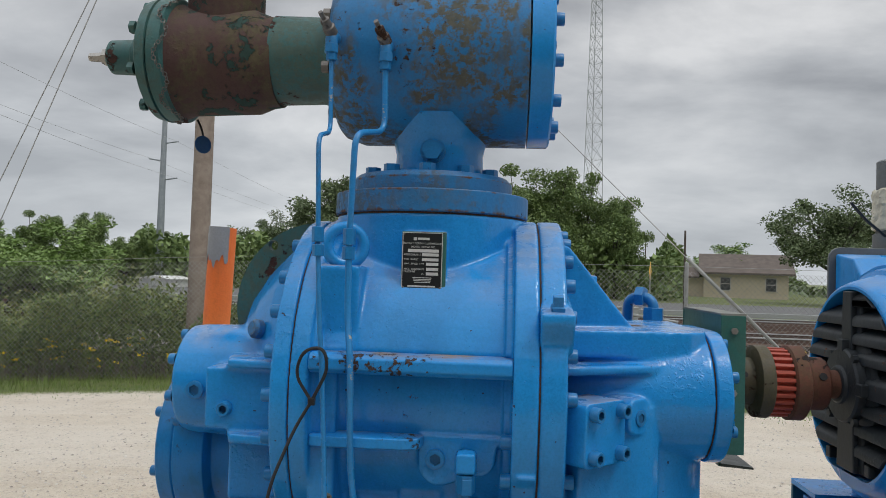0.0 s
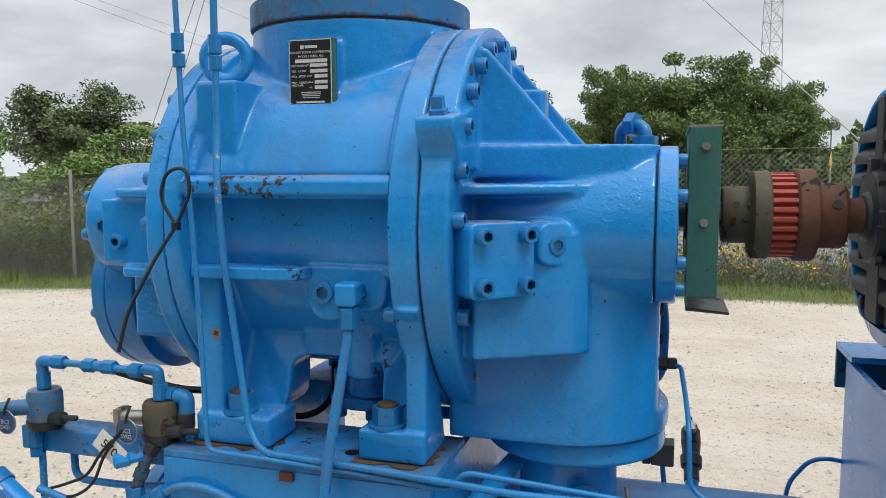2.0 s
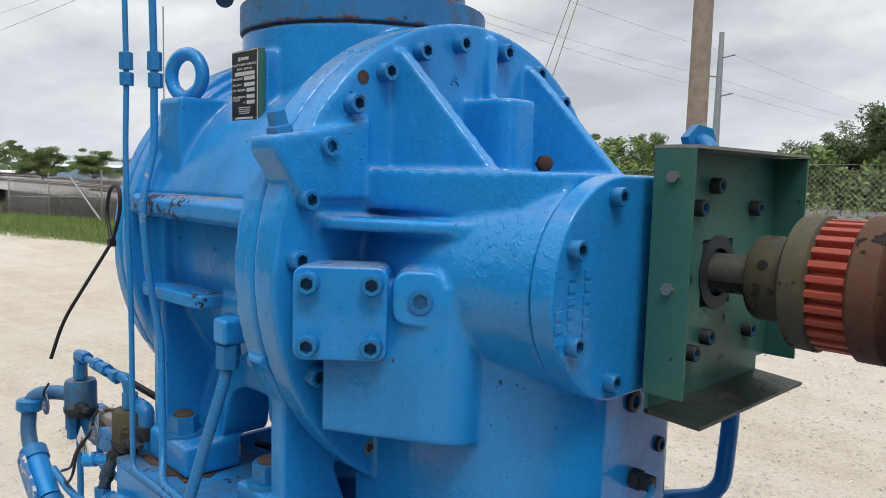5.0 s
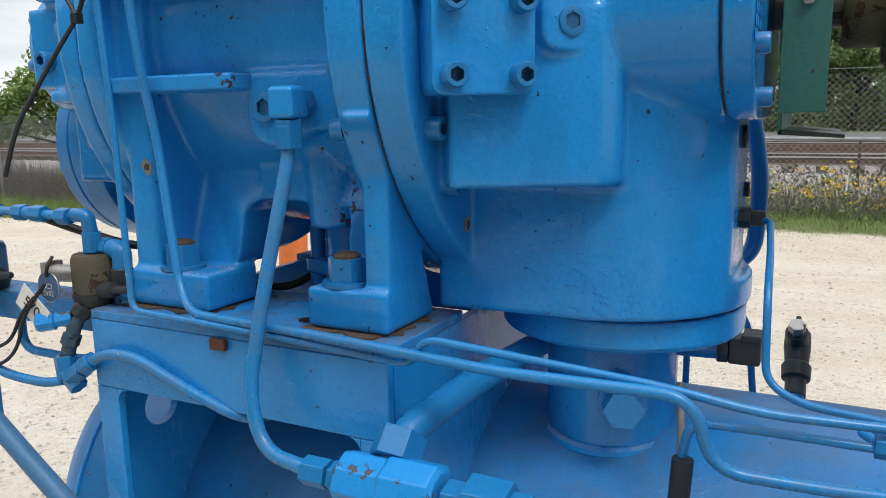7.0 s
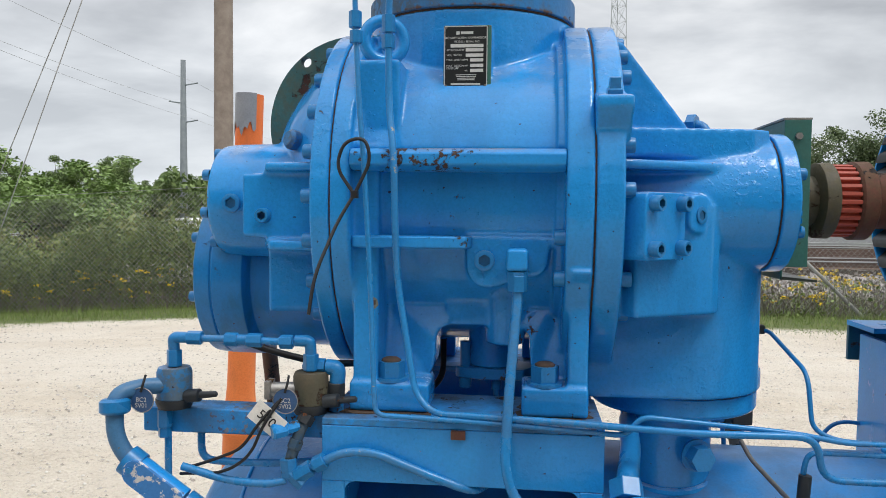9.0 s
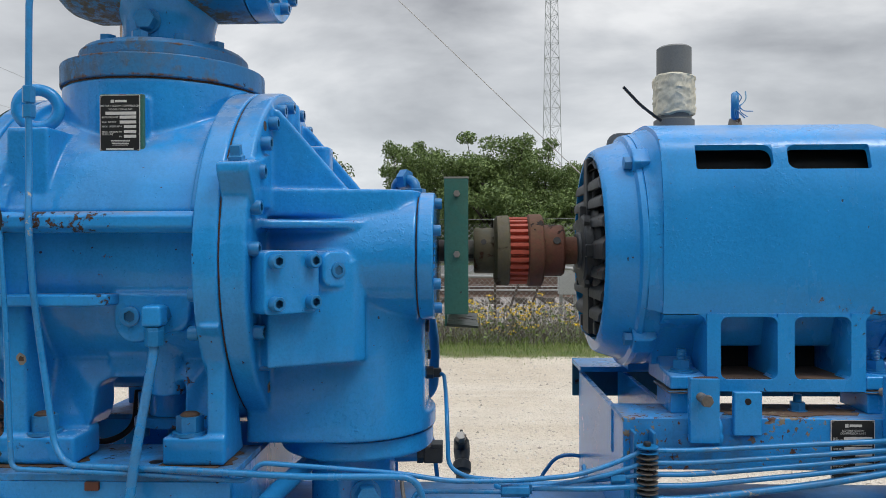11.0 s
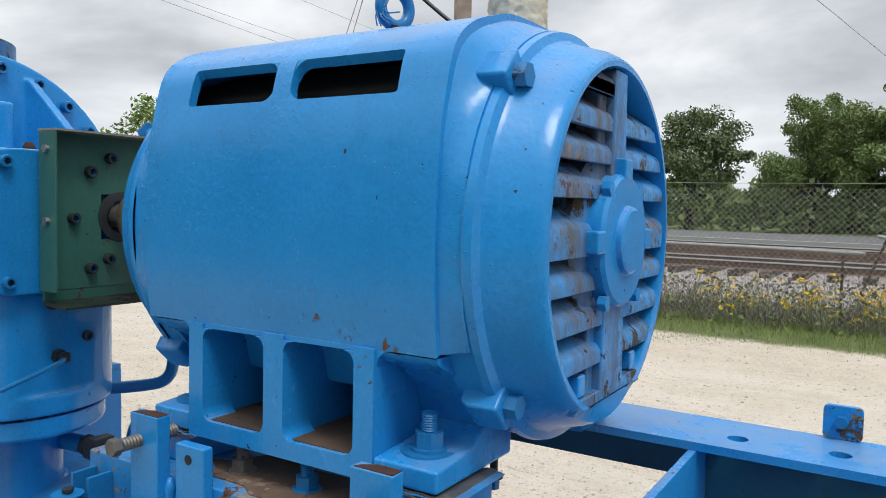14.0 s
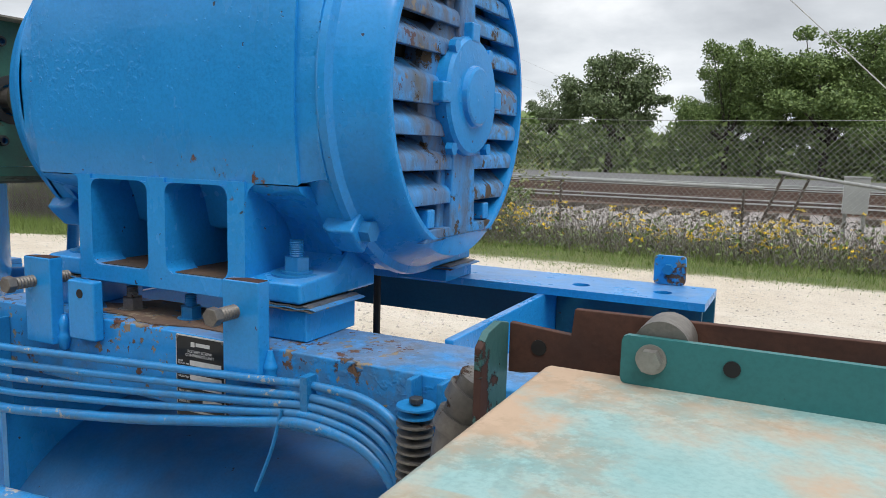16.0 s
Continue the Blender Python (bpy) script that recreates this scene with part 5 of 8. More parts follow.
part("cross_member", box(bmesh.new(), 1.521, 1.533, 1.546, 1.962, 1.10, 1.2245), M_BLUE_SMOOTH, beams, bevel=0.002)
part("cross_member", box(bmesh.new(), 0.95, 0.962, 1.546, 2.0, 1.10, 1.215), M_BLUE_SMOOTH, beams, bevel=0.002)
# brace takes the same shade-darkened colour as the web
part("brace", prism(bmesh.new(), [(1.534, 1.2245), (1.534, 1.092), (1.636, 1.095), (1.695, 1.150), (1.767, 1.155), (1.767, 1.2245)], "y", 1.95, 1.962), M_SHADED_BLUE, beams, "brace plate coloured dark blue-green for the shade it stands in", bevel=0.001)
part("end_plate", prism(bmesh.new(), [(1.43, 1.21), (1.43, 0.80), (1.55, 0.72), (1.98, 0.72), (1.98, 1.21)], "x", 0.848, 0.860), M_BLUE_SMOOTH, beams)
part("end_plate", box(bmesh.new(), 1.80, 1.812, 1.432, 1.545, 0.80, 1.124), M_BLUE_SMOOTH, beams)
for x0, x1 in ((0.940, 1.005), (1.300, 1.385)):
    for y0, y1 in ((1.455, 1.56), (1.83, 1.93)):
        part("spacer_block", box(bmesh.new(), x0, x1, y0, y1, ZB + 0.0005 if y0 < 1.6 else 1.2375, 1.258), M_BLUE_SMOOTH, beams, bevel=0.002)
        for k, (low, over, mat) in enumerate(((1.2585, 0.010, M_BOLT), (1.2606, 0.015, M_BEAM), (1.2626, 0.006, M_BOLT))):
            xs = [x0 - 0.006 + (x1 - x0 + 0.006 + over) * i / 18 for i in range(19)]
            up = [low + (0.0011 if y0 < 1.6 else 0.0003) * math.sin(i * (0.9 + 0.23 * k) + k * 2.1) * (0.25 + (i / 18) ** 2) for i in range(19)]
            part("shim", prism(bmesh.new(), [(x, z) for x, z in zip(xs, up)] + [(x, z + 0.0012) for x, z in reversed(list(zip(xs, up)))], "y", y0 - 0.006 + 0.002 * k, y1), mat, beams, "bent metal shim")
for x0, x1, z0, z1 in ((0.960, 1.012, 1.178, 1.295), (1.307, 1.360, 1.186, 1.298)):
    part("jack_tab", box(bmesh.new(), x0, x1, 1.400, 1.4195, z0, z1), M_BLUE_SMOOTH, beams, bevel=0.002)
    bead = random.Random(int(x0 * 1000))
    part("weld", lathe(bmesh.new(), (x1 + 0.002, 1.416, z0 - 0.010), (0.03, 0, 1), [(0.0, 0.002)] + [(0.004 * i + bead.uniform(-0.001, 0.001), bead.uniform(0.0062, 0.0095)) for i in range(1, int((ZB - z0 + 0.004) / 0.004))] + [(ZB - z0 + 0.008, 0.003)], 14), M_BLUE_SMOOTH, beams, "lumpy weld bead", smooth=70)
    part("rusty_edge", prism(bmesh.new(), [(x0 + 0.004, 1.4015), (x1 - 0.001, 1.4012), (x1 - 0.001, 1.418), (x0 + 0.022, 1.4185), (x0 + 0.008, 1.409)], "z", z1, z1 + 0.0006), M_OLDRUST, beams, "top edge worn to rust")
    xc = (x0 + x1) / 2 - 0.008
    jack = part("jack_bolt", lathe(bmesh.new(), (xc, 1.36, 1.262), (0, 1, 0), [(0.013 + 0.0022 * i, 0.0072 if i % 2 else 0.0084) for i in range(40)], 18), M_BOLT, beams, "rusty jacking bolt")
    bm = prism(bmesh.new(), hexagon(0.0115), "z", 0.003, 0.015)
    bmesh.ops.transform(bm, matrix=facing((xc, 1.357, 1.262), (0, 1, 0), 8), verts=bm.verts[:])
    part("bolt_head", bm, M_BOLT, jack, bevel=0.0015)
part("lug_tab", box(bmesh.new(), 1.039, 1.089, 1.404, 1.4195, 1.191, 1.270), M_BLUE_SMOOTH, beams, bevel=0.003)
part("tab_hole", cyl(bmesh.new(), (1.063, 1.4035, 1.253), (1.063, 1.4065, 1.253), 0.006, 20), M_BLACK, beams)
part("rear_tab", prism(bmesh.new(), rect(1.678, 1.729, 1.2375, 1.286, 0.006, 2), "y", 2.020, 2.029), M_BEAM, beams, "upright tab with rusty edges and a bolt", bevel=0.001)
placed("hex_bolt", hexhead_mesh("tab_bolt", 0.009, 0.012, M_BLUE_PLAIN, False), facing((1.702, 2.02, 1.264), (0, -1, 0)), beams)

# -- cabinet in front --
cab = thing("control_cabinet", (2.2, 0.95, 0.0), "faded turquoise steel control cabinet with a weathered rusty top", "cabinet")
part("body", box(bmesh.new(), 1.731, 2.70, 0.56, 1.293, 0.25, 1.290), M_CABINET, cab, bevel=0.006)
for x in (1.76, 2.64):
    for y in (0.60, 1.22):
        part("leg", box(bmesh.new(), x, x + 0.04, y, y + 0.04, 0.0, 0.2495), M_TEALPLATE, cab)
part("mounting_plate", prism(bmesh.new(), rect(1.792, 2.62, 1.290, 1.325, 0.004, 2), "y", 1.272, 1.278), M_TEALPLATE, cab, "teal mounting plate along the rear edge")
placed("hex_bolt", hexhead_mesh("plate_bolt", 0.0085, 0.010, M_STEEL), facing((1.813, 1.272, 1.310), (0, -1, 0)), cab)
part("bolt_hole", cyl(bmesh.new(), (1.866, 1.2705, 1.311), (1.866, 1.274, 1.311), 0.0055, 20), M_BLACK, cab)

# -- ground --
def ground_z(x, y):
    s = min(max((-2.0 - x) / 10.0, 0.0), 1.0)
    return -0.38 * s * s * (3 - 2 * s) - 0.035 * min(max(-26.0 - x, 0.0), 18.0)


def build_ground():
    xs = [-900, -400, -180, -90, -70, -60] + [-54 + 1.0 * i for i in range(73)] + [22, 30, 45, 80, 160, 400, 900]
    ys = [-600, -200, -80, -40, -20, -12] + [-8 + 1.0 * i for i in range(40)] + [36, 42, 50, 60, 80, 120, 220, 500, 1200]
    bm = bmesh.new()
    grid = [[bm.verts.new((x, y, ground_z(x, y) + 0.012 * noise.noise((x * 0.7, y * 0.7, 0)))) for x in xs] for y in ys]
    for r0, r1 in zip(grid, grid[1:]):
        for i in range(len(xs) - 1):
            bm.faces.new((r0[i], r0[i + 1], r1[i + 1], r1[i]))
    m, nt, n, L, b = nodes_of("gravel_and_grass")
    geo = n("ShaderNodeNewGeometry")
    pos = geo.outputs["Position"]
    sep = n("ShaderNodeSeparateXYZ")
    L(pos, sep.inputs[0])
    fine, mid, wide = noise_node(nt, 55.0, 5.0, 0.7, pos), noise_node(nt, 3.0, 6.0, 0.65, pos, 3.0), noise_node(nt, 0.35, 4.0, 0.6, pos, 7.0)
    vor = n("ShaderNodeTexVoronoi")
    vor.inputs["Scale"].default_value = 42.0
    L(pos, vor.inputs["Vector"])
    streak = noise_node(nt, 1.0, 5.0, 0.6, pos, 11.0, (0.12, 1.5, 1.0))
    pebble, pebble2 = noise_node(nt, 26.0, 3.0, 0.75, pos, 13.0), noise_node(nt, 9.0, 4.0, 0.7, pos, 19.0)
    gravel = mix_node(nt, ramp_node(nt, mid, 0.35, 0.68), (0.64, 0.56, 0.45), (0.53, 0.45, 0.35))
    gravel = mix_node(nt, math_node(nt, "MULTIPLY", ramp_node(nt, streak, 0.46, 0.62), 0.55), gravel, (0.70, 0.645, 0.565))
    gravel = mix_node(nt, math_node(nt, "MULTIPLY", ramp_node(nt, pebble, 0.56, 0.68), 0.65), gravel, (0.22, 0.18, 0.14))
    gravel = mix_node(nt, math_node(nt, "MULTIPLY", ramp_node(nt, pebble2, 0.58, 0.72), 0.35), gravel, (0.30, 0.26, 0.21))
    gravel = mix_node(nt, math_node(nt, "MULTIPLY", ramp_node(nt, fine, 0.42, 0.75), 0.5), gravel, (0.76, 0.72, 0.64))
    gravel = mix_node(nt, math_node(nt, "MULTIPLY", ramp_node(nt, wide, 0.45, 0.6), 0.35), gravel, (0.72, 0.665, 0.58))
    grass = mix_node(nt, ramp_node(nt, mid, 0.3, 0.7), (0.075, 0.12, 0.03), (0.16, 0.17, 0.06))
    line = math_node(nt, "ADD", sep.outputs["Y"], math_node(nt, "ADD", math_node(nt, "MULTIPLY", mid, 0.5), math_node(nt, "MULTIPLY", math_node(nt, "SUBTRACT", fine, 0.5), 0.5)))
    left = math_node(nt, "MULTIPLY", math_node(nt, "MAXIMUM", math_node(nt, "SUBTRACT", math_node(nt, "MULTIPLY", sep.outputs["X"], -1.0), 11.0), 0.0), 0.25)
    mask = ramp_node(nt, math_node(nt, "ADD", math_node(nt, "SUBTRACT", line, GRASS_Y), left), 0.02, 0.30)
    col = mix_node(nt, mask, gravel, grass)
    L(col, b.inputs["Base Color"])
    b.inputs["Roughness"].default_value = 0.92
    bump = n("ShaderNodeBump")
    bump.inputs["Strength"].default_value, bump.inputs["Distance"].default_value = 0.8, 0.03
    L(math_node(nt, "ADD", math_node(nt, "ADD", fine, math_node(nt, "MULTIPLY", pebble, 1.2)), math_node(nt, "MULTIPLY", vor.outputs["Distance"], 0.6)), bump.inputs["Height"])
    L(bump.outputs[0], b.inputs["Normal"])
    return single("ground", bm, m, "pale crushed limestone yard running into roadside grass", "ground", kind="structure", smooth=60)


GRASS_Y = 10.4
build_ground()

# invented wall behind the camera; cuts low sky light and darkens reflections
single("wall_south", box(bmesh.new(), -24.0, 30.0, -6.6, -6.2, -0.5, 4.3), painted("unseen_wall_grey", (0.07, 0.075, 0.072), (0.11, 0.112, 0.105), 0.6, stain=0.5, relief=0.2), "plain dull grey wall added out of view to block low sky light", "wall", kind="structure")

# loose stones on the yard
def build_stones():
    r = np.random.default_rng(3)
    n = 16000
    y = 2.3 + r.uniform(0, 1, n) ** 1.25 * 7.9
    x = r.uniform(-1, 1, n) * (2.0 + y * 1.15) + 0.6
    size = r.uniform(0.004, 0.011, n) * r.uniform(0.7, 1.6, n) * (0.75 + y * 0.06)
    shape = np.array([(1, 0, 0.1), (0.2, 0.9, 0), (-0.9, 0.3, 0.1), (-0.3, -0.8, 0), (0.1, 0.05, 0.75), (0.6, -0.6, 0.25)])
    ang = r.uniform(0, 2 * np.pi, n)
    c, s = np.cos(ang)[:, None], np.sin(ang)[:, None]
    k = shape[None] * (1 + r.normal(0, 0.18, (n, 6, 3)))
    v = np.stack([k[:, :, 0] * c - k[:, :, 1] * s, k[:, :, 0] * s + k[:, :, 1] * c, k[:, :, 2]], 2) * size[:, None, None]
    z = np.array([ground_z(a, b) for a, b in zip(x, y)])
    v = v + np.stack([x, y, z + 0.002], 1)[:, None, :]
    tri = np.array([(0, 1, 4), (1, 2, 4), (2, 3, 4), (3, 5, 4), (5, 0, 4), (3, 0, 5)])
    f = (np.arange(n) * 6)[:, None, None] + tri[None]
    return v.reshape(-1, 3), f.reshape(-1, 3)



# -- background --
def plain(name, a, b, rough=0.8, scale=8.0, relief=0.3, island=0.0):
    """A two-tone surface with grain; island: how much each separate piece varies."""
    m, nt, n, L, s = nodes_of(name)
    geo = n("ShaderNodeNewGeometry")
    fac = ramp_node(nt, noise_node(nt, scale, 5.0, 0.6, geo.outputs["Position"]), 0.3, 0.7)
    if island:
        fac = math_node(nt, "ADD", math_node(nt, "MULTIPLY", fac, 1 - island), math_node(nt, "MULTIPLY", geo.outputs["Random Per Island"], island))
    L(mix_node(nt, fac, a, b), s.inputs["Base Color"])
    s.inputs["Roughness"].default_value = rough
    if relief:
        bump = n("ShaderNodeBump")
        bump.inputs["Strength"].default_value, bump.inputs["Distance"].default_value = relief, 0.01
        L(noise_node(nt, scale * 9, 4.0, 0.6, geo.outputs["Position"], 5.0), bump.inputs["Height"])
        L(bump.outputs[0], s.inputs["Normal"])
    return m


def leafy(name, a, b, rough=0.6):
    m = plain(name, a, b, rough, 1.3, 0.0, 0.65)
    m.node_tree.nodes["Principled BSDF"].inputs["Subsurface Weight"].default_value = 0.0
    return m


M_WOODPOLE = plain("weathered_pole_wood", (0.19, 0.15, 0.125), (0.30, 0.255, 0.215), 0.85, 6.0)
M_BARK = plain("bark", (0.035, 0.03, 0.025), (0.075, 0.065, 0.055), 0.9, 3.0)
M_LEAF_A = leafy("oak_leaves", (0.055, 0.105, 0.028), (0.20, 0.275, 0.08))
M_LEAF_B = leafy("far_oak_leaves", (0.062, 0.098, 0.042), (0.17, 0.22, 0.095))
M_LEAF_C = leafy("bright_leaves", (0.095, 0.17, 0.030), (0.21, 0.31, 0.085))
M_LEAF_D = leafy("vine_leaves", (0.035, 0.075, 0.020), (0.24, 0.31, 0.085))
M_GRASS = leafy("grass", (0.095, 0.165, 0.028), (0.24, 0.30, 0.09), 0.7)
M_DRY = leafy("dry_brush", (0.10, 0.088, 0.075), (0.25, 0.22, 0.19), 0.9)
M_YELLOW = leafy("yellow_petals", (0.70, 0.48, 0.02), (0.85, 0.62, 0.04), 0.7)
M_GALV = plain("galvanised_wire", (0.24, 0.25, 0.25), (0.36, 0.37, 0.37), 0.6, 20.0, 0.0)
M_WIRE = plain("overhead_wire", (0.36, 0.365, 0.37), (0.42, 0.42, 0.425), 0.6, 1.0, 0.0)
M_STEELPOLE = plain("galvanised_pole", (0.22, 0.25, 0.27), (0.30, 0.33, 0.35), 0.6, 2.0, 0.0)
# steel made paler: distance haze is put into the colour
M_TOWER = plain("hazed_tower_steel", (0.36, 0.38, 0.40), (0.44, 0.46, 0.48), 0.6, 1.0, 0.0)
M_ASPHALT = plain("asphalt", (0.085, 0.087, 0.09), (0.14, 0.14, 0.14), 0.9, 2.0)
M_BALLAST = plain("ballast", (0.22, 0.20, 0.19), (0.42, 0.39, 0.37), 0.95, 9.0, 1.0)
M_RAIL = plain("rail_steel", (0.085, 0.05, 0.038), (0.15, 0.095, 0.07), 0.7, 5.0)
M_RAILTOP = plain("worn_rail_head", (0.42, 0.42, 0.42), (0.50, 0.50, 0.50), 0.35, 5.0, 0.0)
M_TIE = plain("old_tie", (0.05, 0.038, 0.03), (0.10, 0.08, 0.065), 0.9, 5.0)
M_STUCCO = plain("cream_wall", (0.52, 0.44, 0.32), (0.60, 0.52, 0.39), 0.85, 1.5)
M_ROOF = plain("brown_shingle_roof", (0.085, 0.070, 0.062), (0.14, 0.115, 0.10), 0.9, 1.5)
M_GLASS = plain("dark_window", (0.03, 0.035, 0.04), (0.06, 0.065, 0.07), 0.15, 1.0, 0.0)
M_FRAMEW = plain("window_frame", (0.45, 0.42, 0.38), (0.52, 0.49, 0.45), 0.7, 1.0, 0.0)
M_SHED = plain("blue_shed_metal", (0.20, 0.33, 0.46), (0.26, 0.39, 0.52), 0.6, 1.0)
M_SHEDW = plain("white_shed_metal", (0.62, 0.63, 0.62), (0.70, 0.70, 0.69), 0.6, 1.0)
M_BOARD = plain("grey_fence_slats", (0.16, 0.15, 0.14), (0.28, 0.26, 0.24), 0.9, 3.0)
M_RED = plain("red_sign", (0.55, 0.03, 0.03), (0.6, 0.04, 0.04), 0.6, 1.0, 0.0)
M_SIGNY = plain("yellow_marker", (0.75, 0.42, 0.02), (0.8, 0.46, 0.03), 0.6, 1.0, 0.0)
M_GREYBOX = plain("grey_box", (0.30, 0.31, 0.31), (0.38, 0.39, 0.39), 0.6, 2.0)
rng = np.random.default_rng(7)


def raw(name, verts, faces, mat, label="", category="", group="", kind="", parent=None, smooth=False):
    me = bpy.data.meshes.new(name)
    verts = np.asarray(verts, float).reshape(-1, 3)
    faces = np.asarray(faces, int)
    k = faces.shape[1]
    me.vertices.add(len(verts))
    me.vertices.foreach_set("co", verts.ravel())
    me.loops.add(faces.size)
    me.loops.foreach_set("vertex_index", faces.ravel())
    me.polygons.add(len(faces))
    me.polygons.foreach_set("loop_start", np.arange(len(faces)) * k)
    me.update(calc_edges=True)
    me.materials.append(mat)
    if smooth:
        me.shade_smooth()
    ob = new(name, me)
    if parent:
        ob.parent = parent
    return tagged(ob, label, category, group, kind)


def cards(centres, size, flat=0.0):
    """A small bent four-sided leaf at each centre, turned at random."""
    n = len(centres)
    a = rng.normal(size=(n, 3))
    a[:, 2] *= 1 - flat
    a /= np.linalg.norm(a, axis=1)[:, None] + 1e-9
    b = np.cross(a, rng.normal(size=(n, 3)))
    b /= np.linalg.norm(b, axis=1)[:, None] + 1e-9
    s = (size * rng.uniform(0.6, 1.35, n))[:, None]
    c = np.asarray(centres)
    v = np.stack([c - a * s, c - b * s * 0.5, c + a * s, c + b * s * 0.5], 1)
    return v.reshape(-1, 3), np.arange(4 * n).reshape(n, 4)


def blades(base, height, lean, width):
    n = len(base)
    d = rng.normal(size=(n, 2)) * lean
    ang = rng.uniform(0, 2 * np.pi, n)
    w = np.stack([np.cos(ang), np.sin(ang), 0 * ang], 1) * width
    top = base + np.stack([d[:, 0] * height, d[:, 1] * height, height], 1)
    v = np.stack([base - w, base + w, top], 1)
    return v.reshape(-1, 3), np.arange(3 * n).reshape(n, 3)


def gz(x):
    s = np.clip((-2.0 - x) / 10.0, 0, 1)
    return -0.38 * s * s * (3 - 2 * s) - 0.035 * np.clip(-26.0 - x, 0, 18)


def grass_edge(x):
    return GRASS_Y - 0.25 * np.maximum(-11.0 - x, 0)


raw("loose_stones", *build_stones(), leafy("limestone_chips", (0.20, 0.17, 0.135), (0.74, 0.70, 0.63), 0.9), "scattered pale limestone chips on the yard", "gravel", kind="stuff")


# trees: trunk with limbs, crown of clumps of leaves along the limbs' ends
def tree_mesh(seed, height, spread, trunk_r, leaf, n_leaf, mat, low=0.12):
    r = np.random.default_rng(seed)
    bm = bmesh.new()
    tips = []
    fork = height * r.uniform(0.20, 0.30)
    top = Vector((r.normal() * 0.2, r.normal() * 0.2, fork))
    tube(bm, [(0, 0, -0.3), (0, 0, fork * 0.5), top], trunk_r, 0.3, 8, trunk_r * 0.75)
    for i in range(11):
        a = 2 * math.pi * (i + r.uniform(-0.3, 0.3)) / 11 * 2
        rise = r.uniform(-0.05, 1.0)
        out = spread * r.uniform(0.55, 1.0) * (1.0 - 0.45 * rise)
        end = Vector((math.cos(a) * out, math.sin(a) * out, fork + (height - fork) * (0.15 + 0.78 * rise)))
        mid = top.lerp(end, 0.5) + Vector((r.normal() * 0.3, r.normal() * 0.3, r.uniform(0.1, 0.6)))
        tube(bm, [top, mid, end], trunk_r * 0.45, 0.5, 6, trunk_r * 0.08)
        for _ in range(5):
            s = r.uniform(0.45, 1.0)
            p = top.lerp(mid, s * 2) if s < 0.5 else mid.lerp(end, s * 2 - 1)
            q = p + Vector((r.normal() * spread * 0.22, r.normal() * spread * 0.22, r.normal() * height * 0.07 + height * 0.03))
            tube(bm, [p, p.lerp(q, 0.5) + Vector((0, 0, 0.1)), q], trunk_r * 0.13, 0, 5, trunk_r * 0.03)
            tips += [q, p.lerp(q, 0.6)]
        tips.append(end)
    trunk = mesh_of("trunk", bm, M_BARK, 60)
    tips = np.array([t[:] for t in tips])
    tips = tips[tips[:, 2] > height * low]
    k = len(tips)
    w = r.uniform(0.5, 1.5, k)
    pick = r.choice(k, n_leaf, p=w / w.sum())
    rad = spread * r.uniform(0.12, 0.26, k)
    off = r.normal(size=(n_leaf, 3))
    off /= np.linalg.norm(off, axis=1)[:, None]
    off *= (r.uniform(0, 1, n_leaf) ** 0.45)[:, None]
    off[:, 2] *= 0.62
    c = tips[pick] + off * rad[pick][:, None]
    v, f = cards(c, leaf, 0.3)
    me = raw("crown", v, f, mat)
    data = me.data
    bpy.data.objects.remove(me)
    return trunk, data


TREES = [tree_mesh(11, 9.0, 5.0, 0.28, 0.105, 40000, M_LEAF_A), tree_mesh(23, 8.0, 5.2, 0.30, 0.115, 26000, M_LEAF_B), tree_mesh(35, 8.5, 4.4, 0.25, 0.105, 36000, M_LEAF_A, 0.15), tree_mesh(47, 4.4, 2.4, 0.09, 0.075, 12000, M_LEAF_C, 0.05), tree_mesh(58, 8.0, 4.6, 0.32, 0.115, 24000, M_LEAF_B)]


def tree(kind, bearing, dist, top, turn=0.0, wide=1.0, label="dark green oak tree beyond the railway", from_x=0.9, from_y=0.5):
    """A tree at a bearing (degrees from +x) whose top stands at an angle of top degrees over the eye."""
    x, y = from_x + dist * math.cos(radians(bearing)), from_y + dist * math.sin(radians(bearing))
    base = {0: 9.6, 1: 8.6, 2: 9.1, 3: 4.7, 4: 8.6}[kind]
    h = 1.6 + dist * math.tan(radians(top)) + 0.3
    s = h / base
    ob = thing("tree", (x, y, 0.0), label, "tree", "trees beyond the fence")
    ob.location.z = -0.3 if x < -8 else 0.0
    ob.rotation_euler.z = radians(turn)
    ob.scale = (s * wide, s * wide, s)
    for nm, me in zip(("trunk", "crown"), TREES[kind]):
        o = new(nm, me)
        o.parent = ob
    return ob


for row in ((0, 88.6, 62, 9.3, 0, 0.95), (2, 92.6, 63, 8.2, 40, 0.80), (0, 84.6, 66, 8.4, 130, 0.85), (2, 82.2, 64, 6.6, 200, 0.70), (0, 94.8, 62, 8.6, 250, 0.75)):
    tree(*row)
for row in ((1, 67.2, 68, 6.7, 30, 0.95), (4, 102.9, 64, 8.8, 100, 0.85), (1, 107.8, 70, 4.4, 20, 0.9), (4, 62, 75, 5.4, 220, 1.0)):
    tree(*row, label="spreading oak with an open crown and visible limbs")
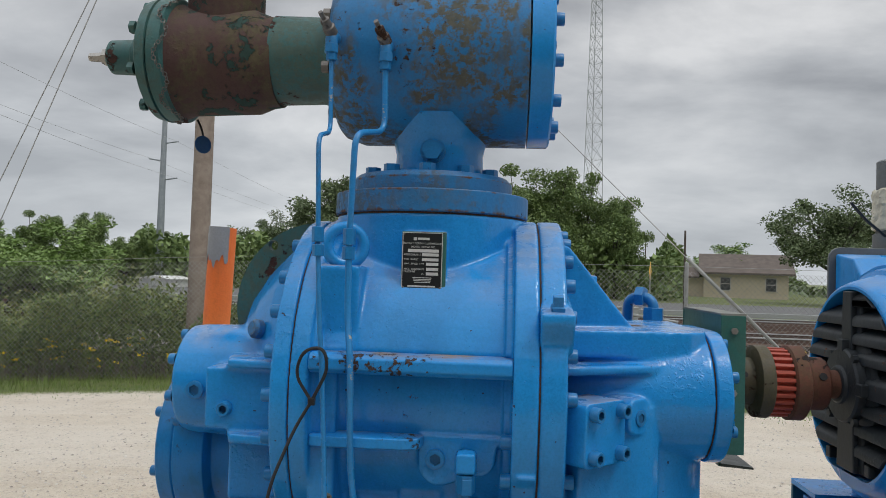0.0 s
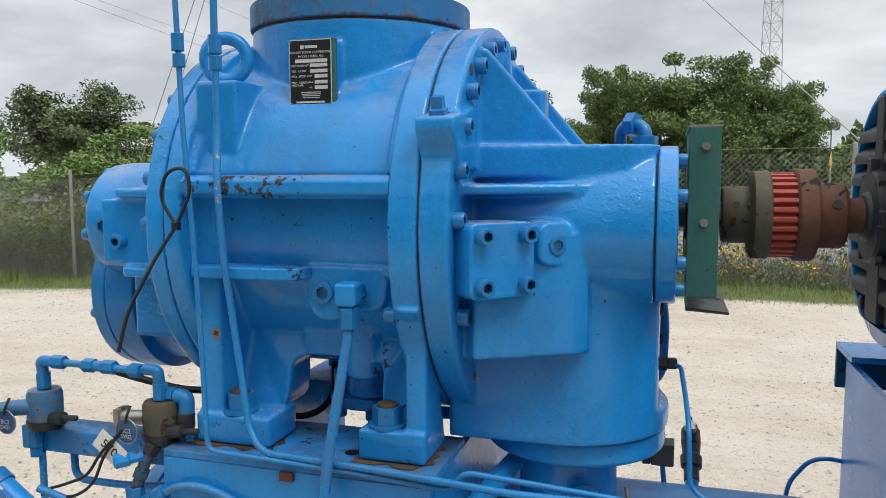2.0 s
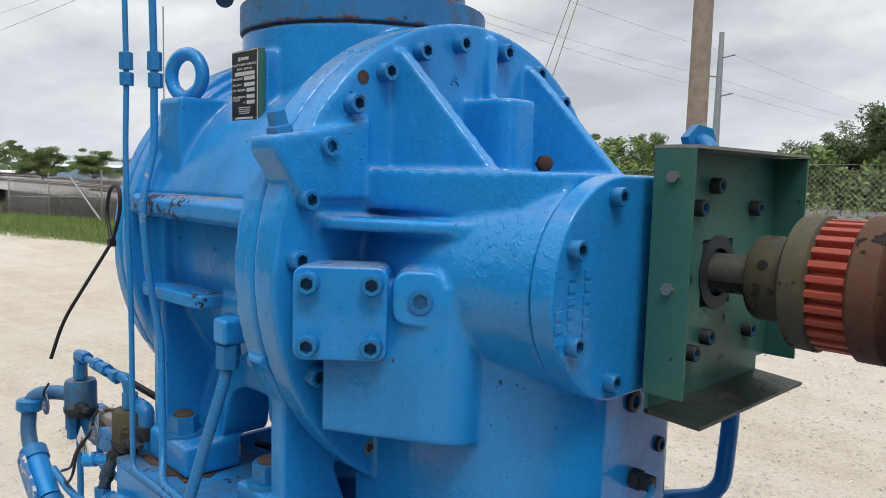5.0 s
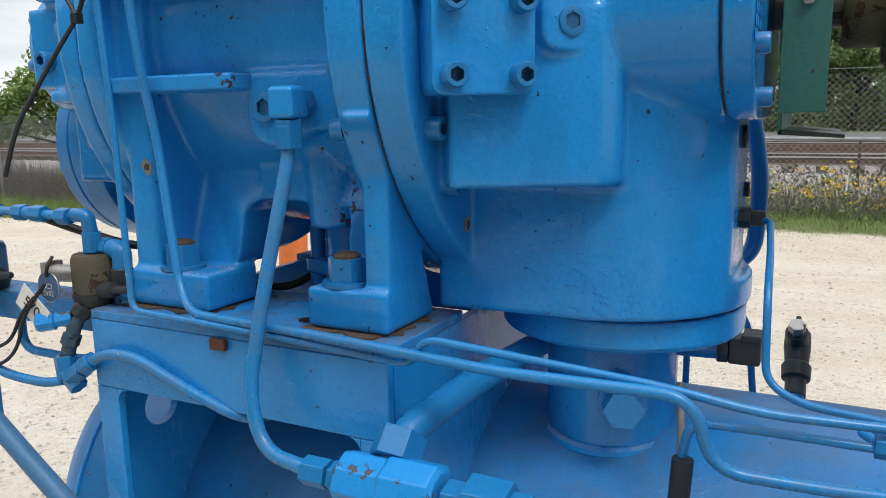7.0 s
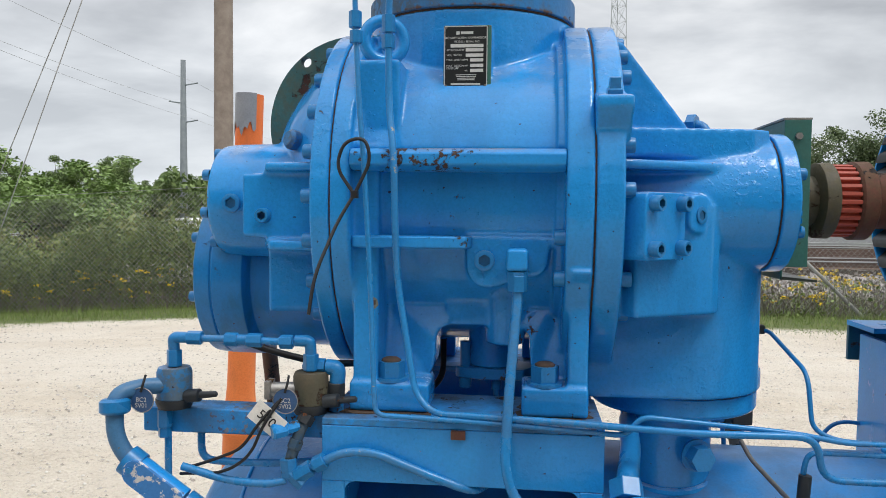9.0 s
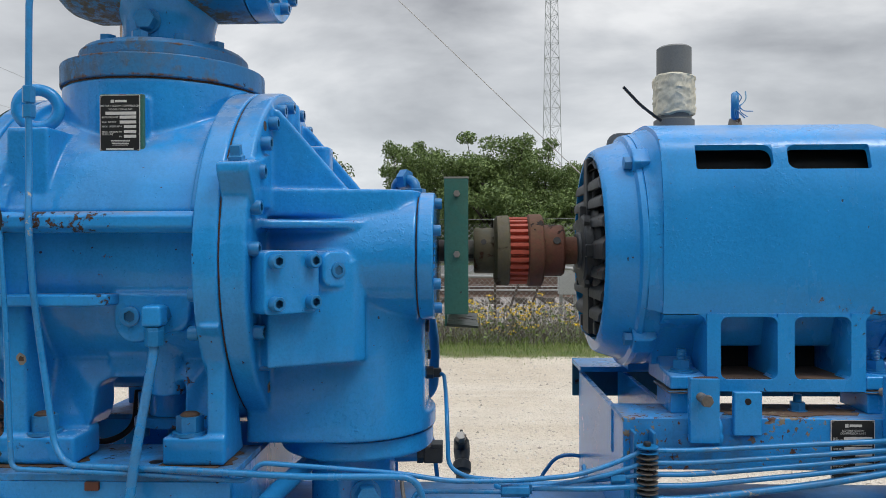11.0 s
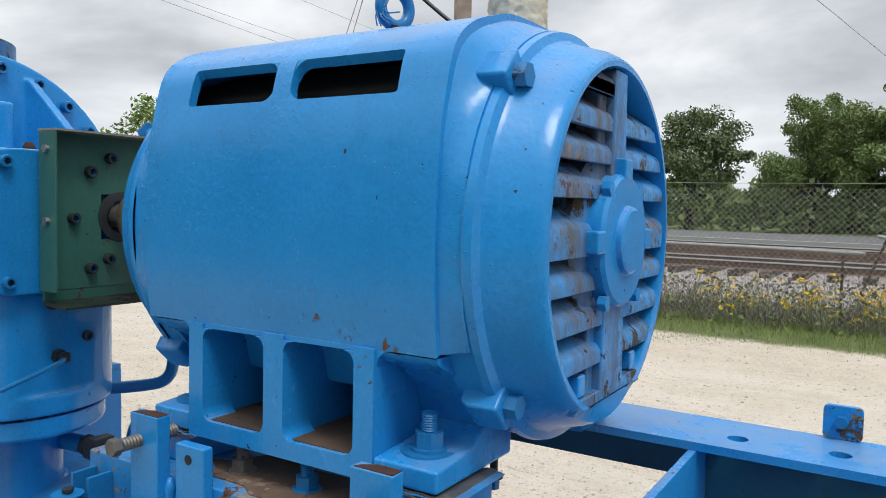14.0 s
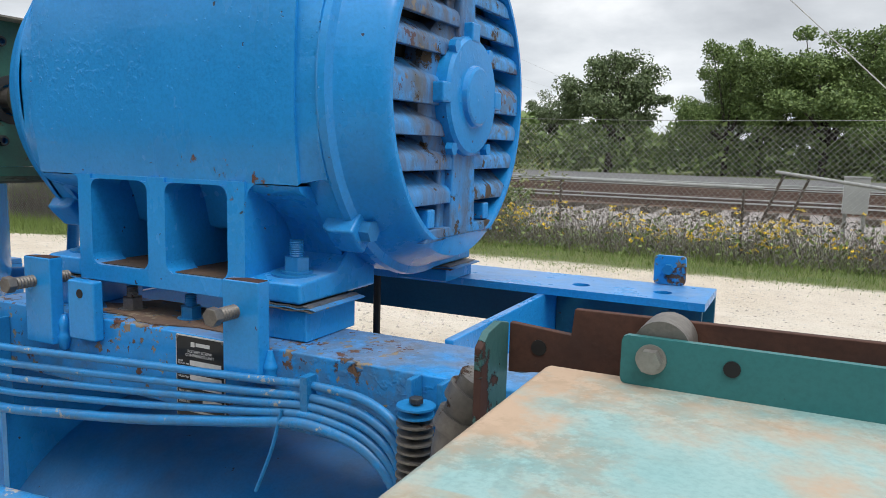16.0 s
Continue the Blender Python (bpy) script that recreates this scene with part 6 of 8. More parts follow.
for row in ((2, 120.8, 60, 4.2, 10, 0.8), (0, 123.6, 62, 3.9, 90, 0.9), (2, 115.4, 70, 2.9, 170, 1.2), (0, 127.5, 58, 3.4, 60, 1.0), (2, 118.2, 66, 2.4, 20, 1.2), (4, 133.6, 40, 7.6, 60, 1.05), (1, 112.2, 70, 2.0, 20, 1.3)):
    tree(*row, label="dark green tree standing beyond the lot")
for row in ((3, 142.5, 22, 6.6, 0, 0.95), (3, 125.6, 21, 3.4, 80, 1.4), (3, 128.5, 20, 4.0, 160, 1.3), (3, 133.5, 22, 3.0, 10, 1.3), (3, 75.5, 92, 2.7, 10, 1.6), (3, 73.2, 90, 2.5, 100, 1.7)):
    tree(*row, label="bright green leafy young tree")
for row in ((2, 163.5, 75, 1.6, 0, 1.2), (0, 160.4, 80, 1.5, 90, 1.3), (2, 167.5, 78, 1.4, 45, 1.3), (1, 157, 82, 1.3, 45, 1.4), (0, 151, 85, 1.5, 10, 1.2), (2, 146.5, 85, 1.6, 100, 1.2)):
    tree(*row, label="distant tree over the storage yard")

# far woods
b = np.radians(rng.uniform(55, 178, 9000))
d = rng.uniform(105, 150, 9000)
hgt = 2.6 + 1.6 * np.sin(b * 31) + 0.9 * np.sin(b * 83 + 1)
c = np.stack([d * np.cos(b), d * np.sin(b), -0.3 + rng.uniform(0, 1, 9000) ** 0.7 * np.maximum(hgt, 1.2)], 1)
raw("far_woods", *cards(c, 0.75), M_LEAF_B, "far line of green woods on the horizon", "woods", kind="stuff")

n = 26000
b = np.radians(rng.uniform(76.5, 118, n))
d = rng.uniform(60.5, 80, n)
hgt = 3.9 + 0.8 * np.sin(b * 57) + 0.5 * np.sin(b * 131)
c = np.stack([d * np.cos(b), d * np.sin(b), rng.uniform(0, 1, n) ** 0.8 * np.maximum(hgt, 0.5)], 1)
c = c[(c[:, 1] > 57.5)]
raw("undergrowth", *cards(c, 0.28), M_LEAF_A, "dark green undergrowth beneath the oaks", "bushes", kind="stuff")
# chain link fence along the far side of the yard
FENCE_Y, FX0, FX1 = 11.6, -42.0, 12.8
fence = thing("chain_link_fence", (-5.0, FENCE_Y, 0.0), "galvanised chain link fence with steel posts along the yard", "fence")


def wire_strips(segs, r):
    """Thin three-sided wires from a list of ends."""
    segs = np.asarray(segs, float)
    a, b = segs[:, 0], segs[:, 1]
    d = b - a
    d /= np.linalg.norm(d, axis=1)[:, None]
    u = np.cross(d, np.array([0.0, 1.0, 0.0]))
    u /= np.linalg.norm(u, axis=1)[:, None] + 1e-9
    w = np.cross(d, u)
    v = []
    for k in range(3):
        o = (u * math.cos(2.094 * k) + w * math.sin(2.094 * k)) * r
        v += [a + o, b + o]
    v = np.stack(v, 1).reshape(-1, 3)
    base = (np.arange(len(segs)) * 6)[:, None]
    f = np.concatenate([base + np.array([0, 1, 3, 2]), base + np.array([2, 3, 5, 4]), base + np.array([4, 5, 1, 0])], 0)
    return v, f


segs = []
HM, PITCH, PIECE = 1.83, 0.080, 0.61
for sgn in (1, -1):
    x = FX0
    while x < FX1:
        for q in range(3):
            z0 = 0.03 + PIECE * q
            x0 = x + sgn * (PIECE * q)
            x1 = x0 + sgn * PIECE
            if FX0 < x0 < FX1 and FX0 < x1 < FX1:
                segs.append(((x0, FENCE_Y, gz(x0) + z0), (x1, FENCE_Y + 0.004 * sgn, gz(x1) + z0 + PIECE)))
        x += PITCH
v, f = wire_strips(segs, 0.0028)
ob = raw("mesh_fabric", v, f, M_GALV, kind="stuff")
hang(ob, fence)
for i, x in enumerate((-41.5, -35.3, -29.0, -22.7, -16.4, -10.1, -3.36, 2.88, 9.2)):
    bm = cyl(bmesh.new(), (x, FENCE_Y + 0.05, gz(x) - 0.1), (x, FENCE_Y + 0.05, gz(x) + 1.98), 0.030, 14)
    lathe(bm, (x, FENCE_Y + 0.05, gz(x) + 1.98), (0, 0, 1), [(0, 0.032), (0.02, 0.028), (0.03, 0.0)], 14, caps=False)
    part("post", bm, M_GALV, fence)
part("tension_wire", tube(bmesh.new(), [(x, FENCE_Y + 0.01, gz(x) + 1.93 + 0.01 * math.sin(x * 3)) for x in np.arange(FX0, FX1, 1.6)], 0.003, 0, 5), M_GALV, fence)

part("brace", cyl(bmesh.new(), (-32.4, FENCE_Y, gz(-32.4) + 1.8), (-28.0, FENCE_Y - 0.3, -0.45), 0.035, 10), M_GALV, fence)
part("mid_rail", cyl(bmesh.new(), (-41.5, FENCE_Y + 0.02, gz(-41.5) + 0.95), (-29.0, FENCE_Y + 0.02, gz(-29.0) + 0.95), 0.025, 8), M_GALV, fence)
sign = thing("warning_sign", (-25.2, FENCE_Y, 0.3), "small faded red sign on the chain link fence", "sign")
part("board", box(bmesh.new(), -25.45, -25.0, FENCE_Y - 0.04, FENCE_Y - 0.03, 0.55, 1.0), M_RED, sign)

# growth along the fence
n = 44000
x = rng.uniform(-14.5, -2.6, n)
edge = np.clip((-2.6 - x) / 1.4, 0.0, 1.0) * np.clip((x + 15.5) / 2.5, 0.0, 1.0)
hb = (1.18 + 0.22 * np.sin(x * 1.7) + 0.16 * np.sin(x * 4.3 + 1) + 0.10 * np.sin(x * 9.1)) * (0.45 + 0.55 * edge)
y = FENCE_Y + 0.12 + rng.uniform(0, 1, n) ** 1.7 * 2.2
z = rng.uniform(0, 1, n) ** 0.7 * hb
raw("vine_hedge", *cards(np.stack([x, y, gz(x) + z], 1), 0.043), M_LEAF_D, "tangled green vines and bushes grown against the fence", "hedge", kind="stuff")
# dead vines on the fence farther off
n = 26000
x = rng.uniform(-43, -11, n)
y = FENCE_Y + 0.05 + rng.uniform(0, 1, n) ** 1.5 * 1.6
hv = (1.25 + 0.25 * np.sin(x * 0.9) + 0.12 * np.sin(x * 3.1)) * np.clip((-10.0 - x) / 3.0, 0.3, 1)
v, f = blades(np.stack([x, y, gz(x)], 1), rng.uniform(0.35, 1.0, n) * hv, 0.16, 0.010)
raw("dead_vines", v, f, leafy("dead_vine_stems", (0.085, 0.070, 0.062), (0.19, 0.165, 0.145), 0.9), "grey-brown dead vines and brush standing against the fence", "brush", kind="stuff")
n = 9000
x = np.concatenate([rng.uniform(-13.5, -3.2, n - 300), rng.normal(-2.6, 0.4, 300)])
y = FENCE_Y + 0.2 + rng.uniform(0, 1.6, n)
z = 1.0 + rng.normal(0, 0.28, n) + 0.22 * np.sin(x * 1.7)
raw("olive_brush", *cards(np.stack([x, y, gz(x) + np.maximum(z, 0.1)], 1), 0.040), leafy("olive_leaves", (0.13, 0.16, 0.035), (0.27, 0.29, 0.10)), "lighter olive shoots topping the hedge", "hedge", kind="stuff")
n = 9000
x = rng.uniform(-12, 12.5, n)
y = FENCE_Y - 0.05 + rng.uniform(0, 1, n) ** 1.4 * 2.0
v, f = blades(np.stack([x, y, gz(x)], 1), rng.uniform(0.25, 0.85, n) * np.where(x < -3, 0.8, 1.0), 0.32, 0.0045)
raw("dry_brush", v, f, M_DRY, "dry grey-brown brush and dead stalks along the fence", "brush", kind="stuff")
n = 7000
x = rng.uniform(-4, 12.5, n)
y = FENCE_Y + 0.05 + rng.uniform(0, 1, n) ** 1.4 * 2.2
raw("dry_twigs", *cards(np.stack([x, y, rng.uniform(0, 1, n) * 0.62], 1), 0.035), M_DRY, "dead grey leaves and twigs in the brush", "brush", kind="stuff")
n = 4500
x = rng.uniform(-3.5, 12.5, n)
y = FENCE_Y - 0.25 + rng.uniform(0, 1, n) ** 1.4 * 1.6
raw("weed_leaves", *cards(np.stack([x, y, rng.uniform(0, 1, n) ** 1.6 * 0.55], 1), 0.035), M_LEAF_D, "green weeds among the dry brush", "weeds", kind="stuff")
n = 60000
x = rng.uniform(-42, 13, n)
ge = grass_edge(x)
y = np.where(rng.uniform(size=n) < 0.85, ge - 0.35 + rng.uniform(0, 1, n) * (FENCE_Y + 0.95 - ge), rng.normal(ge - 0.25, 0.25, n))
y = y + 0.18 * np.sin(x * 0.9) + 0.1 * np.sin(x * 2.7)
v, f = blades(np.stack([x, y, gz(x)], 1), rng.uniform(0.03, 0.12, n) * np.clip((y - ge + 0.5) / 1.0, 0.25, 1.3) * np.where(x < -11, 1.9, 1.0), 0.35, np.where(x < -11, 0.010, 0.005)[:, None])
raw("grass", v, f, M_GRASS, "strip of rough green grass before the fence", "grass", kind="stuff")
# yellow wildflowers
stems, heads = [], []
for i in range(420):
    x = rng.uniform(-2.6, 12.0) if i % 6 else rng.uniform(-9.5, -2.6)
    y = FENCE_Y - 0.15 + rng.uniform(0, 1) ** 1.3 * 1.4
    h = rng.uniform(0.22, 0.66)
    for k in range(rng.integers(1, 4)):
        top = np.array([x + rng.normal() * 0.07, y + rng.normal() * 0.07, gz(x) + h + rng.normal() * 0.04])
        stems.append(((x, y, gz(x)), top))
        heads += [top + rng.normal(size=3) * np.array([0.028, 0.028, 0.010]) for _ in range(9)]
v, f = wire_strips(stems, 0.0028)
raw("flower_stems", v, f, M_GRASS, "thin green stalks of the wildflowers", "flowers", kind="stuff")
raw("yellow_wildflowers", *cards(np.array(heads), 0.023), M_YELLOW, "clusters of small yellow wildflowers by the fence", "flowers", kind="stuff")

# railway
bm = prism(bmesh.new(), [(14.6, 0.0), (15.8, 0.22), (27.0, 0.22), (28.4, 0.0)], "x", -160, 160)
single("railway_ballast", bm, M_BALLAST, "pale crushed stone ballast of the railway", "ballast", kind="structure", smooth=0)
tracks = thing("railway_track", (0, 20, 0.22), "rusty rails on dark wooden ties", "track", "railway tracks")
for y in (17.3, 18.74):
    bm = prism(bmesh.new(), [(y - 0.07, 0.345), (y + 0.07, 0.345), (y + 0.012, 0.375), (y + 0.012, 0.47), (y + 0.035, 0.485), (y - 0.035, 0.485), (y - 0.012, 0.47), (y - 0.012, 0.375)], "x", -150, 150)
    r = part("rail", bm, M_RAIL, tracks, smooth=0)
    part("rail_head", box(bmesh.new(), -150, 150, y - 0.036, y + 0.036, 0.4852, 0.51), M_RAILTOP, r, smooth=0)
me_tie = mesh_of("tie", box(bmesh.new(), -0.11, 0.11, -1.25, 1.25, 0.0, 0.16), M_TIE, 0)
for x in np.arange(-45, 45, 0.6):
    o = placed("tie", me_tie, Matrix.Translation((x, 18.02, 0.185)), tracks)
track2 = copy_thing(tracks, Matrix.Translation((0, 25.2, 0.32)))
guard_rail = thing("rail_stack", (0, 22, 0.22), "old rails laid in rows beside the track", "rails")
for y, z in ((21.0, 0.22), (21.5, 0.22), (21.25, 0.42)):
    part("rail", box(bmesh.new(), -60, 40, y - 0.05, y + 0.05, z, z + 0.18), M_RAIL, guard_rail, smooth=0)

single("road", box(bmesh.new(), -400, 400, 38, 56, -0.2, 0.03), M_ASPHALT, "grey asphalt highway beyond the railway", "road", kind="structure", smooth=0)
single("road_kerb", box(bmesh.new(), -400, 400, 37.5, 37.95, -0.2, 0.22), M_GALV, "pale low concrete edge of the highway", "kerb", kind="structure", smooth=0)


# house across the road
def house():
    D = 84.0
    h = thing("house", (0.1 + D * math.cos(radians(75.3)), D * math.sin(radians(75.3)), 0.0), "single-storey cream house with brown shingle roofs", "house")
    m = Matrix.Translation(h.location) @ pose(0, 0, 0, 0, 0, -14)

    def put(nm, bm, mat, parent=h, label=""):
        bmesh.ops.transform(bm, matrix=m, verts=bm.verts[:])
        return part(nm, bm, mat, parent, label, smooth=0)
    put("wall", box(bmesh.new(), 0.0, 8.2, 0.0, 7.0, 0.0, 2.7), M_STUCCO)
    put("wall", box(bmesh.new(), -8.8, -0.01, 1.0, 7.0, 0.0, 2.1), M_STUCCO)
    put("roof", prism(bmesh.new(), [(-0.6, 2.65), (3.5, 4.7), (7.6, 2.65), (7.6, 2.45), (-0.6, 2.45)], "x", -0.5, 8.8), M_ROOF)
    put("roof", prism(bmesh.new(), [(0.3, 2.15), (4.0, 3.55), (7.6, 2.15), (7.6, 1.95), (0.3, 1.95)], "x", -9.3, -0.45), M_ROOF)
    for x in (1.6, 6.0):
        w = put("window", box(bmesh.new(), x, x + 1.1, -0.06, 0.0, 0.75, 2.2), M_FRAMEW)
        put("pane", box(bmesh.new(), x + 0.08, x + 1.02, -0.08, -0.061, 0.83, 1.45), M_GLASS, w)
        put("pane", box(bmesh.new(), x + 0.08, x + 1.02, -0.08, -0.061, 1.52, 2.12), M_GLASS, w)
    return h


house()


# sheds behind the slatted fence
def shed(bearing, D, w, hgt, mat, label):
    x, y = 0.95 + D * math.cos(radians(bearing)), 0.8 + D * math.sin(radians(bearing))
    s = thing("shed", (x, y, -1.01), label, "shed", "sheds in the storage yard")
    m = Matrix.Translation((x, y, -1.01)) @ pose(0, 0, 0, 0, 0, 72)
    for nm, bm, mt in (("wall", box(bmesh.new(), -w / 2, w / 2, -1.5, 1.5, 0, hgt), mat), ("roof", prism(bmesh.new(), [(-1.7, hgt), (0, hgt + 0.25), (1.7, hgt)], "x", -w / 2 - 0.15, w / 2 + 0.15), M_SHEDW), ("door", box(bmesh.new(), w * 0.1, w * 0.42, -1.54, -1.502, 0, hgt * 0.8), M_SHEDW)):
        bmesh.ops.transform(bm, matrix=m, verts=bm.verts[:])
        part(nm, bm, mt, s, smooth=0)


shed(160.6, 90, 7.0, 2.6, M_SHED, "low blue metal shed with a white door")
shed(152.6, 95, 8.0, 2.2, M_SHED, "blue and white low building with a pale roof")
shed(156.0, 96, 5.0, 1.9, M_SHEDW, "small pale shed among parked things")
shed(166.6, 92, 8.0, 1.8, M_BOARD, "low dark open shed")
# low white building and car seen through the fence
shed(115.6, 62, 2.6, 1.6, M_SHEDW, "low pale building beyond the lot")

# poles and wires
PX, PY = -4.84, 11.95
wp = thing("utility_pole", (PX, PY, gz(PX)), "tall weathered wooden utility pole", "pole")
part("shaft", lathe(bmesh.new(), (PX, PY, -0.4), (0.002, 0, 1), [(0, 0.165), (6, 0.145), (12.6, 0.115)], 24), M_WOODPOLE, wp)
part("crossarm", box(bmesh.new(), PX - 1.2, PX + 1.2, PY - 0.18, PY - 0.08, 11.6, 11.72), M_WOODPOLE, wp)
for dx in (-1.1, 0.0, 1.1):
    part("insulator", lathe(bmesh.new(), (PX + dx, PY - 0.13, 11.72), (0, 0, 1), [(0, 0.02), (0.04, 0.05), (0.08, 0.03), (0.13, 0.045), (0.15, 0.01)], 12), M_GREYPVC, wp)


def wire(a, b, r=0.012, sag=0.0, label="thin overhead power line", n=14):
    a, b = Vector(a), Vector(b)
    pts = [a.lerp(b, i / n) - Vector((0, 0, 4 * sag * (i / n) * (1 - i / n))) for i in range(n + 1)]
    return single("overhead_wire", tube(bmesh.new(), pts, r, 0, 5), M_WIRE, label, "wire", "overhead wires")


wire((5.05, 11.75, 0.0), (PX, PY, 9.6), 0.008, 0, "steel guy wire from the pole to its ground anchor")
gg = thing("guy_guard", (5.05, 11.75, 0.0), "pale plastic guard sleeve on the guy wire", "guard")
a, b = Vector((5.05, 11.73, 0.0)), Vector((PX, PY - 0.02, 9.6))
part("sleeve", tube(bmesh.new(), [a, a.lerp(b, 0.215)], 0.028, 0, 10), M_GREYBOX, gg)
wire((PX, PY, 10.95), (-10.5, 13.5, -0.4), 0.010, 0, "steel guy wire of the utility pole")
wire((PX, PY, 10.6), (-11.6, 14.2, -0.4), 0.010, 0, "steel guy wire of the utility pole")
wire((PX, PY - 0.15, 8.5), (-70, 11.5, 8.8), 0.012, 0.4)
for dz, dx in ((12.07, 0.0), (10.6, -2.2), (8.99, 0.0)):
    wire((-27.4 + dx, 61.2, dz), (-18.4 + dx, 4.9, 9.4 + (dz - 10.5) * 0.55), 0.010, 0.5)
    wire((-18.4 + dx, 4.9, 9.4 + (dz - 10.5) * 0.55), (-10 + dx, -60, 9.0 + (dz - 10.5) * 0.5), 0.010, 0.5)
    wire((-27.4 + dx, 61.2, dz), (-44 + dx, 195, dz + 4), 0.010, 0.8)
wire((PX, PY - 0.13, 11.74), (-61.85, 13.93, 12.21), 0.010, 0.5)
wire((PX, PY - 0.15, 8.75), (-61.96, 14.05, 11.32), 0.010, 0.5)
sp = thing("steel_pole", (-28.5, 61.2, 0.0), "slender grey steel power pole with three short arms", "pole")
part("shaft", lathe(bmesh.new(), (-28.6, 61.2, -0.3), (0, 0, 1), [(0, 0.36), (14.3, 0.20)], 16), M_STEELPOLE, sp)
for z, dx in ((12.0, 1.1), (10.5, -1.1), (8.9, 1.1)):
    part("arm", tube(bmesh.new(), [(-28.6, 61.2, z - 0.1), (-28.6 + dx * 1.15, 61.2, z + 0.1)], 0.06, 0, 8), M_STEELPOLE, sp)


def lattice_tower():
    t = thing("lattice_tower", (14.1, 120.0, 0.0), "tall thin lattice radio tower", "tower")
    H, w0, w1 = 64.0, 3.6, 0.9
    corner = [(-0.5, -0.29), (0.5, -0.29), (0.0, 0.58)]

    def at(k, z):
        w = w0 + (w1 - w0) * z / H
        return (14.1 + corner[k][0] * w, 120.0 + corner[k][1] * w, z)
    for k in range(3):
        part("leg", tube(bmesh.new(), [at(k, 0), at(k, H)], 0.06, 0, 5), M_TOWER, t)
    segs = []
    z = 0.0
    while z < H - 1:
        step = 1.05 * (w0 + (w1 - w0) * z / H)
        for k in range(3):
            j = (k + 1) % 3
            segs += [(at(k, z), at(j, z + step)), (at(j, z), at(k, z + step)), (at(k, z), at(j, z))]
        z += step
    v, f = wire_strips(segs, 0.035)
    hang(raw("bracing", v, f, M_TOWER, kind="stuff"), t)


lattice_tower()
mast = thing("thin_mast", (-136, 61, 0), "very thin distant radio mast", "mast")
part("shaft", cyl(bmesh.new(), (-136, 61.8, 0), (-136, 61.8, 31), 0.13, 6), M_STEELPOLE, mast)
for b, D, h in ((80.1, 95, 6.6), (78.1, 45, 4.6)):
    x, y = 1.4 + D * math.cos(radians(b)), 0.5 + D * math.sin(radians(b))
    s = thing("service_pole", (x, y, 0), "thin dark wooden service pole by the road", "pole", "service poles")
    part("shaft", cyl(bmesh.new(), (x, y, 0), (x, y, h), 0.06, 8), M_TIE, s)
mk = thing("road_sign", (7.32, 37.3, 0.0), "yellow diamond road sign seen nearly edge-on by the highway", "sign")
part("post", cyl(bmesh.new(), (7.32, 37.3, 0), (7.32, 37.3, 2.5), 0.03, 8), M_GALV, mk)
bm = prism(bmesh.new(), [(-0.46, 2.1), (0.0, 2.56), (0.46, 2.1), (0.0, 1.64)], "y", -0.004, 0.004)
bmesh.ops.transform(bm, matrix=Matrix.Translation((7.32, 37.26, 0)) @ pose(0, 0, 0, 0, 0, 72), verts=bm.verts[:])
part("board", bm, M_SIGNY, mk)
SBX, SBY = 2.57, 15.0
A0, A1 = (1.42, 12.40, 1.25), (2.94, 12.40, 1.05)
B0, B1 = (-1.96, 12.40, 1.04), (1.29, 12.40, 1.01)
bx = thing("signal_box", (SBX, SBY, 0.0), "grey equipment box on two posts by the railway", "box")
part("body", box(bmesh.new(), SBX - 0.19, SBX + 0.19, SBY - 0.12, SBY + 0.15, 0.55, 1.15), M_GREYBOX, bx, bevel=0.01)
part("lid", box(bmesh.new(), SBX - 0.20, SBX + 0.20, SBY - 0.13, SBY + 0.16, 1.1505, 1.17), M_GREYBOX, bx)
for x in (SBX - 0.14, SBX + 0.14):
    part("post", box(bmesh.new(), x - 0.03, x + 0.03, SBY - 0.02, SBY + 0.04, 0.0, 0.5495), M_GALV, bx)
bar1 = thing("leaning_pipe", A0, "galvanised pipe leaning on crossed stakes behind the fence", "pipe", "old fence pipes")
part("pipe", cyl(bmesh.new(), A0, A1, 0.026, 10), M_GALV, bar1)
for dx in (0.0, 0.34):
    part("stake", cyl(bmesh.new(), (A0[0] + dx - 0.16, A0[1] + 0.05, 0.45), (A0[0] + dx + 0.12, A0[1] + 0.05, A0[2] - 0.02), 0.02, 8), M_TIE, bar1)
    part("stake", cyl(bmesh.new(), (A0[0] + dx + 0.08, A0[1] + 0.09, 0.0), (A0[0] + dx - 0.16, A0[1] + 0.05, 0.47), 0.02, 8), M_TIE, bar1)
bar2 = thing("leaning_pipe", B0, "long galvanised pipe lying in the brush behind the fence", "pipe", "old fence pipes")
part("pipe", cyl(bmesh.new(), B0, B1, 0.026, 10), M_GALV, bar2)
for k in (0.08, 0.92):
    q = Vector(B0).lerp(Vector(B1), k)
    part("stake", cyl(bmesh.new(), (q.x, q.y, -0.1), (q.x, q.y, q.z), 0.02, 8), M_TIE, bar2)

# orange pipe behind the machine
op = thing("orange_pipe", (-0.875, 2.44, 0.0), "upright orange plastic sewer pipe with grey tape round its open top", "pipe")
lean = Vector((0.035, 0, 1)).normalized()
part("pipe", lathe(bmesh.new(), (-0.90, 2.44, 0.0), lean, [(0, 0.056), (0.755, 0.0535), (0.762, 0.0565), (0.782, 0.0565), (0.790, 0.053), (0.84, 0.051), (0.875, 0.048), (0.92, 0.0445), (1.0, 0.044), (1.86, 0.043), (1.86, 0.038)], 40, caps=False), M_PVC, op)
bm = bmesh.new()
top, (ld, lu, lw) = Vector((-0.90, 2.44, 0)) + lean * 1.74, frame_of(lean)
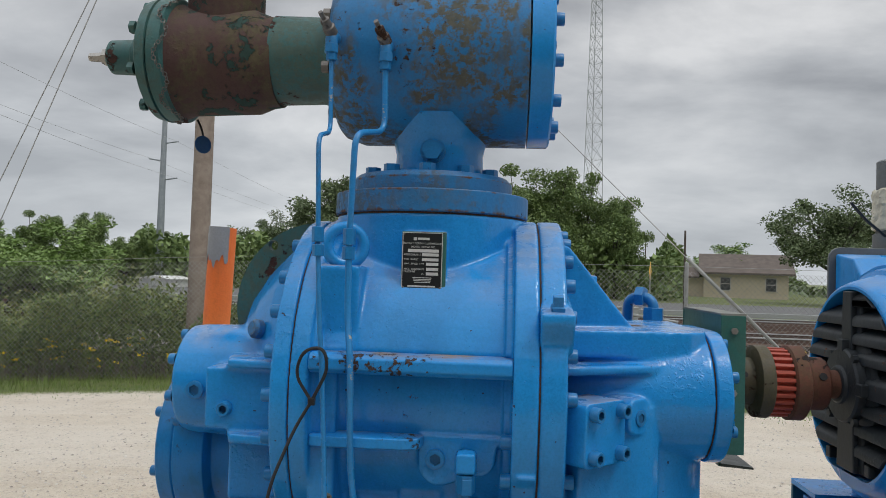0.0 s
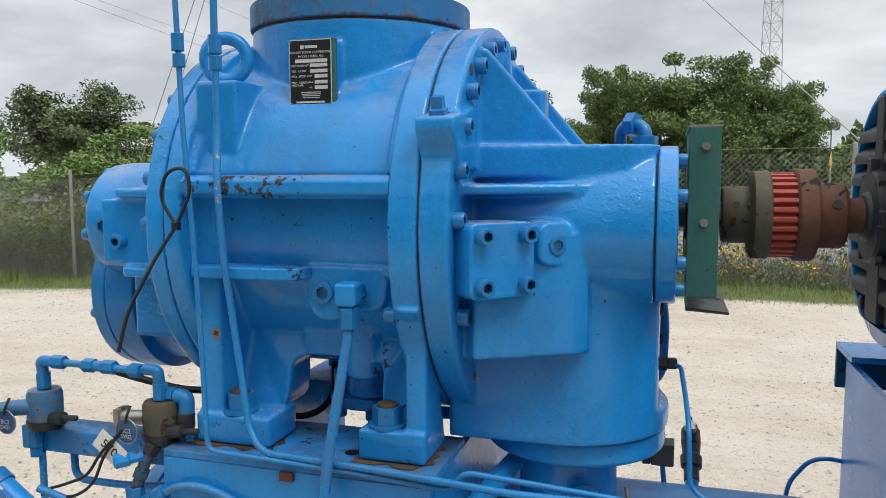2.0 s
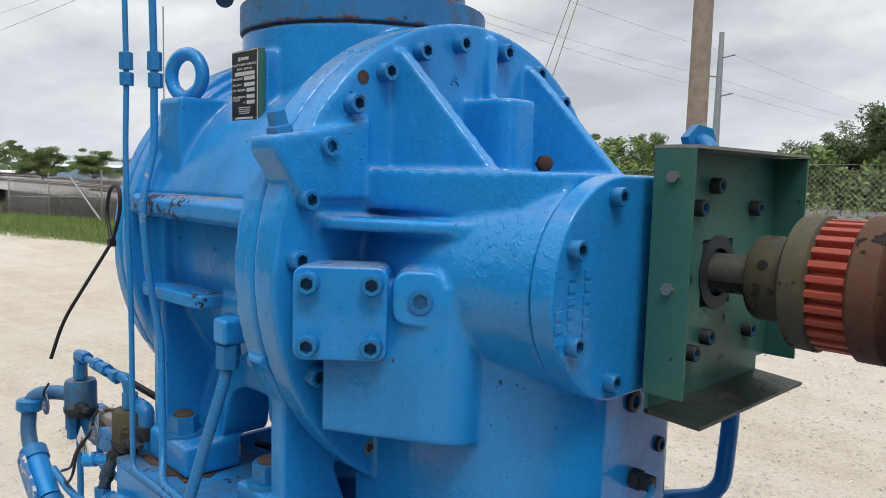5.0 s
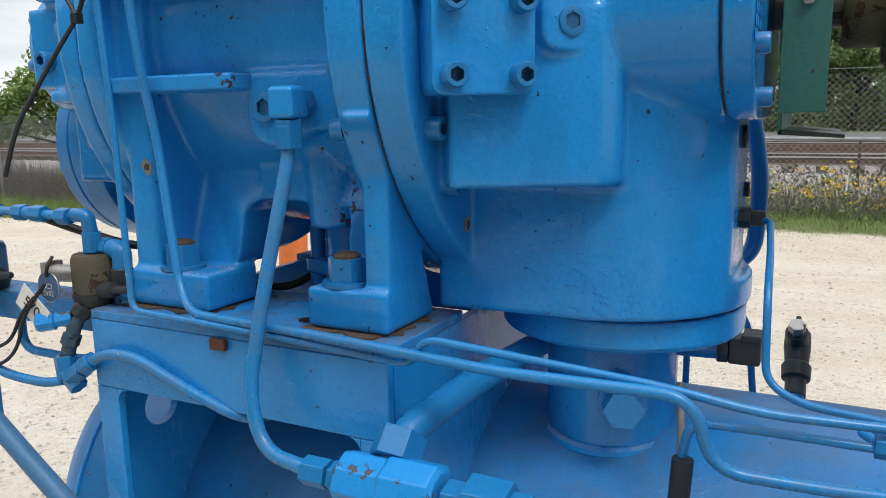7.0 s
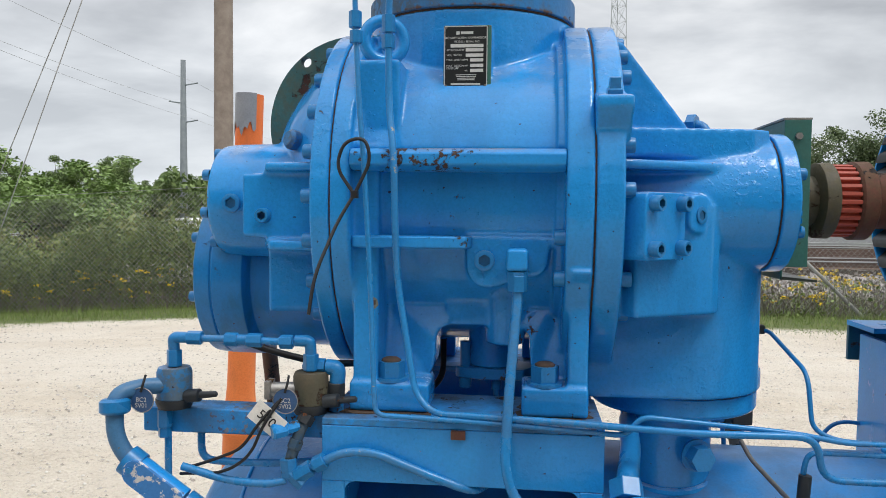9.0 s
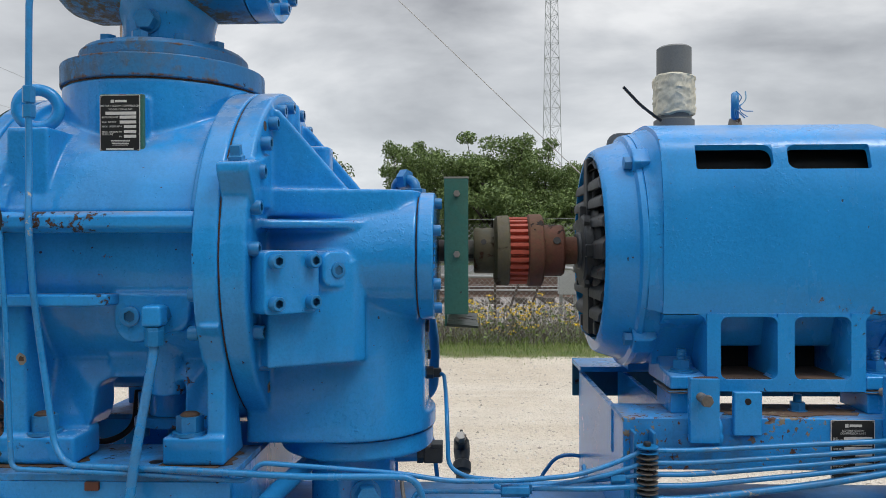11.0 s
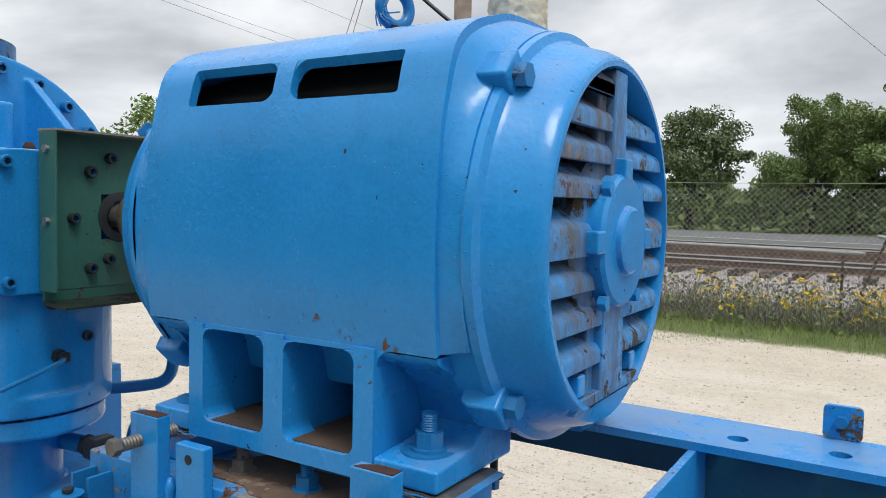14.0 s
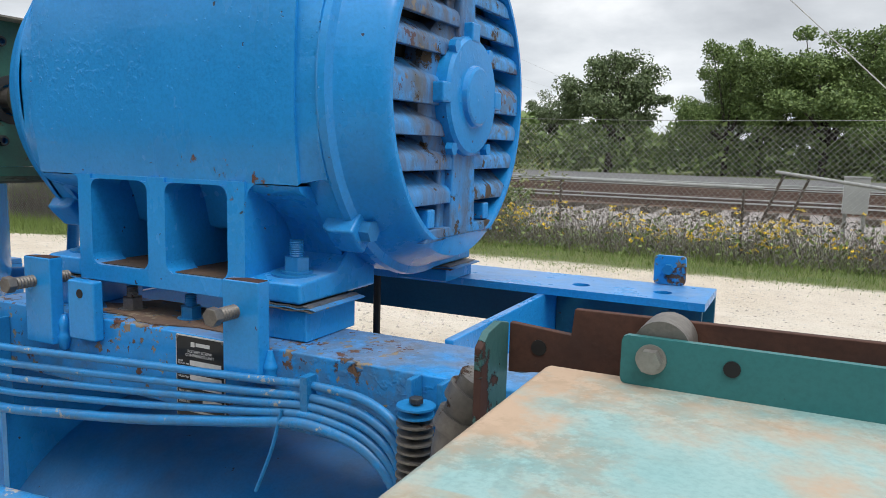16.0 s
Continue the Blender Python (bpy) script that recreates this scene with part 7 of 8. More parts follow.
for i in range(24):
    a0, a1 = (math.atan2((Vector((math.cos(radians(q)), math.sin(radians(q)), 0))).dot(lw), (Vector((math.cos(radians(q)), math.sin(radians(q)), 0))).dot(lu)) for q in (150 + 7 * i, 157 + 7 * i))
    low = [0.012 * math.sin(i * 1.9) + 0.014 * math.sin(i * 0.7), 0.012 * math.sin((i + 1) * 1.9) + 0.014 * math.sin((i + 1) * 0.7)]
    quad = [top + ld * (low[0] + 0.01) + (lu * math.cos(a0) + lw * math.sin(a0)) * 0.0455, top + ld * (low[1] + 0.01) + (lu * math.cos(a1) + lw * math.sin(a1)) * 0.0455, top + ld * 0.122 + (lu * math.cos(a1) + lw * math.sin(a1)) * 0.0450, top + ld * 0.122 + (lu * math.cos(a0) + lw * math.sin(a0)) * 0.0450]
    bm.faces.new([bm.verts.new(p) for p in quad])
bmesh.ops.remove_doubles(bm, verts=bm.verts[:], dist=0.0002)
bmesh.ops.solidify(bm, geom=bm.faces[:], thickness=-0.0008)
part("tape", bm, M_DUCT, op, "torn grey tape")
part("base", box(bmesh.new(), -1.0, -0.78, 2.34, 2.54, 0.0, 0.05), M_PVC, op, bevel=0.01)

# conduit box behind the motor
cbx = thing("conduit_box", (1.12, 2.06, 1.62), "blue motor terminal box with a rubber-edged lid", "box")
part("body", prism(bmesh.new(), [(1.90, 1.62), (1.90, 1.74), (1.96, 1.80), (2.06, 1.815), (2.06, 1.60)], "x", 0.95, 1.30), M_BLUE_SMOOTH, cbx, bevel=0.006)
part("lid", prism(bmesh.new(), rect(0.935, 1.318, 1.585, 1.832, 0.03, 4), "y", 2.062, 2.072), M_GREYPVC, cbx, "grey gasket lid", bevel=0.002)
cd = thing("conduit_stub", (1.12, 2.10, 1.80), "grey plastic conduit stub wrapped in old paper tape", "conduit")
part("pipe", lathe(bmesh.new(), (1.125, 2.11, 1.80), (0, 0, 1), [(0, 0.052), (0.07, 0.054), (0.075, 0.046), (0.265, 0.046), (0.27, 0.040)], 36), M_GREYPVC, cd)
bm = lathe(bmesh.new(), (1.125, 2.11, 1.882), (0, 0, 1), [(0, 0.047)] + [(0.004 + 0.0042 * i, 0.0535) for i in range(25)] + [(0.110, 0.0475)], 84, caps=False)
for v in bm.verts:
    out = Vector((v.co.x - 1.125, v.co.y - 2.11, 0)).normalized()
    v.co += out * (0.004 * noise.noise(v.co * 55) + 0.0055 * abs(noise.noise(v.co * 120))) + Vector((0, 0, 0.005 * noise.noise(v.co * 40)))
part("tape", bm, M_TAPE, cd, "crumpled paper tape")
part("cable_tie", tube(bmesh.new(), [(1.08, 2.07, 1.865), (1.02, 2.04, 1.90), (0.97, 2.02, 1.945)], 0.004, 0.02, 6), M_BLACK, cd)


# -- tubing and fittings --
def hexnut(parent, at, d, r=0.0115, length=0.022, mat=None, label=""):
    bm = prism(bmesh.new(), hexagon(r), "z", -length / 2, length / 2)
    bmesh.ops.transform(bm, matrix=facing(at, d, 12), verts=bm.verts[:])
    return part("nut", bm, mat or M_BLUE_PLAIN, parent, label, bevel=0.0012, smooth=30)


def line(name, pts, r, label, nuts=(), bend=0.03, mat=None, category="tube", group="oil tubes", nut_r=None):
    """A bent tube as one thing; nuts are (place, direction, length)."""
    t = thing(name, pts[0], label, category, group)
    part("tube", tube(bmesh.new(), pts, r, bend, 14), mat or M_TUBE, t)
    for at, d, ln in nuts:
        hexnut(t, at, d, nut_r or max(r * 2.0, 0.0105), ln)
    return t


def elbow_body(parent, at, d0, d1, r, leg, mat=None):
    """A forged elbow with a hexagon at each end."""
    at, d0, d1 = Vector(at), Vector(d0).normalized(), Vector(d1).normalized()
    part("elbow", tube(bmesh.new(), [at + d0 * leg, at, at + d1 * leg], r, r * 0.9, 14), mat or M_BLUE_PLAIN, parent)
    hexnut(parent, at + d1 * leg, d1, r * 1.15, leg * 0.7, mat)


R1, R2 = 0.0042, 0.0055
l1 = line("oil_tube", [(-0.242, 1.382, 2.150), (-0.238, 1.381, 1.985), (-0.232, 1.270, 1.960), (-0.226, 1.270, 1.77), (-0.219, 1.264, 1.66), (-0.211, 1.262, 1.575), (-0.200, 1.262, 1.40), (-0.191, 1.258, 1.20), (-0.188, 1.256, 1.168), (0.027, 1.258, 1.160), (0.205, 1.258, 1.150), (0.222, 1.250, 1.183), (0.30, 1.255, 1.176), (0.455, 1.262, 1.163), (0.532, 1.275, 1.147), (0.642, 1.300, 1.141), (0.748, 1.350, 1.135), (0.813, 1.368, 1.149), (0.872, 1.371, 1.174)], R1, "thin blue steel tube bent down the compressor front", [((-0.227, 1.270, 1.792), (0, 0, 1), 0.026), ((-0.2255, 1.270, 1.765), (0, 0, 1), 0.020), ((-0.241, 1.382, 2.13), (0, 0, 1), 0.022)])
l2 = line("oil_tube", [(-0.141, 1.385, 2.135), (-0.139, 1.391, 1.990), (-0.172, 1.286, 1.968), (-0.178, 1.292, 1.79), (-0.176, 1.290, 1.66), (-0.163, 1.264, 1.575), (-0.162, 1.275, 1.46), (-0.160, 1.290, 1.378), (-0.128, 1.278, 1.20), (-0.098, 1.262, 1.172), (0.10, 1.256, 1.168), (0.30, 1.244, 1.162), (0.480, 1.250, 1.162), (0.495, 1.262, 1.094), (0.585, 1.280, 1.087), (0.660, 1.290, 1.088), (0.654, 1.330, 1.120), (0.777, 1.360, 1.109), (0.872, 1.371, 1.112)], R2, "blue steel tube with chipped paint bent down the compressor front", [((-0.178, 1.293, 1.790), (0, 0, 1), 0.028), ((-0.1785, 1.294, 1.762), (0, 0, 1), 0.022), ((-0.141, 1.386, 2.115), (0, 0, 1), 0.024), ((0.665, 1.290, 1.088), (1, 0, 0), 0.028), ((0.654, 1.330, 1.120), (1, 0, 0), 0.034)])
for ln, at in ((l1, (-0.242, 1.382, 2.165)), (l2, (-0.141, 1.385, 2.150))):
    elbow_body(ln, at, (0, 1, 0.1), (0, 0, -1), 0.012, 0.024)
    part("stem_valve", lathe(bmesh.new(), Vector(at) + Vector((0, 0, 0.004)), (-0.25, -0.75, 0.5), [(0, 0.012), (0.016, 0.012), (0.018, 0.009), (0.034, 0.009), (0.035, 0.0045), (0.05, 0.0045)], 16), M_BOLT, ln, "dark needle valve stem")
line("oil_tube", [(0.467, 1.270, 1.045), (0.469, 1.270, 1.099), (0.475, 1.270, 1.132), (0.534, 1.285, 1.128), (0.633, 1.300, 1.122), (0.601, 1.330, 1.125), (0.723, 1.350, 1.120), (0.813, 1.365, 1.134), (0.872, 1.371, 1.152)], R1, "thin blue tube rising from the tank top", [((0.632, 1.300, 1.124), (1, 0, 0), 0.03), ((0.653, 1.300, 1.124), (1, 0, 0), 0.022)], bend=0.02)
line("oil_tube", [(0.769, 1.400, 1.139), (0.772, 1.385, 1.114), (0.831, 1.370, 1.126), (0.872, 1.371, 1.132)], R1, "short blue tube joining the clamp stack", [((0.824, 1.370, 1.125), (1, 0, 0), 0.026)], bend=0.02)
line("steel_rod", [(0.434, 1.480, 1.090), (0.442, 1.440, 1.066), (0.465, 1.300, 1.042), (0.467, 1.270, 1.045)], 0.004, "thin bent grey rod by the tank neck", bend=0.02, mat=M_BOLT, category="rod", group="")
sl = thing("rod_sleeve", (0.471, 1.270, 1.067), "split grey sleeve on a bent tube", "sleeve")
part("sleeve", tube(bmesh.new(), [(0.468, 1.265, 1.050), (0.471, 1.265, 1.099)], 0.0095, 0, 10), M_DARK, sl)

# big oil line with check valve
oil = line("oil_line", [(0.031, 1.300, 1.40), (0.034, 1.296, 1.36), (0.022, 1.250, 1.20), (0.018, 1.225, 1.10), (0.040, 1.218, 1.042), (0.115, 1.206, 1.040)], 0.0080, "blue oil line dropping from the housing to a check valve", [((0.033, 1.298, 1.378), (0, 0, 1), 0.026), ((0.120, 1.206, 1.040), (1, 0, 0), 0.03), ((0.146, 1.206, 1.040), (1, 0, 0), 0.014)], bend=0.045)
part("elbow", box(bmesh.new(), 0.015, 0.049, 1.284, 1.318, 1.398, 1.434), M_FITTING, oil, bevel=0.006)
hexnut(oil, (0.032, 1.327, 1.415), (0, 1, 0), 0.019, 0.02)
hexnut(oil, (0.032, 1.300, 1.389), (0, -0.1, 1), 0.0165, 0.018)
cv = thing("check_valve", (0.215, 1.206, 1.02), "blue brass check valve with worn paint on the oil line", "valve")
part("body", lathe(bmesh.new(), (0.150, 1.206, 1.041), (1, 0, 0), [(0, 0.022), (0.006, 0.030), (0.055, 0.031), (0.058, 0.034), (0.108, 0.034), (0.113, 0.028)], 8), M_FITTING, cv, bevel=0.002, smooth=25)
part("branch", tube(bmesh.new(), [(0.200, 1.215, 1.050), (0.205, 1.245, 1.085), (0.225, 1.36, 1.10), (0.245, 1.54, 1.10)], 0.017, 0.03, 14), M_BLUE_PLAIN, cv)
hexnut(cv, (0.202, 1.232, 1.072), (0, 0.7, 0.7), 0.027, 0.03)
hexnut(cv, (0.278, 1.206, 1.041), (1, 0, 0), 0.022, 0.02)
hexnut(cv, (0.312, 1.206, 1.043), (1, 0, 0), 0.030, 0.042)
line("oil_pipe", [(0.32, 1.206, 1.043), (0.68, 1.21, 1.052), (1.2, 1.24, 1.06), (1.55, 1.30, 1.05)], 0.0155, "thick blue oil pipe running along the tank", [((0.342, 1.206, 1.0435), (1, 0, 0), 0.02)], bend=0.05, nut_r=0.021)

# tubes along the motor base between two clamp stacks
ends_l = [1.174, 1.152, 1.132, 1.112, 1.088]
ends_r = [1.196, 1.184, 1.176, 1.168, 1.160]
for i, (za, zb) in enumerate(zip(ends_l, ends_r)):
    line("oil_tube", [(0.872, 1.371, za), (0.95, 1.376, za - 0.002), (1.18, 1.386, za + (zb - za) * 0.30 + 0.002), (1.36, 1.394, za + (zb - za) * 0.72), (1.44, 1.396 - 0.004 * i, zb - 0.001), (1.505, 1.394, zb - 0.004 - 0.004 * i), (1.545, 1.392, zb - 0.022 - 0.008 * i), (1.557, 1.392, zb - 0.06 - 0.012 * i)], 0.0048 if i < 4 else 0.0066, "thin blue tube with chipped paint along the motor base", bend=0.05)


def clamp_stack(x, y, z0, z1, count):
    c = thing("clamp_stack", (x, y, z0), "stack of round steel tube clamps on a threaded rod", "clamp", "tube clamp stacks")
    part("rod", cyl(bmesh.new(), (x, y - 0.004, z0 - 0.012), (x, y - 0.004, z1 + 0.006), 0.0042, 12), M_BOLT, c)
    for i in range(count):
        z = z0 + (z1 - z0) * i / (count - 1)
        plate_mat = M_BLUE_PLAIN if i in (0, count - 1) else M_BOLT
        part("clamp_plate", prism(bmesh.new(), arc(x, y - 0.004, 0.0185, 0, 360, 20)[:-1], "z", z - 0.0055, z - 0.0035), plate_mat, c)
        part("clamp_plate", prism(bmesh.new(), arc(x, y - 0.004, 0.0195, 0, 360, 20)[:-1], "z", z + 0.0035, z + 0.0055), plate_mat, c)
        hexnut(c, (x, y - 0.004, z + 0.010), (0, 0, 1), 0.0075, 0.006, M_DARK)
    for dx in (-0.017, 0.017):
        part("channel", box(bmesh.new(), x + dx - 0.003, x + dx + 0.003, y + 0.012, 1.4195, z0 - 0.02, z1 + 0.024), M_BLUE_PLAIN, c, bevel=0.001)
    return c


clamp_stack(0.876, 1.374, 1.088, 1.176, 6)
clamp_stack(1.572, 1.384, 1.108, 1.196, 6)
part("tube_strap", box(bmesh.new(), 1.428, 1.438, 1.384, 1.402, 1.150, 1.206), M_BLUE_PLAIN, thing("tube_strap", (1.433, 1.39, 1.15), "small bent metal strap holding the tubes", "strap"), bevel=0.001)
zt = thing("cable_tie", (1.40, 1.38, 1.10), "long pale blue cable tie hanging from the tubes", "cable tie")
part("strap", tube(bmesh.new(), [(1.405, 1.383, 1.165), (1.395, 1.380, 1.12), (1.378, 1.372, 1.07)], 0.0022, 0.02, 6), M_BLUE_PLAIN, zt)

# solenoid valves on the arm
for sx, tag_text, tag_at, metal in ((-0.543, "BC2\nSV01", (-0.573, 1.246, 1.180), M_BLUE_STAINED), (-0.306, "BC2\nSV02", (-0.334, 1.251, 1.186), M_GREEN_RUST)):
    sv = thing("solenoid_valve", (sx, 1.30, 1.155), "small blue solenoid valve with a round metal tag" if sx < -0.5 else "grimy solenoid valve with a dull coil and round tag", "valve", "solenoid valves")
    part("base", lathe(bmesh.new(), (sx, 1.300, 1.156), (0, 0, 1), [(0, 0.027), (0.010, 0.031), (0.016, 0.031)], 28), M_DARK, sv)
    part("coil", lathe(bmesh.new(), (sx, 1.300, 1.1725), (0, 0, 1), [(0, 0.029), (0.045, 0.029), (0.052, 0.026)], 36), metal, sv)
    hexnut(sv, (sx, 1.300, 1.240), (0, 0, 1), 0.013, 0.028)
    part("elbow", tube(bmesh.new(), [(sx, 1.300, 1.25), (sx, 1.296, 1.276), (sx + (0.025 if sx < -0.5 else -0.025), 1.296, 1.276)], 0.0095, 0.008, 12), M_BLUE_PLAIN, sv)
    part("side_port", lathe(bmesh.new(), (sx + 0.025, 1.29, 1.178), (1, -0.1, 0.12), [(0, 0.011), (0.025, 0.011), (0.027, 0.006), (0.055, 0.005), (0.057, 0.003)], 14), M_DARK, sv)
    tg = thing("valve_tag", tag_at, "round blue metal tag stamped BC2 " + tag_text[-4:], "tag", "valve tags")
    part("disc", lathe(bmesh.new(), Vector(tag_at) + Vector((0, 0.001, 0)), (0, -1, 0), [(0, 0.0205), (0.0016, 0.0205)], 36), painted("tag_blue_" + tag_text[-1], (0.03, 0.085, 0.20), (0.045, 0.11, 0.25), 0.4, relief=0.05), tg)
    part("rim", torus(bmesh.new(), Vector(tag_at) + Vector((0, -0.0008, 0)), (0, 1, 0), 0.0203, 0.0008, 36, 6), M_STEEL, tg)
    part("loop", tube(bmesh.new(), [Vector(tag_at) + Vector((0, -0.003, 0.014)), Vector(tag_at) + Vector((0.004, -0.004, 0.026)), Vector(tag_at) + Vector((0.004, 0.006, 0.040))], 0.0022, 0.01, 6), M_BLACK, tg)
run = line("pilot_tube", [(-0.520, 1.296, 1.276), (-0.332, 1.292, 1.274)], 0.006, "short blue tube joining the two solenoid valves", [((-0.505, 1.296, 1.276), (1, 0, 0), 0.026), ((-0.440, 1.295, 1.275), (1, 0, 0), 0.022), ((-0.400, 1.294, 1.275), (1, 0, 0), 0.026), ((-0.345, 1.292, 1.274), (1, 0, 0), 0.022)], bend=0)
part("sleeve", cyl(bmesh.new(), (-0.440, 1.295, 1.275), (-0.400, 1.294, 1.275), 0.009, 16), M_BLUE_PLAIN, run)
line("black_hose", [(-0.42, 1.31, 1.268), (-0.38, 1.33, 1.25), (-0.30, 1.36, 1.225), (-0.22, 1.40, 1.222)], 0.006, "black rubber hose behind the solenoid valves", mat=M_BLACK, category="hose", group="")
line("pilot_tube", [(-0.555, 1.30, 1.112), (-0.555, 1.30, 0.95)], 0.006, "blue tube dropping from the valve arm", bend=0)
hexnut(run, (-0.555, 1.288, 1.140), (0, 0, 1), 0.013, 0.03)
hexnut(run, (-0.555, 1.288, 1.118), (0, 0, 1), 0.011, 0.02)
line("pilot_tube", [(-0.505, 1.32, 1.112), (-0.505, 1.32, 1.06), (-0.40, 1.33, 1.055), (-0.25, 1.36, 1.06)], 0.0065, "blue tube looping under the valve arm", bend=0.04)
fit2 = thing("valve_fitting", (-0.267, 1.31, 1.159), "dark elbow and nuts feeding the grimy solenoid valve", "fitting")
part("tube", cyl(bmesh.new(), (-0.322, 1.31, 1.232), (-0.268, 1.31, 1.231), 0.0065, 14), M_TUBE, fit2)
hexnut(fit2, (-0.296, 1.31, 1.232), (1, 0, 0), 0.0135, 0.024)
part("elbow", tube(bmesh.new(), [(-0.282, 1.31, 1.231), (-0.262, 1.31, 1.230), (-0.264, 1.31, 1.205), (-0.266, 1.31, 1.159)], 0.013, 0.012, 14), M_BLUE_PLAIN, fit2)
part("collar", cyl(bmesh.new(), (-0.266, 1.31, 1.206), (-0.2665, 1.31, 1.180), 0.0155, 18), M_DARK, fit2, bevel=0.002)
hexnut(fit2, (-0.284, 1.308, 1.192), (1, 0, 0), 0.013, 0.016, M_DARK)
dp = thing("drain_pipe", (-0.556, 1.90, 0.90), "brown rusty drain pipe under the end cap", "pipe")
part("pipe", cyl(bmesh.new(), (-0.556, 1.88, 0.93), (-0.556, 1.80, 1.215), 0.018, 18), M_RUST, dp)
# angle valve with paper tag under the second solenoid
av = thing("angle_valve", (-0.325, 1.27, 1.10), "small blue angle valve with a hand wheel", "valve")
part("body", tube(bmesh.new(), [(-0.300, 1.285, 1.165), (-0.315, 1.270, 1.135), (-0.330, 1.262, 1.085)], 0.0095, 0.01, 14), M_GRIMY, av)
part("knob", lathe(bmesh.new(), (-0.318, 1.268, 1.142), (-0.75, -0.6, -0.1), [(0, 0.009), (0.02, 0.010), (0.022, 0.013), (0.042, 0.013), (0.045, 0.010)], 8), M_FITTING, av)
hexnut(av, (-0.308, 1.277, 1.150), (-0.4, -0.4, -0.8), 0.014, 0.016, M_DARK)
hexnut(av, (-0.322, 1.266, 1.112), (-0.3, -0.2, -0.9), 0.0125, 0.016, M_GRIMY)
hexnut(av, (-0.331, 1.262, 1.075), (-0.1, 0, 1), 0.015, 0.03)
hexnut(av, (-0.318, 1.260, 1.058), (-0.7, 0, 0.6), 0.013, 0.03)
hs = line("hose_tube", [(-0.325, 1.26, 1.063), (-0.28, 1.255, 1.085), (-0.24, 1.250, 1.108), (-0.19, 1.255, 1.108), (-0.12, 1.258, 1.080), (-0.053, 1.266, 1.054), (-0.030, 1.275, 1.046), (-0.015, 1.31, 1.043)], 0.0068, "blue tube with paint worn to bare metal", [((-0.305, 1.258, 1.070), (0.8, 0, 0.5), 0.03), ((-0.278, 1.255, 1.087), (0.8, 0, 0.5), 0.02)], bend=0.04)
line("hose_tube", [(-0.335, 1.258, 1.055), (-0.36, 1.25, 1.050), (-0.42, 1.24, 1.055), (-0.50, 1.235, 1.078)], 0.0065, "blue tube below the valve arm", bend=0.03)
pt = thing("paper_tag", (-0.372, 1.240, 1.160), "white paper tag with the number 570 in pen", "tag")
bm = bmesh.new()
prism(bm, [(-0.028, -0.018), (0.022, -0.018), (0.030, -0.008), (0.030, 0.018), (-0.028, 0.018)], "y", -0.0004, 0.0004)
PT = Matrix.Translation((-0.362, 1.243, 1.158)) @ pose(0, 0, 0, 0, 38, 0)
bmesh.ops.transform(bm, matrix=PT, verts=bm.verts[:])
part("card", bm, M_WHITE, pt)
line("tag_wire", [(-0.345, 1.25, 1.185), (-0.375, 1.235, 1.15), (-0.40, 1.235, 1.11), (-0.46, 1.24, 1.085), (-0.50, 1.25, 1.07)], 0.0025, "thin black cable hanging from the coil", mat=M_BLACK, category="cable", group="", bend=0.03)
line("tag_wire", [(-0.340, 1.25, 1.190), (-0.365, 1.232, 1.15), (-0.385, 1.232, 1.10), (-0.43, 1.235, 1.07), (-0.51, 1.25, 1.06)], 0.0025, "thin black cable hanging from the coil", mat=M_BLACK, category="cable", group="", bend=0.03)
cn = thing("coil_connector", (-0.352, 1.285, 1.195), "pale cable clamp on the solenoid coil", "connector")
part("body", cyl(bmesh.new(), (-0.368, 1.285, 1.196), (-0.330, 1.292, 1.196), 0.012, 16), M_STEEL, cn)
part("clip", box(bmesh.new(), -0.376, -0.366, 1.270, 1.298, 1.182, 1.212), M_STEEL, cn, bevel=0.001)
# conduit at the far left
cdl = thing("cable_conduit", (-0.54, 1.23, 0.9), "blue steel conduit with an oval inspection fitting", "conduit")
part("pipe", tube(bmesh.new(), [(-0.545, 1.29, 1.195), (-0.585, 1.265, 1.198), (-0.612, 1.232, 1.19), (-0.606, 1.222, 1.12), (-0.572, 1.225, 1.075)], 0.0138, 0.03, 16), M_CONDUIT, cdl)
part("coupling", lathe(bmesh.new(), (-0.610, 1.230, 1.185), (0.05, -0.1, -1), [(0, 0.019), (0.004, 0.024), (0.02, 0.024), (0.024, 0.020)], 24), M_BLUE_PLAIN, cdl)
d = Vector((0.82, 0.0, -0.57)).normalized()
fit0 = Vector((-0.578, 1.226, 1.082))
part("fitting", tube(bmesh.new(), [fit0, fit0 + d * 0.10], 0.021, 0, 16), M_FITTING, cdl)
part("collar", tube(bmesh.new(), [fit0 - d * 0.012, fit0 + d * 0.012], 0.0245, 0, 16), M_BLUE_PLAIN, cdl)
part("collar", tube(bmesh.new(), [fit0 + d * 0.105, fit0 + d * 0.130], 0.023, 0, 16), M_BLUE_PLAIN, cdl)
bm = bmesh.new()
oval = arc(0.035, 0, 0.021, -90, 90, 8) + arc(-0.035, 0, 0.021, 90, 270, 8)
prism(bm, oval, "z", 0.0, 0.006)
M_OV = Matrix.Translation(fit0 + d * 0.055 + Vector((0, -0.022, 0.004))) @ Matrix(((d.x, -d.z, 0, 0), (0, 0, -1, 0), (d.z, d.x, 0, 0), (0, 0, 0, 1)))
bmesh.ops.transform(bm, matrix=M_OV, verts=bm.verts[:])
ov = part("inspection_cover", bm, painted("chipped_cover", (0.03, 0.16, 0.42), (0.04, 0.2, 0.5), 0.4, chips=0.75, chip_colour=(0.75, 0.74, 0.72), relief=0.1, chip_scale=40), cdl, "cover with white chips in its paint", bevel=0.001)
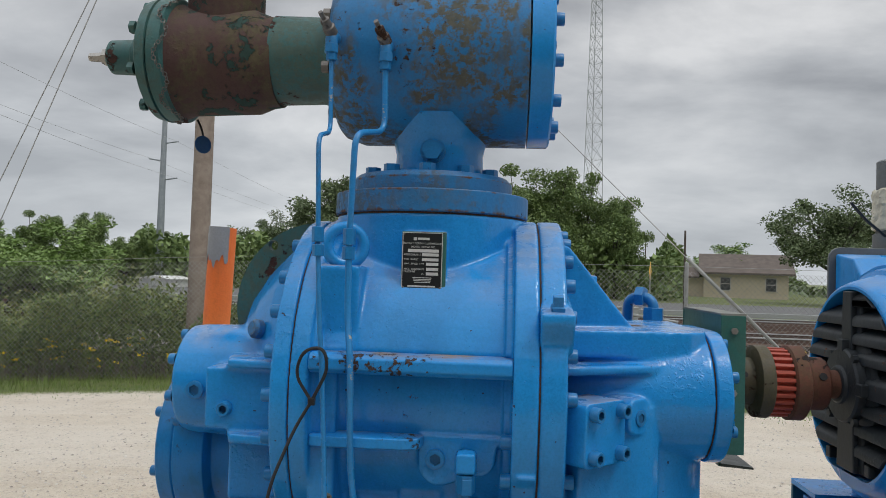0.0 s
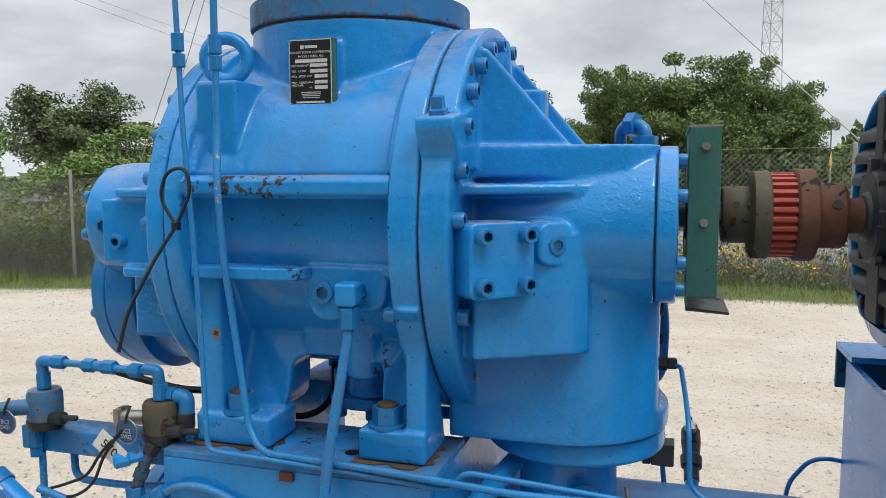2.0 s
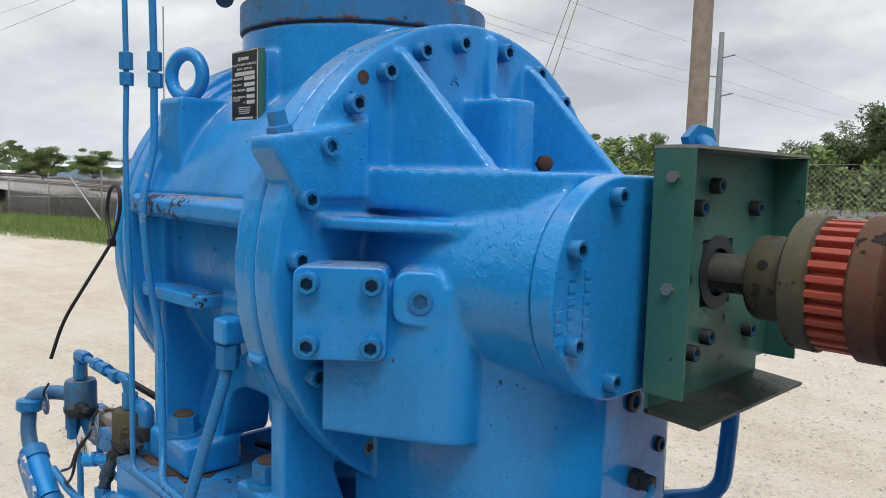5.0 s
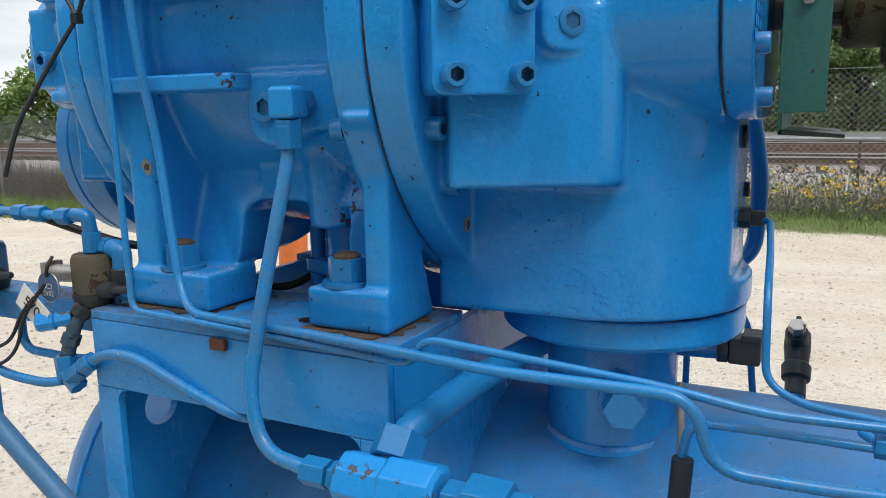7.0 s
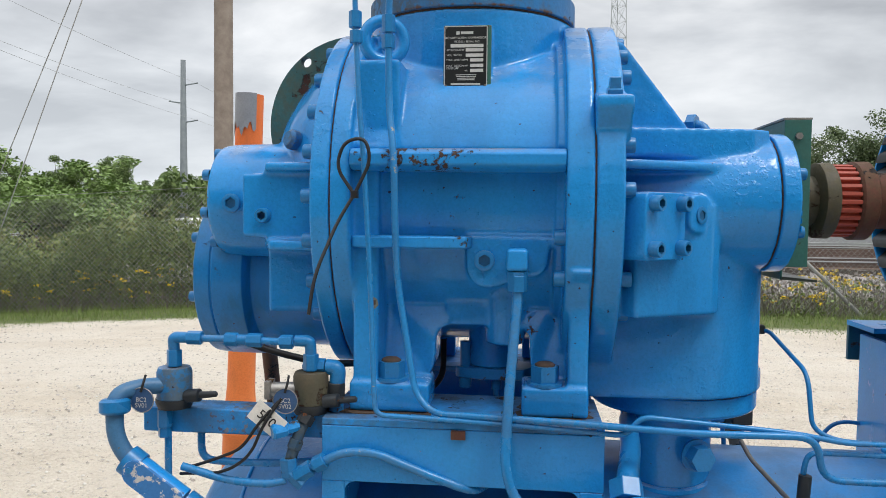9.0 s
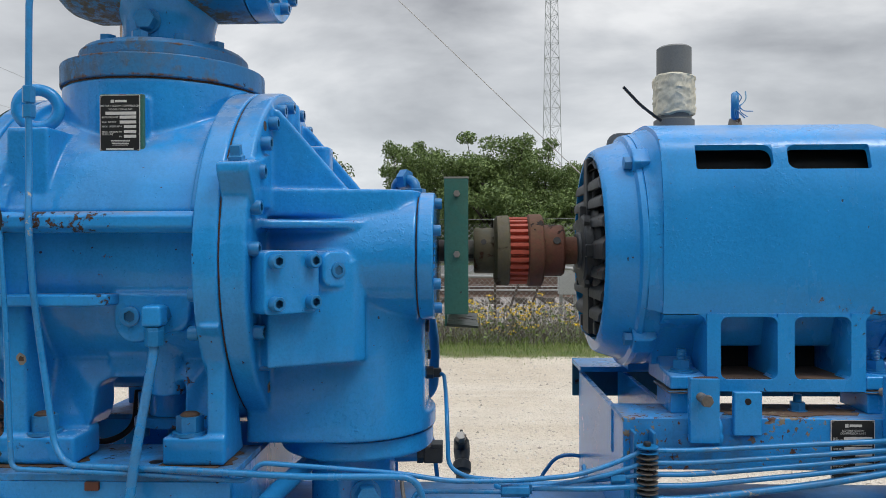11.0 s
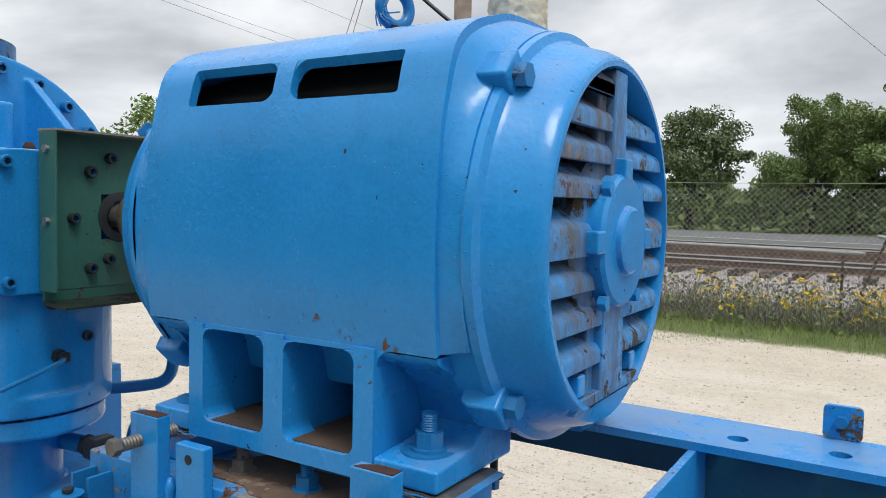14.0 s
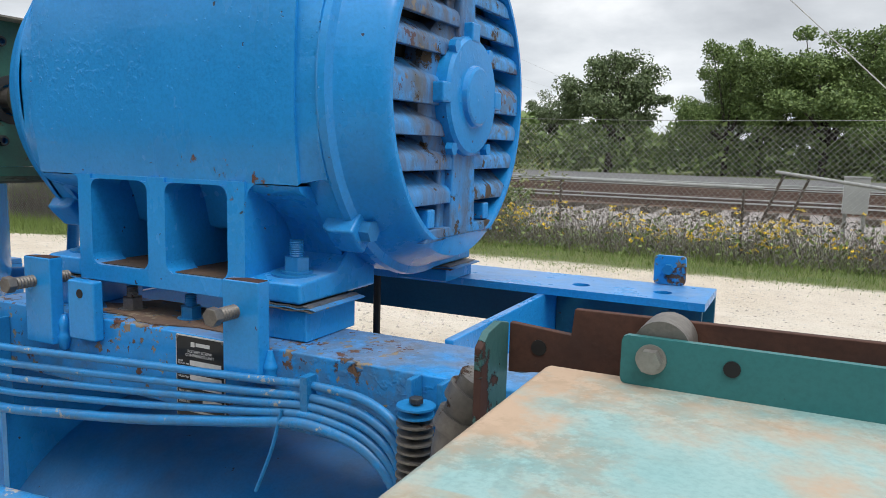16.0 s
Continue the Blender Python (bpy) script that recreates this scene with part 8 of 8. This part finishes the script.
for s in (-0.045, 0.045):
    bm = cyl(bmesh.new(), (s, 0, 0.006), (s, 0, 0.009), 0.005, 14)
    bmesh.ops.transform(bm, matrix=M_OV, verts=bm.verts[:])
    part("screw", bm, M_BLUE_PLAIN, ov)
part("pipe", tube(bmesh.new(), [fit0 + d * 0.12, fit0 + d * 0.30, fit0 + d * 0.62 + Vector((0, 0, 0.02))], 0.0138, 0.05, 16), M_CONDUIT, cdl)

# sensor lines and valve at the port
s1 = line("sensor_tube", [(0.500, 1.597, 1.271), (0.514, 1.585, 1.268), (0.520, 1.50, 1.245), (0.524, 1.414, 1.224), (0.527, 1.395, 1.135), (0.56, 1.385, 1.120), (0.70, 1.375, 1.112), (0.80, 1.372, 1.122), (0.872, 1.371, 1.132)], 0.0040, "thin blue sensor tube bent down beside the port", bend=0.03, mat=M_BLUE_PLAIN)
part("elbow", box(bmesh.new(), 0.490, 0.508, 1.588, 1.606, 1.262, 1.280), M_DARK, s1, "dark elbow screwed into the port", bevel=0.004)
hexnut(s1, (0.484, 1.597, 1.271), (1, 0, 0), 0.013, 0.016, M_DARK)
bvt = thing("ball_valve", (0.549, 1.90, 0.93), "small black shut-off valve leaning on the tank", "valve")
part("body", lathe(bmesh.new(), (0.549, 1.900, 0.945), (-0.02, 0.72, 0.69), [(0, 0.016), (0.03, 0.016), (0.032, 0.022), (0.055, 0.023), (0.060, 0.018), (0.090, 0.021), (0.118, 0.020), (0.126, 0.013), (0.134, 0.011), (0.136, 0.005), (0.152, 0.004)], 20), M_DARK, bvt, bevel=0.001)
part("bonnet", cyl(bmesh.new(), (0.547, 1.968, 1.012), (0.545, 1.950, 1.040), 0.018, 20), M_DARK, bvt, bevel=0.002)
part("stub", tube(bmesh.new(), [(0.549, 1.905, 0.95), (0.549, 1.880, 0.925), (0.545, 1.84, 0.88)], 0.014, 0.03, 14), M_BLUE_PLAIN, bvt)
hexnut(bvt, (0.545, 1.946, 1.047), (0, -0.55, 0.83), 0.014, 0.018, M_STEEL)
snb = thing("pressure_sensor", (0.48, 1.668, 1.083), "dark oil sensor with a square plug on the tank neck", "sensor")
part("pipe", cyl(bmesh.new(), (0.39, 1.66, 1.084), (0.452, 1.667, 1.084), 0.017, 18), M_BLUE_PLAIN, snb)
hexnut(snb, (0.459, 1.668, 1.084), (1, 0.1, 0), 0.021, 0.014, M_DARK)
part("plug", box(bmesh.new(), 0.467, 0.508, 1.650, 1.688, 1.066, 1.102), M_DARK, snb, bevel=0.004)
part("plug_cover", box(bmesh.new(), 0.484, 0.5082, 1.648, 1.690, 1.0985, 1.108), M_DARK, snb, bevel=0.002)
rl = line("return_pipe", [(0.440, 1.820, 1.63), (0.441, 1.824, 1.690), (0.388, 1.856, 1.691), (0.392, 1.900, 1.60), (0.46, 1.895, 1.42), (0.484, 1.850, 1.30), (0.480, 1.842, 1.178), (0.42, 1.80, 1.166), (0.34, 1.70, 1.166)], 0.0125, "blue return pipe arching over the casing and down behind it", [((0.440, 1.821, 1.652), (0, 0, 1), 0.03), ((0.414, 1.840, 1.691), (-0.86, 0.5, 0), 0.02)], bend=0.04, mat=M_BLUE_PLAIN)

line("sensor_tube", [(0.742, 1.970, 0.86), (0.742, 1.970, 0.908), (0.750, 1.970, 0.943), (0.789, 1.970, 0.996), (0.845, 1.970, 0.999), (0.970, 1.970, 0.943)], 0.0048, "thin blue tube arching up behind the tank", bend=0.03, mat=M_BLUE_PLAIN)
line("sensor_tube", [(0.394, 1.80, 0.95), (0.394, 1.80, 1.061), (0.436, 1.80, 1.125), (0.480, 1.80, 1.093), (0.497, 1.80, 0.93)], 0.0052, "dark blue tube looping behind the port", bend=0.03, mat=M_BLUE_PLAIN)
# cable tie loop on the first tube
zl = thing("zip_tie", (-0.221, 1.245, 1.52), "long black cable tie looped round the tube", "cable tie")
part("loop", tube(bmesh.new(), [(-0.221, 1.243, 1.517), (-0.252, 1.246, 1.560), (-0.238, 1.247, 1.600), (-0.205, 1.248, 1.606), (-0.196, 1.247, 1.570), (-0.221, 1.243, 1.517)], 0.0028, 0.03, 8), M_BLACK, zl)
part("tail", tube(bmesh.new(), [(-0.221, 1.242, 1.517), (-0.243, 1.225, 1.475), (-0.268, 1.185, 1.395), (-0.272, 1.168, 1.338)], 0.0028, 0.04, 8), M_BLACK, zl)
part("head", box(bmesh.new(), -0.226, -0.215, 1.237, 1.247, 1.511, 1.523), M_BLACK, zl, bevel=0.001)

# chain and tag on the stop valve
ch = thing("valve_chain", (-0.57, 1.44, 2.06), "rusty chain round the valve bonnet with a blue tag", "chain")
for i in range(46):
    a = radians(115 + 150 * i / 45)
    c = Vector((-0.605 + 0.012 * math.sin(i * 0.5), VY + 0.134 * math.cos(a), VZ - 0.010 + 0.134 * math.sin(a)))
    tdir = Vector((0.05, -math.sin(a), math.cos(a)))
    bm = torus(bmesh.new(), c, tdir.cross(Vector((1, 0, 0))) if i % 2 else Vector((1, 0, 0)), 0.0042, 0.0011, 10, 5)
    part("link", bm, M_BOLT, ch)
part("tie", tube(bmesh.new(), [(-0.590, 1.615, 2.052), (-0.582, 1.620, 2.034), (-0.578, 1.621, 2.017)], 0.0025, 0.01, 6), M_BLACK, ch)
part("tag", lathe(bmesh.new(), (-0.578, 1.621, 1.998), (0.75, -0.6, 0), [(0, 0.0195), (0.0018, 0.0195)], 32), painted("chain_tag", (0.02, 0.07, 0.17), (0.03, 0.09, 0.2), 0.4, relief=0.05), ch, "round blue tag")
# small switch behind the neck
sw = thing("limit_switch", (-0.042, 1.739, 1.93), "small black switch on the neck ring", "switch")
part("body", lathe(bmesh.new(), (-0.042, 1.739, 1.929), (0, 0, 1), [(0, 0.016), (0.05, 0.016), (0.055, 0.012), (0.08, 0.012), (0.085, 0.006), (0.105, 0.006)], 16), M_BLACK, sw)


# -- nameplates and writing --
def letters(text, size, m, mat, parent, name="lettering", align="LEFT", spacing=1.0):
    cu = bpy.data.curves.new(name, "FONT")
    cu.body, cu.size, cu.extrude, cu.align_x, cu.align_y, cu.space_line, cu.space_character = text, size, 0.00012, align, "CENTER", 0.9, spacing
    tmp = new(name, cu)
    me = bpy.data.meshes.new_from_object(tmp.evaluated_get(bpy.context.evaluated_depsgraph_get()))
    bpy.data.objects.remove(tmp)
    me.transform(m)
    me.materials.clear()
    me.materials.append(mat)
    ob = new(name, me)
    return hang(ob, parent)


UP = Matrix(((1, 0, 0, 0), (0, 0, -1, 0), (0, 1, 0, 0), (0, 0, 0, 1)))


def nameplate(name, label, m, w, h, rows, unit):
    """A black plate with silver print; rows are (kind, text, x, y, size or (width, height))."""
    p = thing(name, m.translation, label, "nameplate", "nameplates")

    def slab(nm, pts, z0, z1, mat, lab=""):
        bm = prism(bmesh.new(), pts, "z", z0, z1)
        bmesh.ops.transform(bm, matrix=m, verts=bm.verts[:])
        return part(nm, bm, mat, p, lab)
    slab("rim", rect(-w / 2, w / 2, -h / 2, h / 2, 0.002, 2), 0.0, 0.0012, M_PLATE_SILVER)
    slab("face", rect(-w / 2 + 0.0015, w / 2 - 0.0015, -h / 2 + 0.0015, h / 2 - 0.0015, 0.001, 1), 0.0012, 0.0016, M_PLATE_BLACK)
    for kind, text, x, y, s in rows:
        if kind == "text":
            letters(text, s, m @ Matrix.Translation((x, y, 0.0018)), M_PLATE_SILVER, p)
        elif kind == "mid":
            letters(text, s, m @ Matrix.Translation((x, y, 0.0018)), M_PLATE_SILVER, p, align="CENTER")
        else:
            slab("field" if kind == "field" else "print_bar", [(x, y), (x + s[0], y), (x + s[0], y + s[1]), (x, y + s[1])], 0.0016, 0.0019, M_PLATE_SILVER)
    for sx in (-1, 1):
        for sy in (-1, 1):
            bm = lathe(bmesh.new(), (sx * (w / 2 - 0.003), sy * (h / 2 - 0.003), 0.001), (0, 0, 1), [(0, 0.0022), (0.001, 0.002), (0.0018, 0.0008)], 12)
            bmesh.ops.transform(bm, matrix=m, verts=bm.verts[:])
            part("rivet", bm, M_BOLT, p)
    return p


M_CP = Matrix.Translation((-0.0605, 1.3765, 1.754)) @ UP
bm = box(bmesh.new(), -0.0985, -0.0175, 1.377, 1.385, 1.702, 1.807)
part("plate_pad", bm, M_GREEN, comp, "green primer pad under the nameplate", bevel=0.002)
rows = [("bar", "", -0.017, 0.0395, (0.006, 0.006)), ("bar", "", -0.009, 0.0405, (0.022, 0.0045)), ("mid", "ROTARY SCREW COMPRESSOR", 0.0, 0.0335, 0.0052), ("mid", "MODEL / SERIAL NO.", 0.002, 0.0268, 0.0050),
        ("field", "", -0.027, 0.0165, (0.058, 0.0060)), ("text", "REFRIGERANT", -0.034, 0.0115, 0.0050), ("field", "", 0.000, 0.0090, (0.031, 0.0058)), ("text", "VOL. RATIO", -0.034, 0.0025, 0.0050), ("field", "", 0.000, -0.0005, (0.031, 0.0058)),
        ("text", "MAX. SPEED RPM", -0.034, -0.0062, 0.0050), ("field", "", 0.008, -0.0092, (0.023, 0.0058)), ("text", "MAX. DESIGN\nPRESSURE", -0.034, -0.0190, 0.0050), ("text", "PSIG", -0.0025, -0.0165, 0.0036), ("field", "", 0.008, -0.0190, (0.023, 0.0058)), ("text", "kPa", -0.0015, -0.0255, 0.0036), ("field", "", 0.008, -0.0280, (0.023, 0.0058))]
for i in range(4):
    rows.append(("bar", "", -0.017 + 0.001 * i, -0.0335 - 0.003 * i, (0.036 - 0.002 * i, 0.0012)))
rows.append(("bar", "", -0.026, -0.0510, (0.052, 0.0030)))
nameplate("compressor_nameplate", "black and silver compressor nameplate riveted to the neck", M_CP @ Matrix.Diagonal((0.96, 0.93, 1.0, 1.0)), 0.076, 0.110, rows, "compressor")
M_UP = Matrix.Translation((1.2545, 1.4192, 1.165)) @ UP
rows = [("bar", "", -0.014, 0.0395, (0.006, 0.006)), ("bar", "", -0.006, 0.0405, (0.022, 0.0045)), ("mid", "ROTARY SCREW\nCOMPRESSOR UNIT", 0.0, 0.0310, 0.0052), ("text", "UNIT\nMODEL NO.", -0.035, 0.0185, 0.0034), ("field", "", -0.016, 0.0160, (0.050, 0.0065)), ("text", "UNIT\nSER. NO.", -0.035, 0.0095, 0.0034), ("field", "", -0.016, 0.0070, (0.050, 0.0065)),
        ("text", "SALES ORD.", -0.035, 0.0005, 0.0034), ("field", "", -0.016, -0.0020, (0.050, 0.0065)), ("text", "REFRIGERANT", -0.035, -0.0100, 0.0042), ("field", "", 0.004, -0.0125, (0.030, 0.0055)), ("text", "MAX. SPEED RPM", -0.035, -0.0180, 0.0042), ("field", "", 0.004, -0.0205, (0.030, 0.0055)), ("text", "MAX. DESIGN\nPRESSURE", -0.035, -0.0290, 0.0042), ("field", "", 0.004, -0.0300, (0.030, 0.0060)), ("bar", "", -0.022, -0.0430, (0.044, 0.0028))]
nameplate("unit_nameplate", "worn black and silver unit nameplate on the motor base", M_UP, 0.078, 0.106, rows, "unit")
for text, at in (("BC2\nSV01", (-0.573, 1.2438, 1.176)), ("BC2\nSV02", (-0.334, 1.2488, 1.182))):
    tag = [o for o in scene.objects if o.name.startswith("valve_tag") and abs(o.location.x - at[0]) < 0.01][0]
    letters(text, 0.0105, Matrix.Translation(at) @ UP, M_PLATE_SILVER, tag, align="CENTER")
letters("570", 0.022, PT @ Matrix.Translation((0.0, -0.0008, 0.0)) @ UP, M_BLACK, pt, align="CENTER")
XF = Matrix(((0, 0, 1, 0), (1, 0, 0, 0), (0, 1, 0, 0), (0, 0, 0, 1)))
def cast(text, at, size, spin=0.0, parent=suction):
    ob = letters(text, size, Matrix.Translation(at) @ XF @ pose(0, 0, 0, 0, 0, spin), M_BLUE, parent, "cast_letter", "CENTER")
    s = ob.modifiers.new("depth", "SOLIDIFY")
    s.thickness, s.offset = 0.0022, 0.0
    return ob


cast("A", (0.1975, 1.553, 1.764), 0.024)
cast("0071", (0.1975, 1.527, 1.699), 0.034, 90)
for y, h in ((1.405, 0.05), (1.425, 0.085), (1.452, 0.09)):
    for k in range(int(h / 0.013)):
        part("cast_mark", box(bmesh.new(), 0.5002, 0.5014, y - 0.006, y + 0.006, 1.465 + 0.013 * k, 1.474 + 0.013 * k), M_BLUE, cover, bevel=0.0006)

# -- front corner: rusty angle and bar behind the cabinet --
bar = thing("rusty_bar", (1.75, 1.325, 1.28), "rusty flat steel bar bolted behind the cabinet", "bar")
part("bar", prism(bmesh.new(), [(1.690, 1.270), (1.690, 1.312), (1.742, 1.308), (1.744, 1.329), (2.60, 1.336), (2.60, 1.284), (1.744, 1.280), (1.742, 1.276)], "y", 1.318, 1.325), M_OLDRUST, bar, bevel=0.001)
part("angle_leg", prism(bmesh.new(), [(1.318, 1.240), (1.318, 1.312), (1.30, 1.316), (1.275, 1.312), (1.262, 1.302), (1.262, 1.240)], "x", 1.683, 1.6895), M_TEAL, bar, "dull green angle end with rust streaks", bevel=0.001)
part("hole", lathe(bmesh.new(), (1.716, 1.3176, 1.294), (0, -1, 0), [(0, 0.0065), (0.0006, 0.0065)], 18), M_BLACK, bar)
part("spacer", cyl(bmesh.new(), (1.818, 1.279, 1.316), (1.818, 1.317, 1.316), 0.020, 26), M_BOLT, bar, "round steel spacer")
el = thing("pipe_elbow", (1.64, 1.36, 1.18), "weathered grey screwed pipe elbow by the beam end", "elbow")
part("body", tube(bmesh.new(), [(1.657, 1.340, 1.254), (1.649, 1.340, 1.233), (1.638, 1.340, 1.211), (1.633, 1.335, 1.187), (1.634, 1.330, 1.158)], 0.019, 0.02, 18), M_BOLT, el)
part("collar", lathe(bmesh.new(), (1.651, 1.340, 1.241), (-0.42, -0.1, -0.9), [(0, 0.023), (0.014, 0.023)], 24), M_BOLT, el)
part("collar", lathe(bmesh.new(), (1.641, 1.340, 1.216), (-0.38, -0.12, -0.92), [(0, 0.023), (0.016, 0.023)], 24), M_BOLT, el)
# hanging bolts under the rear foot and nuts on the beam
for at in ((1.186, 1.946, 1.09), (1.054, 1.946, 1.10)):
    hb = thing("hanging_bolt", at, "loose long black bolt with nut hanging under the motor", "bolt", "hanging bolts")
    part("shank", cyl(bmesh.new(), at, (at[0], at[1], 1.225), 0.007, 12), M_BLACK, hb)
    part("washer", cyl(bmesh.new(), (at[0], at[1], at[2] + 0.004), (at[0], at[1], at[2] + 0.008), 0.016, 20), M_BLACK, hb)
    hexnut(hb, (at[0], at[1], at[2] - 0.006), (0, 0, 1), 0.011, 0.018, M_BLUE_PLAIN)
for x, y, mat in ((1.075, 1.478, M_BOLT), (1.182, 1.478, M_BLUE_PLAIN)):
    placed("beam_nut", hexhead_mesh("beam_nut", 0.014, 0.018, mat, True, 0.016), facing((x, y, ZB), (0, 0, 1), 20), beams)
part("bolt_hole", lathe(bmesh.new(), (1.640, 1.490, ZB + 0.0003), (0, 0, 1), [(0, 0.0135), (0.0004, 0.0135)], 24), M_BLACK, beams)
part("bolt_hole", lathe(bmesh.new(), (0.02, 1.335, 1.1583), (0, 0, 1), [(0, 0.012), (0.0004, 0.012)], 24), M_BLACK, stand)
part("bracket_nub", box(bmesh.new(), -0.068, -0.045, 1.258, 1.2648, 1.132, 1.146), M_RUST, stand, bevel=0.001)
# twine on the lifting eye
tw = thing("twine", (1.142, 1.69, 1.83), "frayed pale blue twine tied round the lifting eye", "twine")
for i in range(9):
    a = rng.uniform(0, 2 * math.pi)
    c = Vector((1.142, 1.675, 1.832))
    part("strand", tube(bmesh.new(), [c + Vector((rng.normal() * 0.004, -0.006, rng.normal() * 0.006)), c + Vector((math.cos(a) * 0.016, -0.012, math.sin(a) * 0.016)), c + Vector((math.cos(a + 0.6) * 0.032, -0.010, math.sin(a + 0.6) * 0.030))], 0.0011, 0.01, 5), painted("twine_%d" % (i % 2), (0.25, 0.45, 0.60), (0.4, 0.55, 0.65), 0.8) if i < 2 else M_TUBE, tw)
